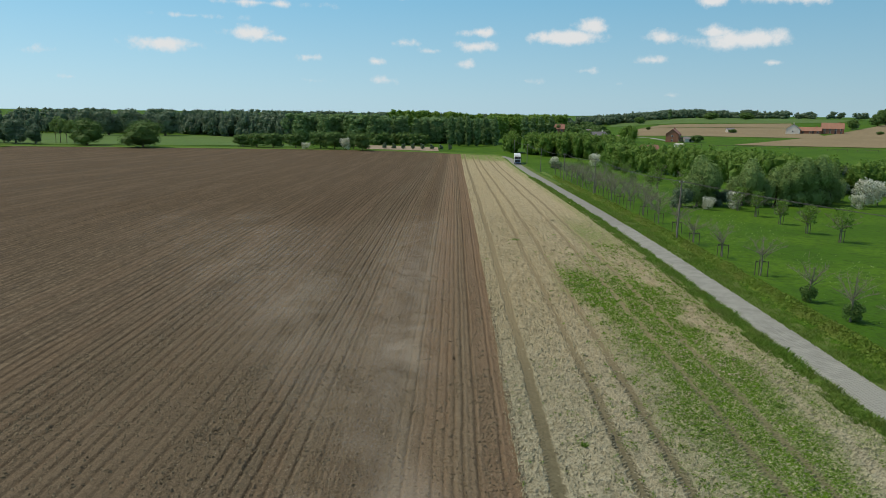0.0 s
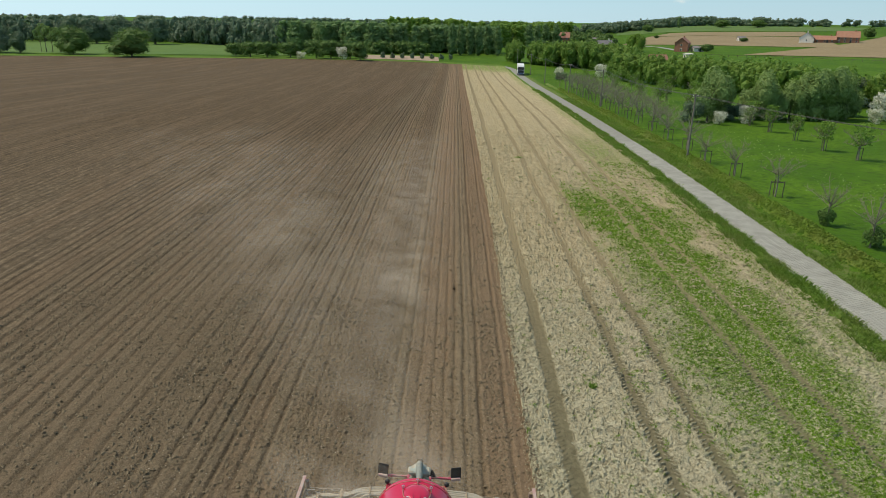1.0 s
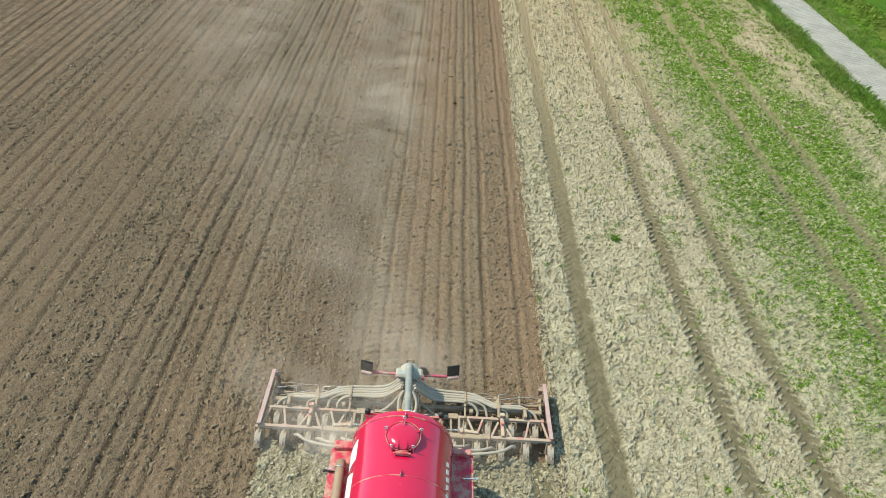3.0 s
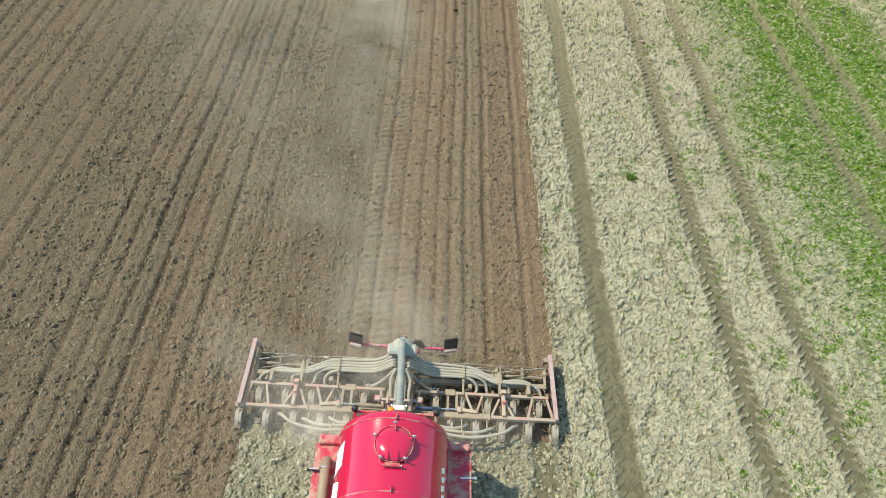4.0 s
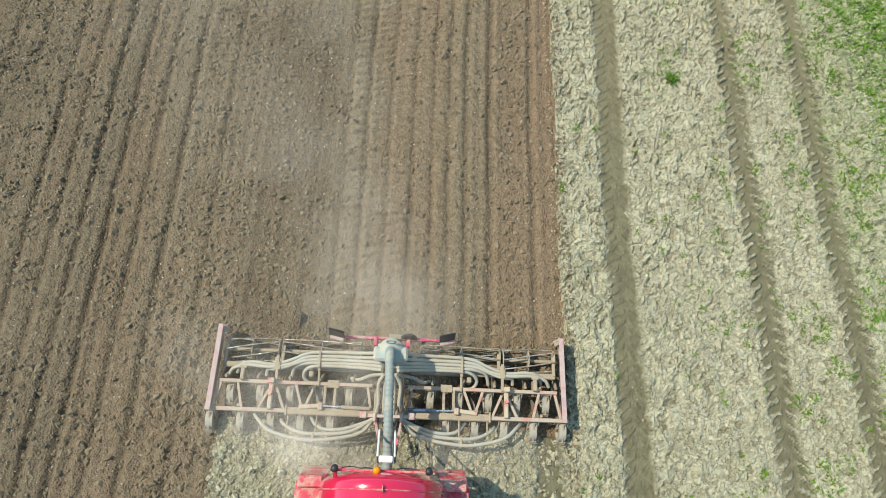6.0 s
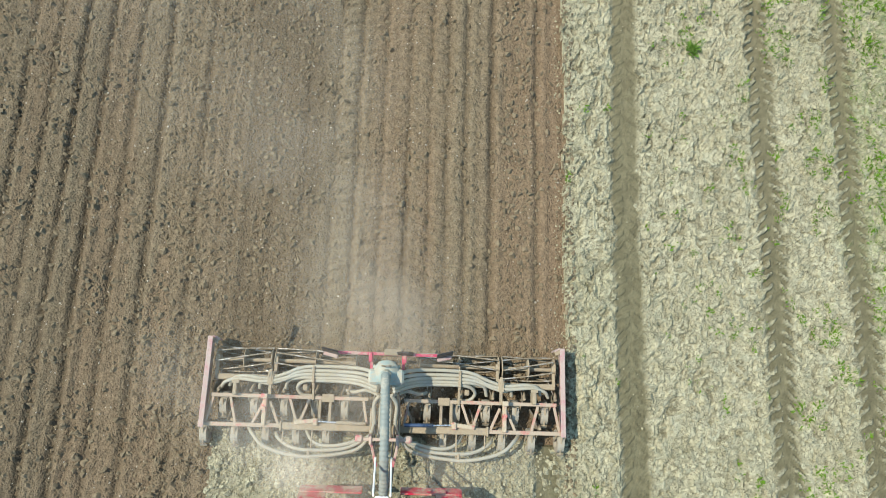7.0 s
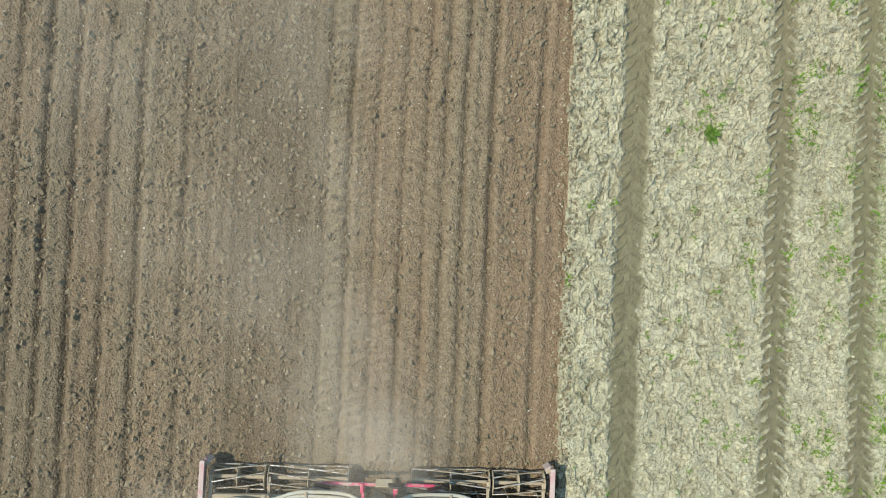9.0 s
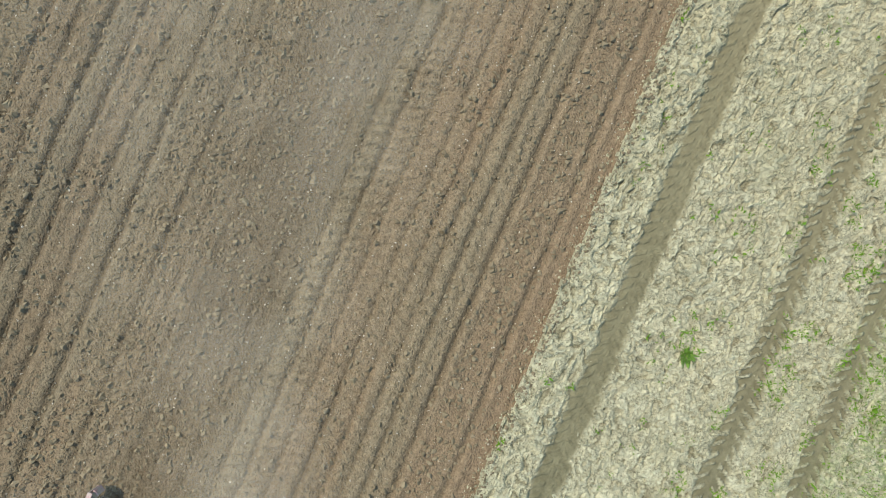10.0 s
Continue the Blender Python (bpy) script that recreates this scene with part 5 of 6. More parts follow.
part("pipe_strap", Shape().tube([(-1.06 + 0.095 * math.cos(a), -1.66, 1.70 + 0.095 * math.sin(a)) for a in [math.pi * 2 * k / 16 for k in range(17)]], 0.012, 6).rod((-1.17, -1.66, 1.70), (-1.32, -1.66, 1.68), 0.012), M_CHROME, tanker)
part("axle", Shape().rod((-1.1, -2.08, 0.68), (1.1, -2.08, 0.68), 0.07, 12), M_SOILSTEEL, tanker)
part("drawbar", Shape().beam((0, -5.3, 0.75), (0, -6.6, 0.60), 0.18, 0.16, 0.02).rod((0, -6.5, 0.6), (0, -6.5, -0.03), 0.06, 10).box((0, -6.5, 0.0), (0.3, 0.3, 0.04), 0.01), M_GUARD, tanker)

# ---- road, verges ----
RY0, RY1 = -28, 272


def strip(x0, x1, y0, y1, dx, dy, up, follow=False, bump=0.0, seed=1):
    sx, sy = axis((x0, x1, dx)), axis((y0, y1, dy))
    x, y, f = grid(sx, sy)
    shift = np.where(y > 225, -0.006 * (np.maximum(y, 225) - 225) ** 2, 0) if follow else 0
    z = land(x, y) + up + bump * vnoise(x, y, 0.4, seed) * np.minimum(1, np.minimum(x - x0, x1 - x) / 0.3)
    return np.stack([x + shift, y, z], 1), f


v, f = strip(16.80, 18.1, RY0, 225, 0.12, 0.4, 0.02, False, 0.18, 5)
setting("verge_field_side", mesh_of("verge", v, f, M_VERGE, flat=False), "narrow grass verge between field and lane", "verge")
v, f = strip(20.15, 22.3, RY0, 225, 0.15, 0.4, 0.02, False, 0.15, 6)
setting("verge_far_side", mesh_of("verge", v, f, M_BANK, flat=False), "rough grass verge beside the lane", "verge")
v, f = strip(17.95, 20.3, RY0, RY1, 0.235, 2.0, 0.05, True)
road = setting("road", mesh_of("road", v, f, M_ROADBED, flat=False), "narrow pale grey paved country lane", "road")

# ---- trees ----
def crown_points(r, lobes, n):
    """Points and outward ways on a crown made of lobes (x, y, z, rx, rz)."""
    w = np.array([l[3] * max(l[3], l[4]) for l in lobes])
    k = r.choice(len(lobes), n, p=w / w.sum())
    L = np.array(lobes)[k]
    d = r.normal(0, 1, (n, 3))
    d /= np.linalg.norm(d, axis=1)[:, None]
    rad = r.uniform(0.80, 1.06, n)
    p = L[:, :3] + d * rad[:, None] * np.stack([L[:, 3], L[:, 3], L[:, 4]], 1)
    return p, d


def cores(lobes, r, shrink=0.80):
    """Uneven inner bodies of the lobes, so that no light falls through the crown."""
    vs, fs, o = [], [], 0
    for x, y, z, rx, rz in lobes:
        bm = bmesh.new()
        bmesh.ops.create_icosphere(bm, subdivisions=1, radius=1.0)
        for q in bm.verts:
            k = shrink * r.uniform(0.82, 1.08)
            vs.append((x + q.co.x * rx * k, y + q.co.y * rx * k, z + q.co.z * rz * k))
        bm.verts.index_update()
        fs += [[o + q.index for q in f.verts] + [o + f.verts[2].index] for f in bm.faces]
        o = len(vs)
        bm.free()
    return np.array(vs), np.array(fs)


def leaf_quads(r, p, d, size, loose=0.55):
    n = len(p)
    nrm = d + r.normal(0, loose, (n, 3))
    nrm /= np.linalg.norm(nrm, axis=1)[:, None]
    t = np.cross(nrm, r.normal(0, 1, (n, 3)))
    t /= np.linalg.norm(t, axis=1)[:, None] + 1e-9
    b = np.cross(nrm, t)
    s = (size * r.uniform(0.55, 1.3, n))[:, None]
    e = r.uniform(0.5, 0.9, n)[:, None]
    v = np.stack([p - t * s, p - b * s * e, p + t * s, p + b * s * e + nrm * s * 0.25], 1)
    return v.reshape(-1, 3), (np.arange(n) * 4)[:, None] + np.array([0, 1, 2, 3])[None]


def lobes_for(kind, r, h, w):
    """Lobes of a crown h high and w wide, standing at 0."""
    out = []
    if kind == "round":
        for i in range(19):
            a, q = r.uniform(0, 6.28), r.uniform(0.05, 0.34) * w
            z = r.uniform(0.22, 0.80 - 0.4 * (q / w)) * h
            out.append((q * math.cos(a), q * math.sin(a), z, w * r.uniform(0.20, 0.30), h * r.uniform(0.15, 0.22)))
    elif kind == "poplar":
        for i in range(12):
            z = (0.10 + 0.78 * i / 11) * h
            out.append((r.normal(0, 0.07) * w, r.normal(0, 0.07) * w, z, w * (0.42 - 0.20 * abs(i / 11 - 0.35)) * r.uniform(0.8, 1.1), h * 0.09))
    elif kind == "bush":
        for i in range(12):
            a, q = r.uniform(0, 6.28), r.uniform(0.1, 0.36) * w
            out.append((q * math.cos(a), q * math.sin(a), r.uniform(0.18, 0.74) * h, w * r.uniform(0.15, 0.24), h * r.uniform(0.18, 0.28)))
    elif kind == "willow":
        for i in range(14):
            a, q = r.uniform(0, 6.28), r.uniform(0.05, 0.36) * w
            out.append((q * math.cos(a), q * math.sin(a), (0.60 - 0.75 * (q / w) ** 1.6) * h, w * 0.15, h * 0.36))
    elif kind == "open":
        for i in range(9):
            a, q = r.uniform(0, 6.28), r.uniform(0.1, 0.36) * w
            out.append((q * math.cos(a), q * math.sin(a), r.uniform(0.5, 0.9) * h, w * r.uniform(0.09, 0.17), h * r.uniform(0.07, 0.13)))
    return out


def trunk_shape(r, h, w, rad, kind):
    s = Shape()
    top = h * (0.85 if kind == "poplar" else 0.5)
    s.tube(spline([(0, 0, -0.3), (r.normal(0, .03) * h * .3, r.normal(0, .03) * h * .3, top * .5), (r.normal(0, .02) * h, r.normal(0, .02) * h, top)], 4), [rad * (1.15 - 0.75 * i / 8) for i in range(9)], 7)
    for k in range(5):
        a, zz = k * 1.26 + r.uniform(-.3, .3), top * r.uniform(0.45, 0.9)
        q = w * r.uniform(0.2, 0.36)
        s.tube([(0, 0, zz), (q * .5 * math.cos(a), q * .5 * math.sin(a), zz + h * .12), (q * math.cos(a), q * math.sin(a), zz + h * .27)], [rad * .45, rad * .3, rad * .1], 5)
    return s


def make_tree(name, label, kind, h, w, mat, n, size, seed, rad=0.25, group=""):
    """One tree at the origin: trunk with limbs, and a crown of leaves."""
    r = np.random.default_rng(seed)
    t = thing(name, label, "bush" if kind == "bush" else "tree", group=group)
    part("trunk", trunk_shape(r, h, w, rad, kind), M_BARK, t)
    lobes = lobes_for(kind, r, h, w)
    p, d = crown_points(r, lobes, n)
    p[:, 2] = np.maximum(p[:, 2], 0.02 * h)
    v, f = leaf_quads(r, p, d, size)
    if kind != "open" and mat is not M_BLOSSOM:
        cv, cf = cores(lobes, r)
        cv[:, 2] = np.maximum(cv[:, 2], 0.02 * h)
        f = np.concatenate([f, cf + len(v)])
        v = np.concatenate([v, cv])
    part("crown", mesh_of("crown", v, f, mat), None, t)
    return t


def plant(base, x, y, s=(1, 1), yaw=0, sink=0.05):
    m = Matrix.Translation((x, y, lz(x, y) - sink)) @ pose(0, 0, 0, 0, 0, yaw) @ Matrix.Diagonal((s[0], s[0], s[1], 1))
    return copy_thing(base, m)


def place(base, x, y, yaw=0, sink=0.05):
    base.matrix_basis = Matrix.Translation((x, y, lz(x, y) - sink)) @ pose(0, 0, 0, 0, 0, yaw)
    return base
pick = random.Random(7)

# far field edge, left: free-standing trees and thorn bushes
T_ROUND = place(make_tree("field_tree", "broad green lime tree at the far field edge", "round", 11.2, 15.0, M_LEAF, 5200, 0.28, 1, 0.35, "trees at the far field edge"), -113.1, 240)
plant(T_ROUND, -138.5, 249, (0.84, 1.02), 70)
T_DARK = place(make_tree("field_tree", "dark leafy tree at the far field edge", "round", 10.6, 9.5, M_LEAF_HAZE, 3400, 0.28, 2, 0.3, "trees at the far field edge"), -168.8, 254)
for x, y, s in ((-159.9, 252, (0.62, 0.8)), (-182, 256, (1.0, 0.9)), (-195, 262, (1.1, 1.0)), (-176, 258, (0.6, 0.7))):
    plant(T_DARK, x, y, s, pick.uniform(0, 360))
T_THIN = place(make_tree("thin_tree", "slender airy trees with bare stems", "open", 10.7, 6.0, M_LEAF_GREY, 700, 0.35, 3, 0.15, "slender trees at the far field edge"), -156.0, 262)
for x, y in ((-153, 261), (-149.5, 260), (-158.5, 263), (-151, 263)):
    plant(T_THIN, x, y, (pick.uniform(.7, 1), pick.uniform(.85, 1.02)), pick.uniform(0, 360))
T_OAK = place(make_tree("oak", "tall dark oak standing out of the wood's edge", "round", 16.0, 14.5, M_LEAF_HAZE, 3800, 0.36, 4, 0.5, "oaks before the wood"), -163.2, 340)
for x, y, s in ((-189.5, 338.7, (0.72, 0.98)), (-178.2, 343, (0.98, 0.96)), (-149.9, 345, (1.06, 0.98))):
    plant(T_OAK, x, y, s, pick.uniform(0, 360))
T_MID = place(make_tree("field_tree", "green tree on the field's far side", "round", 7.4, 8.6, M_LEAF, 2300, 0.27, 5, 0.25, "trees on the field's far side"), -44.4, 246)
for x, y, s in ((-74.5, 250, (0.9, 0.85)), (-68, 249, (0.95, 0.86)), (-60, 251, (0.9, 0.84)), (-50, 248, (0.95, 1.0)), (-38, 249, (0.8, 0.9)), (-33.2, 240, (0.8, 1.0)), (-81, 254, (0.8, 0.75))):
    plant(T_MID, x, y, s, pick.uniform(0, 360))
T_THORN = place(make_tree("hawthorn", "hawthorn bush in white blossom", "bush", 4.6, 4.4, M_BLOSSOM, 1600, 0.14, 6, 0.1, "hawthorns in blossom"), 63.5, 101.5)
for x, y, s in ((-54.2, 242.5, (0.9, 0.58)), (-40.1, 243, (1.0, 1.0)), (36.5, 93.5, (0.5, 0.45)), (41.0, 96, (0.7, 0.6)), (60.5, 98.5, (0.6, 0.5)), (66.5, 103, (0.9, 0.9)), (43, 204, (1.3, 0.9)), (50, 190, (1.2, 0.9)), (30, 199, (0.8, 0.7))):
    plant(T_THORN, x, y, s, pick.uniform(0, 360))


# woods: many crowns joined, too many to count
def wood(name, label, kind, mat, spots, n, size, seed):
    r = np.random.default_rng(seed)
    bank = []
    for k in range(5):
        lobes = lobes_for(kind, r, 1.0, 1.0)
        p, d = crown_points(r, lobes, n)
        p[:, 2] = np.maximum(p[:, 2], 0.02)
        bank.append((p, d) + cores(lobes, r, 0.82))
    vs, fs, o = [], [], 0
    for x, y, h, w in spots:
        p, d, cv, cf = bank[r.integers(5)]
        a = r.uniform(0, 6.28)
        ca, sa = math.cos(a), math.sin(a)
        q = np.stack([(p[:, 0] * ca - p[:, 1] * sa) * w, (p[:, 0] * sa + p[:, 1] * ca) * w, p[:, 2] * h], 1) + np.array([x, y, lz(x, y)])
        dd = np.stack([d[:, 0] * ca - d[:, 1] * sa, d[:, 0] * sa + d[:, 1] * ca, d[:, 2]], 1)
        v, f = leaf_quads(r, q, dd, size, 0.5)
        vs.append(v), fs.append(f + o)
        o += len(v)
        vs.append(np.stack([(cv[:, 0] * ca - cv[:, 1] * sa) * w + x, (cv[:, 0] * sa + cv[:, 1] * ca) * w + y, np.maximum(cv[:, 2], 0.02) * h + lz(x, y)], 1)), fs.append(cf + o)
        o += len(cv)
        stem = Shape().tube([(x, y, lz(x, y) - 0.3), (x, y, lz(x, y) + h * 0.5)], [0.2, 0.12], 4, False)
        sv = np.array([tuple(q_) for q_ in stem.v])
        vs.append(sv), fs.append(np.array(stem.f) + o)
        o += len(sv)
    tagged(new(name, mesh_of(name, np.concatenate(vs), np.concatenate(fs), mat)), label, "wood", kind="stuff")


def belt(n, p, q, depth, h, w, seed, jitter=0.12):
    r = np.random.default_rng(seed)
    out = []
    for k in range(n):
        u, dd = r.random(), r.random() * depth
        x, y = p[0] + (q[0] - p[0]) * u, p[1] + (q[1] - p[1]) * u + dd
        out.append((x + dd * 0.2 * (x / y), y, h * r.uniform(1 - jitter, 1 + jitter), w * r.uniform(0.8, 1.25)))
    return out


wood("left_wood", "dark mixed wood beyond the fields", "bush", M_LEAF_HAZE,
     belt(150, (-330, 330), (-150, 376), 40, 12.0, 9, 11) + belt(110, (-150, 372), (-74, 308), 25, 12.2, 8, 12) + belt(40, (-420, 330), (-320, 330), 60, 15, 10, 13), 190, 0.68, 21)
wood("middle_wood", "tall green poplar wood behind the field", "poplar", M_POPLAR_HAZE,
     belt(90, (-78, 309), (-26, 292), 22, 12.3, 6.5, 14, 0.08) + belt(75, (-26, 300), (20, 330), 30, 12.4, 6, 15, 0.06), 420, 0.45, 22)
wood("light_wood", "bright green poplars in a far plantation", "poplar", M_LEAF_LIGHT,
     belt(120, (-40, 420), (90, 540), 40, 15.0, 8, 16, 0.06) + belt(40, (18, 400), (60, 470), 40, 13.5, 7, 26, 0.06), 330, 0.55, 23)
wood("under_wood", "low bushes and trees along the wood", "bush", M_LEAF,
     belt(16, (-34, 285), (-12, 293), 8, 5.5, 6.5, 17) + belt(40, (30, 440), (110, 520), 40, 9, 9, 18) + belt(14, (80, 430), (104, 470), 40, 8, 9, 27), 300, 0.5, 24)
wood("ridge_wood", "hazy tree line on the far ridge", "bush", M_LEAF_HAZE,
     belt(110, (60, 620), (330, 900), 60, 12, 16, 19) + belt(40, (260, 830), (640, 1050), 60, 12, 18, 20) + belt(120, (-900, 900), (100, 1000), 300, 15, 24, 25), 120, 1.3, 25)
wood("strip_wood", "dense young green trees in a strip beside the lane", "bush", M_LEAF_MID,
     belt(60, (21, 258), (60, 226), 18, 8.4, 6.0, 31) + belt(26, (38, 250), (62, 236), 14, 8.8, 6.4, 33), 620, 0.36, 26)
wood("hedgerow", "thick green hedgerow across the pasture", "bush", M_LEAF_MID,
     belt(36, (45, 192), (60, 152), 8, 7.8, 6.0, 32) + belt(40, (60, 152), (66, 124), 8, 7.4, 5.8, 34) + belt(26, (62, 122), (84, 116), 8, 6.6, 5.6, 35) + belt(26, (84, 118), (130, 112), 14, 6.6, 6.5, 36), 640, 0.29, 27)

# poplars that stand free
T_POP = place(make_tree("poplar", "slender upright green poplar tree", "poplar", 14.0, 5.0, M_POPLAR_HAZE, 1600, 0.42, 8, 0.3, "free-standing poplars"), 14.9, 321)
for x, y, s in ((2, 306, (0.8, 0.98)), (6, 309, (0.75, 1.0)), (10, 311, (0.8, 0.97)), (-2, 303, (0.85, 0.98)), (19, 318, (0.8, 1.0)), (41.5, 400, (1.2, 1.04)), (47, 408, (1.1, 1.0)), (53, 415, (1.1, 1.05)), (60, 420, (1.2, 1.05)), (247, 783, (0.9, 0.95))):
    plant(T_POP, x, y, s, pick.uniform(0, 360))
T_WILLOW = place(make_tree("weeping_willow", "big weeping willow beside the farm road", "willow", 10.3, 12.0, M_LEAF_LIGHT, 3600, 0.3, 9, 0.5), 97.5, 380)
T_YARD = place(make_tree("yard_tree", "round dark green tree near the houses", "round", 9.5, 11.0, M_LEAF, 1200, 0.5, 10, 0.35, "trees near the houses"), 319.8, 548)
for x, y, s in ((391, 620, (1.9, 1.75)), (372, 600, (1.3, 1.3)), (138.6, 386, (0.75, 0.5)), (84, 400, (1.0, 0.85)), (76, 395, (0.9, 0.8)), (90, 405, (0.9, 0.8)), (30, 455, (1.0, 0.8)), (22, 440, (0.8, 0.7)), (205, 500, (0.6, 0.35)), (190, 700, (1.2, 0.9)), (290, 770, (1.8, 1.0)), (330, 775, (1.8, 1.0)), (298, 476, (0.5, 0.3)), (160, 560, (0.4, 0.3))):
    plant(T_YARD, x, y, s, pick.uniform(0, 360))

# grey willows and bushes at the pasture's end
T_GREY = place(make_tree("grey_willow", "bushy grey-green willow at the pasture's end", "bush", 7.8, 5.8, M_LEAF_GREY, 6500, 0.15, 12, 0.15, "willow bushes at the pasture's end"), 36.4, 98)
for x, y, s in ((38.6, 100, (0.9, 0.85)), (44.0, 100, (0.9, 0.95)), (46.6, 101, (0.9, 0.9)), (50.0, 102, (0.9, 0.85)), (53.0, 102, (1.05, 1.0)), (55.6, 102, (1.0, 1.05)), (59.0, 103, (0.8, 0.9))):
    plant(T_GREY, x, y, s, pick.uniform(0, 360))
T_BUSH = place(make_tree("dark_bush", "dense dark green bush", "bush", 6.3, 8.4, M_LEAF_HAZE, 3600, 0.2, 13, 0.2, "dense bushes behind the willows"), 75.5, 125)
for x, y, s in ((33.6, 96.5, (0.45, 0.55)), (40.3, 99.5, (0.4, 0.45)), (47.0, 104, (0.8, 0.7)), (57, 105, (0.8, 0.75)), (83, 122, (1.0, 0.95)), (62, 108, (0.7, 0.65)), (29.5, 190, (0.5, 0.4))):
    plant(T_BUSH, x, y, s, pick.uniform(0, 360))


# ---- young orchard: bare trees between stakes along the lane, leafy ones further in ----
def twiggy(r, h):
    s = Shape()
    s.tube(spline([(0, 0, -0.2), (0.03, 0.02, h * .25), (0, 0, h * .45)], 3), [0.075 - 0.006 * i for i in range(7)], 6)
    for k in range(11):
        a, el = k * 0.9 + r.uniform(-.3, .3), r.uniform(0.3, 1.2)
        z0 = h * r.uniform(0.30, 0.46)
        L = h * r.uniform(0.42, 0.62)
        p0 = Vector((0, 0, z0))
        p1 = p0 + Vector((math.cos(a) * math.cos(el), math.sin(a) * math.cos(el), math.sin(el))) * L * .5
        p2 = p1 + Vector((math.cos(a) * math.cos(el * 1.1), math.sin(a) * math.cos(el * 1.1), math.sin(el) * .8)) * L * .5
        s.tube([p0, p1, p2], [0.028, 0.018, 0.008], 4, False)
        for j in range(12):
            q = p0.lerp(p1, r.uniform(.3, 1)) if j % 2 else p1.lerp(p2, r.uniform(0.1, 1))
            w = Vector((r.normal(), r.normal(), abs(r.normal()) * .7 + .2)).normalized() * r.uniform(.25, .55)
            s.tube([q, q + w * .6, q + w + Vector((0, 0, .05))], [0.016, 0.011, 0.007], 3, False)
    return s


def orchard_tree(seed, h, leaves, label, ivy=False):
    r = np.random.default_rng(seed)
    t = thing("orchard_tree", label, "tree", group="young orchard trees")
    part("trunk", twiggy(r, h), M_PALEBARK, t)
    n = 60 + leaves
    a, q = r.uniform(0, 6.28, n), (0.42 if leaves < 200 else 0.24) * h * np.sqrt(r.random(n))
    p = np.stack([q * np.cos(a), q * np.sin(a), h * r.uniform(.42, 1.0, n) - 0.12 * q], 1)
    v, f = leaf_quads(r, p, r.normal(0, 1, (n, 3)), 0.06 if leaves < 200 else 0.11)
    part("leaves", mesh_of("leaves", v, f, M_LEAF_GREY if leaves < 200 else M_LEAF_MID), None, t)
    if ivy:
        p, d = crown_points(r, lobes_for("bush", r, 1.5, 1.5), 1100)
        v, f = leaf_quads(r, p, d, 0.07)
        part("ivy", mesh_of("ivy", v, f, M_LEAF), None, t, "dark green ivy round the stem")
    return t


def stake_frame(x, y, k=1.0):
    t = thing("tree_stake_frame", "three wooden stakes with rails round a young tree", "tree guard", (x, y, lz(x, y)), (0, 0, pick.uniform(-10, 10)), "stake frames in the orchard")
    pts = [(-0.5 * k, -0.1 * k), (0.5 * k, -0.12 * k), (0.03 * k, 0.42 * k)]
    for px, py in pts:
        part("stake", Shape().rod((px, py, -0.3), (px + pick.uniform(-.04, .04), py, 1.35), 0.035, 7), M_STAKE, t)
    for (ax, ay), (bx, by) in zip(pts, pts[1:] + pts[:1]):
        part("rail", Shape().beam((ax, ay, 1.22), (bx, by, 1.24), 0.02, 0.05), M_STAKE, t)


bare = [orchard_tree(40 + k, 4.1, 60, "bare young fruit tree with pale twigs") for k in range(3)]
ivied = orchard_tree(44, 4.0, 40, "bare young fruit tree with ivy round its foot", True)
leafy = [orchard_tree(50 + k, 3.4 + 0.5 * k, 420, "young fruit tree coming into leaf") for k in range(2)]
row = [(25.1, 38.8, "i"), (24.9, 43.4, "i"), (24.8, 50.8, "b"), (24.4, 57.7, "b"), (23.9, 63.7, "b"), (24.6, 71, "b"), (24.7, 78, "b"), (24.8, 85, "b"), (25.0, 32, "b"),
       (24.9, 92, "b"), (24.9, 98, "b"), (25, 104, "b"), (25, 110, "b"), (25, 116, "b"), (25, 122, "b"), (25, 128, "b"), (25, 134, "b"), (25, 141, "b"), (25, 148, "b"), (25, 156, "b"), (25, 164, "b"),
       ]
row += [*[(27.6 + 0.3 * (k % 3), 88 + 4.1 * k, "b") for k in range(20)], *[(30.4 + 0.3 * (k % 2), 104 + 5.2 * k, "b") for k in range(12)],
       (40.7, 67.5, "l"), (40.0, 72.9, "l"), (40.3, 79.9, "l"), (40.4, 86.9, "l"), (40.5, 93, "l"), (38.5, 112, "l"), (41, 118, "l"), (36, 121, "l"), (39.5, 128, "l"), (44, 124, "l"), (37, 138, "l"), (42, 141, "l"),
       (46.5, 133, "l"), (35, 150, "l"), (40, 156, "l"), (45, 150, "l"), (49.5, 143, "l"), (38, 166, "l"), (44, 168, "l"), (33, 165, "l"), (50, 160, "l"), (33.5, 178, "l"), (53, 66, "l"), (54, 76, "l")]
used_base = set()
for x, y, kind in row:
    base = ivied if kind == "i" else (pick.choice(bare) if kind == "b" else pick.choice(leafy))
    k = pick.uniform(0.88, 1.1)
    if base.name not in used_base:
        used_base.add(base.name)
        place(base, x, y, pick.uniform(0, 360))
    else:
        plant(base, x, y, (k * (1.2 if kind == "b" else 1.0), k), pick.uniform(0, 360))
    if kind != "i" and y < 150 and not 26 < x < 32:
        stake_frame(x, y, 0.5 if kind == "l" else 1.0)

# ---- low bank hedge and rough grass ----
rh = np.random.default_rng(61)
n = 46000
hx, hy = 22.75 + rh.normal(0, 0.42, n), 20 + 130 * rh.random(n) ** 1.9
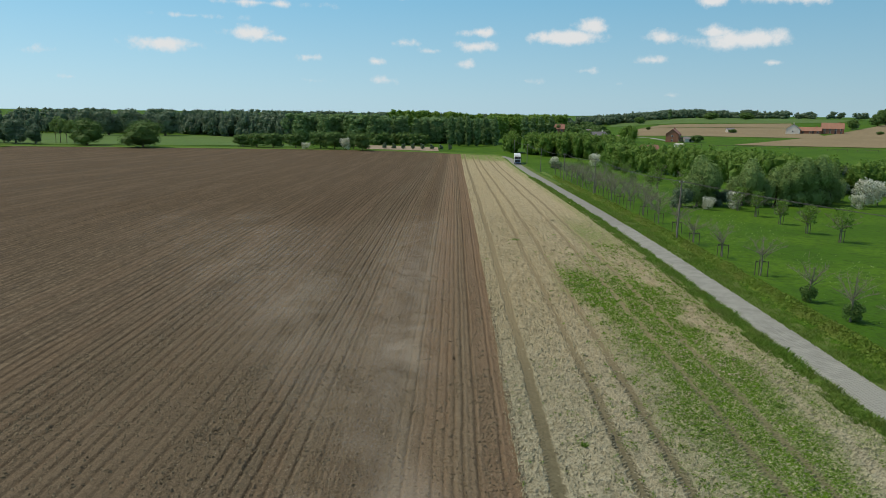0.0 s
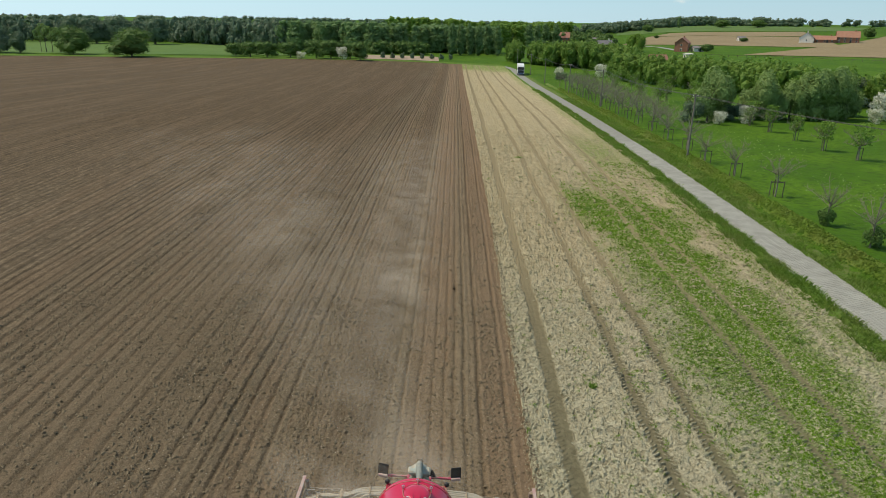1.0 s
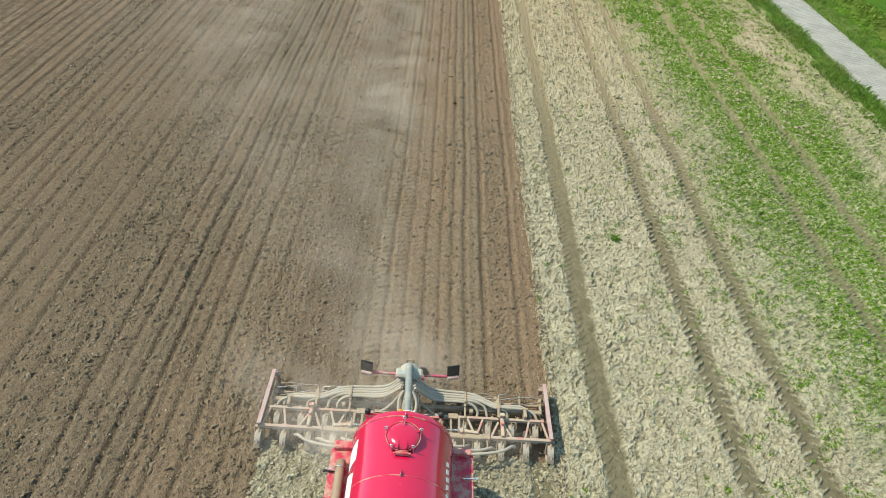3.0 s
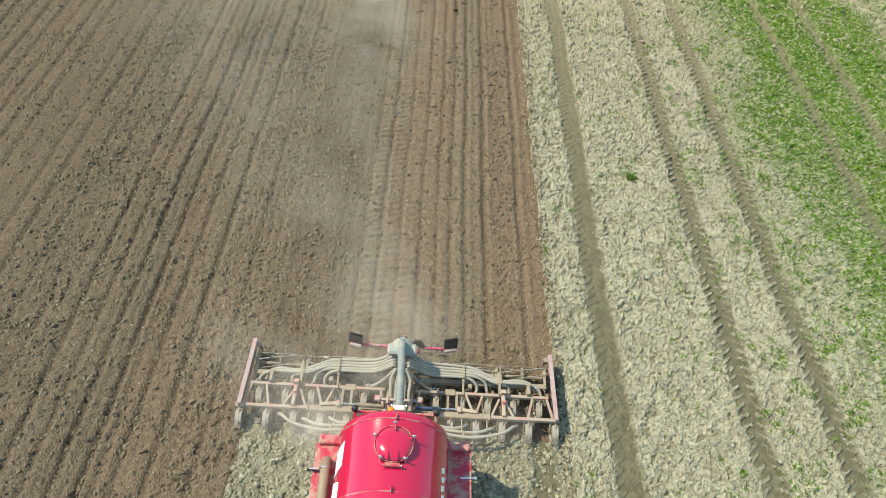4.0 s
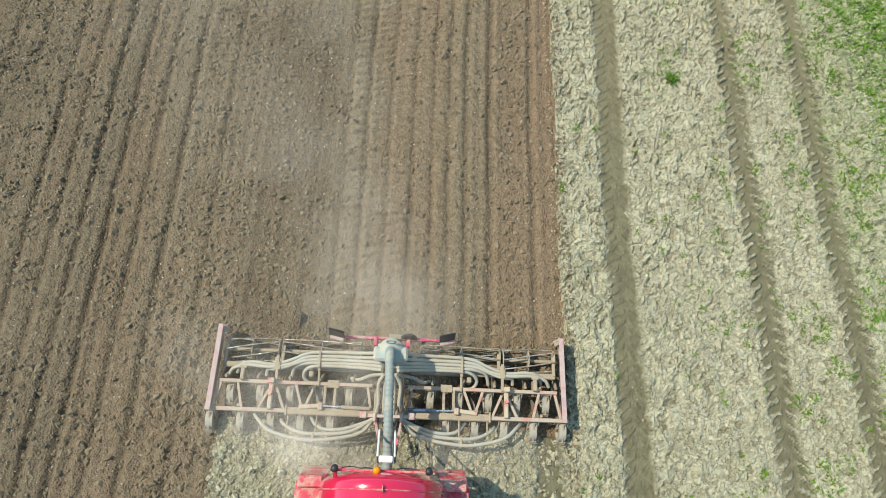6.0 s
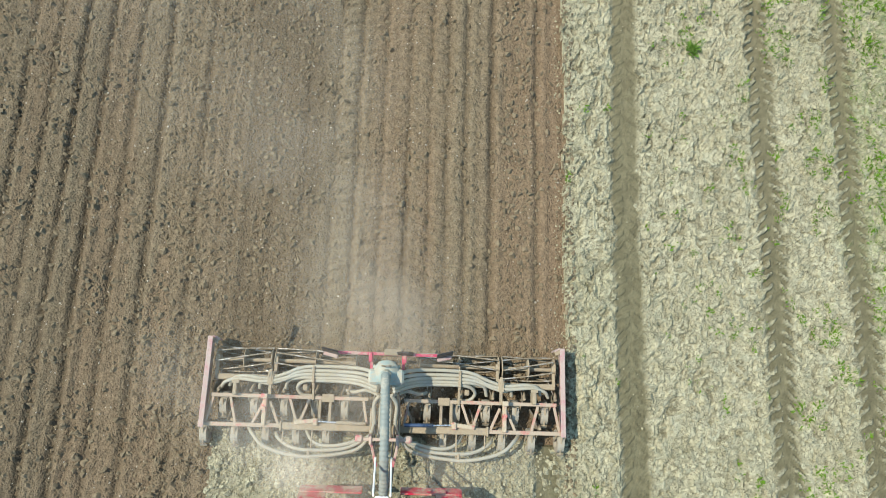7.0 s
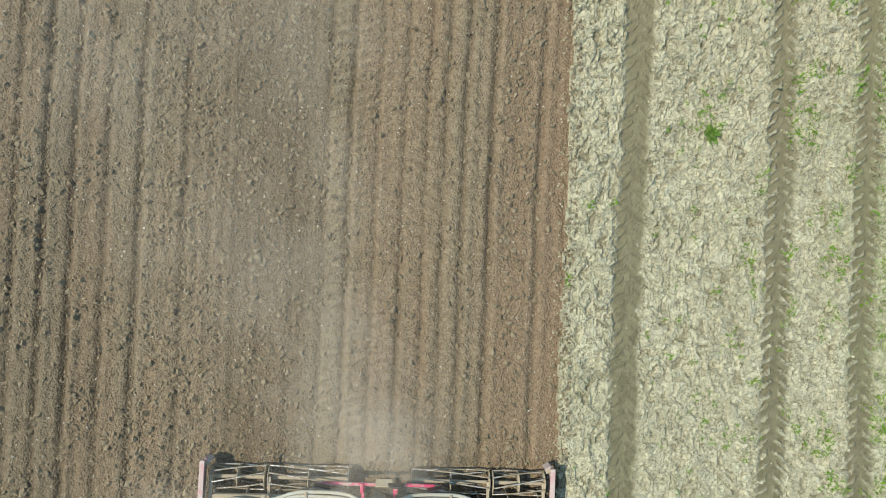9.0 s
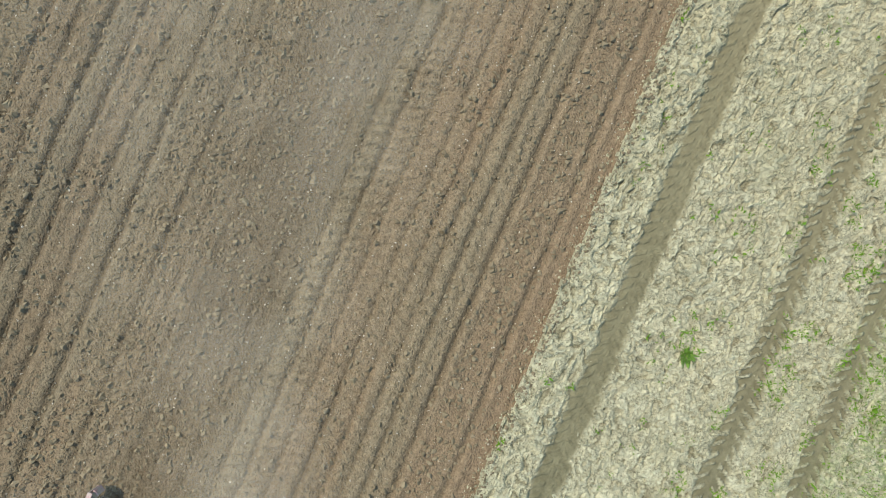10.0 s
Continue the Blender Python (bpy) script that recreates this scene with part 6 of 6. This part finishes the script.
hh = 0.55 * np.exp(-((hx - 22.75) / 0.6) ** 2) * (0.6 + 0.8 * vnoise(hx, hy, 2.0, 81)) * rh.random(n) ** 0.5
p = np.stack([hx, hy, land(hx, hy) + 0.2 + hh], 1)
d = np.stack([(hx - 22.75) * 1.2, rh.normal(0, .5, n), np.full(n, 0.9)], 1)
v, f = leaf_quads(rh, p, d, 0.075)
cxs, cys = np.linspace(21.9, 23.6, 9), np.arange(16, 170, 0.5)
kx, ky, kf = grid(cxs, cys)
kz = land(kx, ky) + 0.02 + 0.34 * np.exp(-((kx - 22.75) / 0.6) ** 2) * (0.5 + 0.6 * vnoise(kx, ky, 2.0, 81)) + 0.12 * vnoise(kx, ky, 0.5, 82)
f = np.concatenate([f, kf + len(v)])
v = np.concatenate([v, np.stack([kx, ky, kz], 1)])
tagged(new("bank_hedge", mesh_of("bank_hedge", v, f, M_HEDGE)), "low yellowish green hedge on the bank along the lane", "hedge", kind="stuff")


def rough_grass(name, label, x0, x1, y0, y1, n, h, mat, seed):
    r = np.random.default_rng(seed)
    x, y = r.uniform(x0, x1, n), y0 + (y1 - y0) * r.random(n) ** 1.7
    k = 0.5 + vnoise(x, y, 1.2, seed)
    v, f = blades(x, y, land(x, y) + 0.05, h * k * r.uniform(.5, 1.1, n), np.full(n, 0.013) * (1 + y / 45), 0.9, r)
    tagged(new(name, mesh_of(name, v, f, mat)), label, "grass", kind="stuff")


rough_grass("verge_tufts", "rough dark grass along the field side of the lane", 16.70, 18.1, 15, 150, 52000, 0.21, M_TUFT, 91)
rough_grass("bank_tufts", "rough grass and weeds on the lane's bank", 20.2, 22.6, 15, 130, 40000, 0.24, M_TUFT, 92)

# ---- poles and cables ----
POLES = [(22.6, 64.9, 6.4), (23.2, 108.9, 6.4), (22.6, 136.6, 6.2), (22.3, 172, 6.2), (22.3, 205, 6.2), (21.4, 240, 6.2)]
tops = []
for x, y, h in POLES:
    t = thing("utility_pole", "grey weathered utility pole beside the lane", "pole", (x, y, lz(x, y)), group="poles along the lane")
    lean = 0.05
    part("shaft", Shape().tube([(0, 0, -0.5), (lean, 0, h)], [0.105, 0.07], 10), M_POLE, t)
    part("bracket", Shape().box((lean, 0, h - 0.25), (0.5, 0.06, 0.06), 0.008), M_POLE, t)
    for k in (-0.2, 0.2):
        part("insulator", Shape().turned([(0.03, 0), (0.045, 0.04), (0.03, 0.10), (0, 0.11)], 8, pose(lean + k, 0, h - 0.22)), M_FRAMEWHITE, t)
    tops.append((x + lean, y, lz(x, y) + h - 0.12))


def cable(p, q, sag):
    pts = []
    for i in range(17):
        u = i / 16
        pts.append((p[0] + (q[0] - p[0]) * u, p[1] + (q[1] - p[1]) * u, p[2] + (q[2] - p[2]) * u - sag * 4 * u * (1 - u)))
    tagged(new("cable", Shape().tube(pts, 0.018, 5).mesh("cable", M_WIRE)), "thin dark cable hanging from pole to pole", "cable", "cables along the lane")


for a, b in zip(tops, tops[1:]):
    for k in (-0.2, 0.2):
        cable((a[0] + k, a[1], a[2]), (b[0] + k, b[1], b[2]), 0.5)
far_pole = (52.0, 30.0, 4.6)
t = thing("utility_pole", "grey weathered utility pole standing in the pasture", "pole", (far_pole[0], far_pole[1], lz(52, 30)), group="poles along the lane")
part("shaft", Shape().tube([(0, 0, -0.5), (0, 0, 5.4)], [0.13, 0.085], 10), M_POLE, t)
for k in (-0.2, 0.2):
    cable((tops[0][0] + k, tops[0][1], tops[0][2]), (far_pole[0] + k, far_pole[1], far_pole[2]), 0.9)


# ---- far fields ----
def far_field(name, label, mat, corners, up, n=24):
    (ax, ay), (bx, by), (cx, cy), (dx_, dy_) = corners
    u, w = np.meshgrid(np.linspace(0, 1, n + 1), np.linspace(0, 1, n + 1))
    u, w = u.ravel(), w.ravel()
    x = (ax * (1 - u) + bx * u) * (1 - w) + (dx_ * (1 - u) + cx * u) * w
    y = (ay * (1 - u) + by * u) * (1 - w) + (dy_ * (1 - u) + cy * u) * w
    i, j = np.meshgrid(np.arange(n), np.arange(n))
    a = (j * (n + 1) + i).ravel()
    setting(name, mesh_of(name, np.stack([x, y, land(x, y) + up], 1), np.stack([a, a + 1, a + n + 2, a + n + 1], 1), mat, flat=False), label, "field")


far_field("crop_field_left", "pale green young crop beyond the tilled field", M_CROP, [(-330, 235), (-60, 262), (-120, 350), (-330, 372)], 0.12)
far_field("headland", "dark rough grass at the far end of the tilled field", M_VERGE, [(-330, 228), (17, 243), (17, 251), (-330, 238)], 0.10)
far_field("pale_field", "pale bare strip with young trees", M_PALE, [(-33, 250), (-6, 252), (-7, 280), (-42, 276)], 0.12)
far_field("brown_field_hill", "light brown bare field on the hillside", M_BROWN, [(148, 360), (400, 300), (520, 772), (265, 476)], 0.25)
far_field("brown_field_middle", "light brown bare field below the farm", M_BROWN, [(112, 470), (240, 432), (290, 566), (160, 584)], 0.25)
far_field("brown_field_upper", "light brown bare field under the ridge", M_BROWN, [(162, 590), (290, 574), (325, 660), (195, 642)], 0.25)
far_field("green_field_ridge", "bright green crop field on the ridge", M_CROP2, [(150, 660), (380, 676), (520, 860), (200, 860)], 0.25)
v, f = strip(124, 127.5, 395, 455, 1.2, 4, 0.2)
setting("farm_road", mesh_of("farm_road", v + np.array([-14, 0, 0]) * smooth(430, 455, v[:, 1])[:, None], f, M_ROAD, flat=False), "pale winding farm road", "road")

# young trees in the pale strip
T_SMALL = place(make_tree("sapling", "small dark sapling in a pale strip of soil", "round", 3.0, 2.0, M_LEAF_HAZE, 160, 0.2, 71, 0.06, "saplings in a row"), -27, 256)
for k in range(7):
    plant(T_SMALL, -23.5 + 3.6 * k, 257 + 1.5 * k, (1, pick.uniform(.85, 1.1)), pick.uniform(0, 360))


# ---- houses ----
def house(name, label, x, y, yaw, w, d, h, rise, wall, roof, windows=2, chimney=True, storeys=1):
    t = thing(name, label, "house", (x, y, lz(x, y) - 0.2), (0, 0, yaw))
    s = Shape().box((0, 0, h / 2), (w, d, h), 0.0)
    g = [(-w / 2, -d / 2, h), (-w / 2, d / 2, h), (-w / 2, 0, h + rise), (w / 2, -d / 2, h), (w / 2, d / 2, h), (w / 2, 0, h + rise)]
    s.add(g, [(0, 2, 1), (3, 4, 5)])
    body = part("wall", s, wall, t)
    r = Shape()
    for k in (-1, 1):
        e = 0.35
        a = (-w / 2 - e, k * (d / 2 + e), h - rise * e / (d / 2))
        b = (w / 2 + e, k * (d / 2 + e), h - rise * e / (d / 2))
        c, q = (w / 2 + e, 0, h + rise), (-w / 2 - e, 0, h + rise)
        low = [a, b, c, q]
        up = [(p[0], p[1], p[2] + 0.18) for p in low]
        r.add(low + up, [(0, 1, 2, 3)[::-1], (4, 5, 6, 7), (0, 1, 5, 4), (1, 2, 6, 5), (2, 3, 7, 6), (3, 0, 4, 7)])
    rf = part("roof", r, roof, t)
    if chimney:
        part("chimney", Shape().box((w * 0.3, 0, h + rise + 0.35), (0.6, 0.6, 1.3), 0.02), wall, rf)
    for st in range(storeys):
        zc = h * (st + 0.55) / storeys
        for k in range(windows):
            xx = (k + 0.5) / windows * w - w / 2
            for side in (-1, 1):
                wn = part("window", Shape().box((xx, side * (d / 2 + 0.02), zc), (1.1, 0.1, 1.3), 0.02), M_FRAMEWHITE, t)
                part("pane", Shape().box((xx, side * (d / 2 + 0.06), zc), (0.9, 0.06, 1.1), 0.01), M_GLASSDARK, wn)
        for side in (-1, 1):
            wn = part("window", Shape().box((side * (w / 2 + 0.02), 0, zc), (0.1, 1.0, 1.2), 0.02), M_FRAMEWHITE, t)
            part("pane", Shape().box((side * (w / 2 + 0.06), 0, zc), (0.06, 0.8, 1.0), 0.01), M_GLASSDARK, wn)
    part("door", Shape().box((w * 0.12, -d / 2 - 0.03, 1.1), (1.0, 0.1, 2.1), 0.02), M_TRUCKDARK, t)
    return t


house("brick_house", "red brick house with a pinkish red roof among trees", 73.5, 488, -8, 11, 8, 5.0, 3.2, M_BRICK, M_TILE, 3, True, 2)
house("brick_barn", "tall red brick house with gable to the field", 126, 389, 62, 8.2, 7.0, 4.8, 2.7, M_BRICK, M_TILE, 2, True, 2)
house("shed", "low grey shed beside a brick house", 134, 388, 10, 6, 4, 2.2, 1.0, M_RENDERED, M_SLATE, 1, False)
house("slate_house", "house with a dark slate roof between trees", 84, 395, 30, 10, 7, 3.0, 2.6, M_RENDERED, M_SLATE, 2)
house("low_barn", "low barn with a reddish brown roof", 76, 262, 12, 6.5, 5, 2.4, 2.0, M_BRICK, M_TILE, 2, False)
house("cottage", "pale cottage with grey roof behind poplars", 32, 470, 15, 10, 7, 3.2, 2.6, M_RENDERED, M_SLATE, 2)
house("cottage", "small cottage with brown roof behind poplars", 38, 466, -20, 8, 6, 2.8, 2.2, M_RENDERED, M_TILE, 2)
house("village_house", "white house seen between trees", 86, 486, 5, 8, 7, 3.5, 2.2, M_RENDERED, M_SLATE, 2)
house("village_house", "white house seen between trees", 95, 478, -12, 9, 6, 3.0, 1.8, M_RENDERED, M_SLATE, 2)
house("farmhouse", "long brick farmhouse with orange tiled roofs", 273, 492, -22, 14, 8, 4.0, 3.8, M_BRICK, M_ORANGE, 4, True, 2)
house("farm_wing", "low farm wing with orange tiled roof", 257, 492, -20, 14, 7, 2.4, 2.4, M_BRICK, M_ORANGE, 3)
house("farm_barn", "brick farm barn with grey roof", 245, 492, 62, 12, 9, 3.6, 3.4, M_RENDERED, M_SLATE, 3)
house("stable", "small stable with dark roof", 205, 505, 0, 5, 4, 2.4, 1.2, M_RENDERED, M_SLATE, 1, False)
house("animal_shelter", "small white shelter in the pasture", 109, 327, 10, 3.4, 2.6, 2.0, 0.4, M_RENDERED, M_RENDERED, 1, False)

# pasture fence on the hillside
fence = thing("pasture_fence", "long wooden post fence across the green hillside pasture", "fence")
for k in range(60):
    u = k / 59
    fx, fy = 112 + (320 - 112) * u, 352 + (238 - 352) * u
    part("post", Shape().box((fx, fy, lz(fx, fy) + 0.55), (0.14, 0.14, 1.3), 0.01), M_STAKE, fence)
rail_pts = [(112 + 208 * u, 352 - 114 * u, lz(112 + 208 * u, 352 - 114 * u) + 0.95) for u in [k / 40 for k in range(41)]]
part("rail", Shape().tube(rail_pts, 0.05, 4), M_STAKE, fence)

# ---- lorry on the lane ----
lorry = thing("lorry", "white lorry with a dark grille driving along the lane", "truck", (19.25, 203, lz(19.25, 203) + 0.05), (0, 0, -4))
lorry.scale = (0.80, 0.80, 0.80)
part("cab", Shape().box((0, 0.9, 1.9), (2.45, 1.9, 2.5), 0.12).box((0, 1.1, 3.3), (2.3, 1.5, 0.5), 0.15), M_TRUCKWHITE, lorry)
part("windscreen", Shape().box((0, -0.07, 2.45), (2.25, 0.06, 1.0), 0.05, turn=(6, 0, 0)), M_GLASSDARK, lorry)
part("visor", Shape().box((0, -0.18, 2.98), (2.2, 0.25, 0.10), 0.03, turn=(-15, 0, 0)), M_TRUCKDARK, lorry)
part("grille", Shape().box((0, -0.08, 1.35), (2.15, 0.08, 1.0), 0.04), M_TRUCKDARK, lorry)
part("bumper", Shape().box((0, -0.12, 0.68), (2.45, 0.30, 0.5), 0.06), M_BLUE, lorry)
for s in (-1, 1):
    part("headlight", Shape().box((s * 0.95, -0.27, 0.75), (0.40, 0.06, 0.2), 0.03), M_CHROME, lorry)
    part("mirror", Shape().box((s * 1.38, -0.02, 2.3), (0.16, 0.14, 0.75), 0.03).beam((s * 1.2, 0.05, 2.6), (s * 1.38, 0.0, 2.6), 0.04, 0.04), M_TRUCKDARK, lorry)
    for yy in (0.8, 4.6, 9.2, 10.5):
        w = part("wheel", Shape().turned([(0.25, -0.15), (0.46, -0.15), (0.5, -0.1), (0.5, 0.1), (0.46, 0.15), (0.25, 0.15)], 18, pose(s * 1.06, yy, 0.5, 0, 90, 0)), M_TRUCKDARK, lorry)
        part("rim", Shape().turned([(0, -0.1), (0.26, -0.12), (0.26, 0.12), (0, 0.1)], 14, pose(s * 1.06, yy, 0.5, 0, 90, 0)), M_CHROME, w)
part("trailer", Shape().box((0, 7.0, 2.3), (2.45, 9.4, 2.7), 0.05), M_TRUCKWHITE, lorry)
part("chassis", Shape().box((0, 6.2, 0.85), (1.0, 10.5, 0.3), 0.03), M_TRUCKDARK, lorry)

for x, y, r_ in ((4.85, 20.75, 0.11), (10.6, 32, 0.3), (10.2, 33.5, 0.25), (11.5, 27, 0.3), (8.4, 45.2, 0.4), (9.1, 44.4, 0.35), (14.2, 25.2, 0.25), (5.9, 62, 0.4)):
    weed_clump(x, y, r_)

# ---- paving blocks of the lane, nearest stretch ----
blk = Shape().box((0, 0, 0), (0.184, 0.184, 0.05), 0.012).mesh("paving_block", M_ROAD)
pb = random.Random(3)
count = 0
yy = 24.0
while count < 288:
    for c in range(12):
        ob = new("paving_block", blk)
        bx, by = 18.06 + 0.196 * c, yy + (0.1 if c % 2 else 0)
        ob.parent = road
        ob.matrix_basis = pose(bx, by, lz(bx, by) + 0.056 + pb.uniform(-.005, .005), 0, 2.0, pb.uniform(-1, 1))
        count += 1
    yy += 0.196
bv, bf, o = [], [], 0
base_v, base_f = np.array([(-.092, -.092, .0), (.092, -.092, .0), (.092, .092, .0), (-.092, .092, .0), (-.08, -.08, .02), (.08, -.08, .02), (.08, .08, .02), (-.08, .08, .02)]), np.array([(0, 1, 5, 4), (1, 2, 6, 5), (2, 3, 7, 6), (3, 0, 4, 7), (4, 5, 6, 7)])
spots = []
for lo, hi in ((24.0 - 0.196 * 46, 23.9), (yy, 75)):
    y0 = lo
    while y0 < hi:
        for c in range(12):
            spots.append((18.06 + 0.196 * c, y0 + (0.1 if c % 2 else 0)))
        y0 += 0.196
for bx, by in spots:
    bv.append(base_v + np.array([bx, by, lz(bx, by) + 0.062 + pb.uniform(-.005, .005)]))
    bf.append(base_f + o)
    o += 8
rest = new("paving", mesh_of("paving", np.concatenate(bv), np.concatenate(bf), M_ROAD))
rest.parent = road
tagged(rest, "worn pale concrete blocks", kind="stuff")

# ---- drifting dust raised by the discs ----
def make_dust():
    m, nt, bs = material("airborne_dust")
    nt.nodes.remove(bs)
    v = coords(nt)
    d = nt.nodes.new("ShaderNodeBsdfDiffuse")
    d.inputs[0].default_value = (0.60, 0.55, 0.47, 1)
    t = nt.nodes.new("ShaderNodeBsdfTransparent")
    mx = nt.nodes.new("ShaderNodeMixShader")
    k = calc(nt, "MULTIPLY", attr(nt, "dustiness"), ramp(nt, fbm(nt, v, 0.8, 6, 0.62), 0.25, 0.7))
    put(nt, k, mx.inputs[0])
    nt.links.new(t.outputs[0], mx.inputs[1]), nt.links.new(d.outputs[0], mx.inputs[2])
    out = [n_ for n_ in nt.nodes if n_.type == "OUTPUT_MATERIAL"][0]
    nt.links.new(mx.outputs[0], out.inputs[0])
    return m


M_DUST = make_dust()
PLUME = [(-0.7, 13.3, 0.8, 0.7), (-1.1, 14.7, 1.25, 1.4), (-2.0, 16.4, 1.6, 0.58), (-2.9, 18.3, 2.1, 0.38), (-4.2, 20.6, 2.5, 0.42), (-5.6, 24.0, 3.2, 0.50), (-8.0, 30.0, 4.6, 0.75), (-12.0, 40.0, 6.5, 0.6), (-17.0, 58.0, 11.0, 0.4)]
LEFT_PUFF = [(-0.7, 12.3, 0.5, 0.6), (-1.6, 12.55, 0.7, 1.1), (-2.6, 12.8, 0.7, 0.8), (-3.8, 13.4, 0.8, 0.25)]
WING_PUFF = [(-0.6, 13.5, 0.7, 0.6), (-1.6, 13.6, 0.9, 1.0), (-2.8, 13.7, 0.9, 0.9), (-3.8, 14.2, 0.9, 0.5), (-4.8, 15.2, 0.9, 0.2)]
BACK = [(-1.6, 15.5, 0.8, 0.2), (-2.2, 19.0, 1.3, 0.15), (-2.8, 27.0, 1.8, 1.2), (-3.6, 40.0, 2.6, 1.25), (-4.2, 70.0, 4.5, 0.6)]
RIGHT_PUFF = [(-0.6, 12.3, 0.5, 0.3), (0.2, 12.4, 0.7, 0.8), (1.0, 12.5, 0.7, 0.6), (1.8, 12.7, 0.6, 0.2)]
dv, df, dd, o = [], [], [], 0
for layer, (lift, share, shift) in enumerate(((0.5, 0.62, 0.2), (1.0, 0.52, -0.25))):
    for path, gain in (((PLUME, 0.235), (BACK, 0.30)), ((PLUME, 0.235), (LEFT_PUFF, 0.8), (WING_PUFF, 0.55), (RIGHT_PUFF, 0.6)))[layer]:
        c = np.array(path)
        n_u, n_w = 90, 31
        u = np.linspace(0, len(c) - 1, n_u)
        cx, cy, cw, cd = (np.interp(u, np.arange(len(c)), c[:, i]) for i in range(4))
        w = np.linspace(-1, 1, n_w)
        tx, ty = np.gradient(cx), np.gradient(cy)
        ln = np.hypot(tx, ty)
        nx_, ny_ = ty / ln, -tx / ln
        GX = cx[:, None] + nx_[:, None] * (w[None] * 1.6 + shift) * cw[:, None]
        GY = cy[:, None] + ny_[:, None] * (w[None] * 1.6 + shift) * cw[:, None]
        rise = lift * (0.5 + 0.5 * np.minimum(cw, 4))[:, None] * (1.1 - 0.5 * w[None] ** 2)
        GZ = land(GX, GY) + 0.15 + rise * (0.75 + 0.5 * vnoise(GX, GY, 1.6, 90 + layer))
        ends = np.clip(np.minimum(u, (len(c) - 1 - u)) / 0.8, 0, 1)
        billow = 0.6 + 0.4 * vnoise(GX, GY, 0.9 + 0.3 * layer, 95 + layer) + 0.4 * (vnoise(GX + GY * 0.4, GY, 2.6, 98 + layer) - 0.5)
        GD = share * gain * 1.25 * cd[:, None] * np.exp(-(w[None] / 0.5) ** 2) * (ends * (2 - ends))[:, None] * (1 - np.abs(w[None]) ** 6) * np.clip(billow, 0, 1.4)
        dv.append(np.stack([GX.ravel(), GY.ravel(), GZ.ravel()], 1))
        dd.append(GD.ravel())
        i, j = np.meshgrid(np.arange(n_w - 1), np.arange(n_u - 1))
        a = (j * n_w + i).ravel()
        df.append(np.stack([a, a + 1, a + n_w + 1, a + n_w], 1) + o)
        o += n_u * n_w
tagged(new("dust_cloud", mesh_of("dust_cloud", np.concatenate(dv), np.concatenate(df), M_DUST, {"dustiness": np.concatenate(dd)}, flat=False)),
       "thin pale dust drifting behind the discs", "dust", kind="stuff")
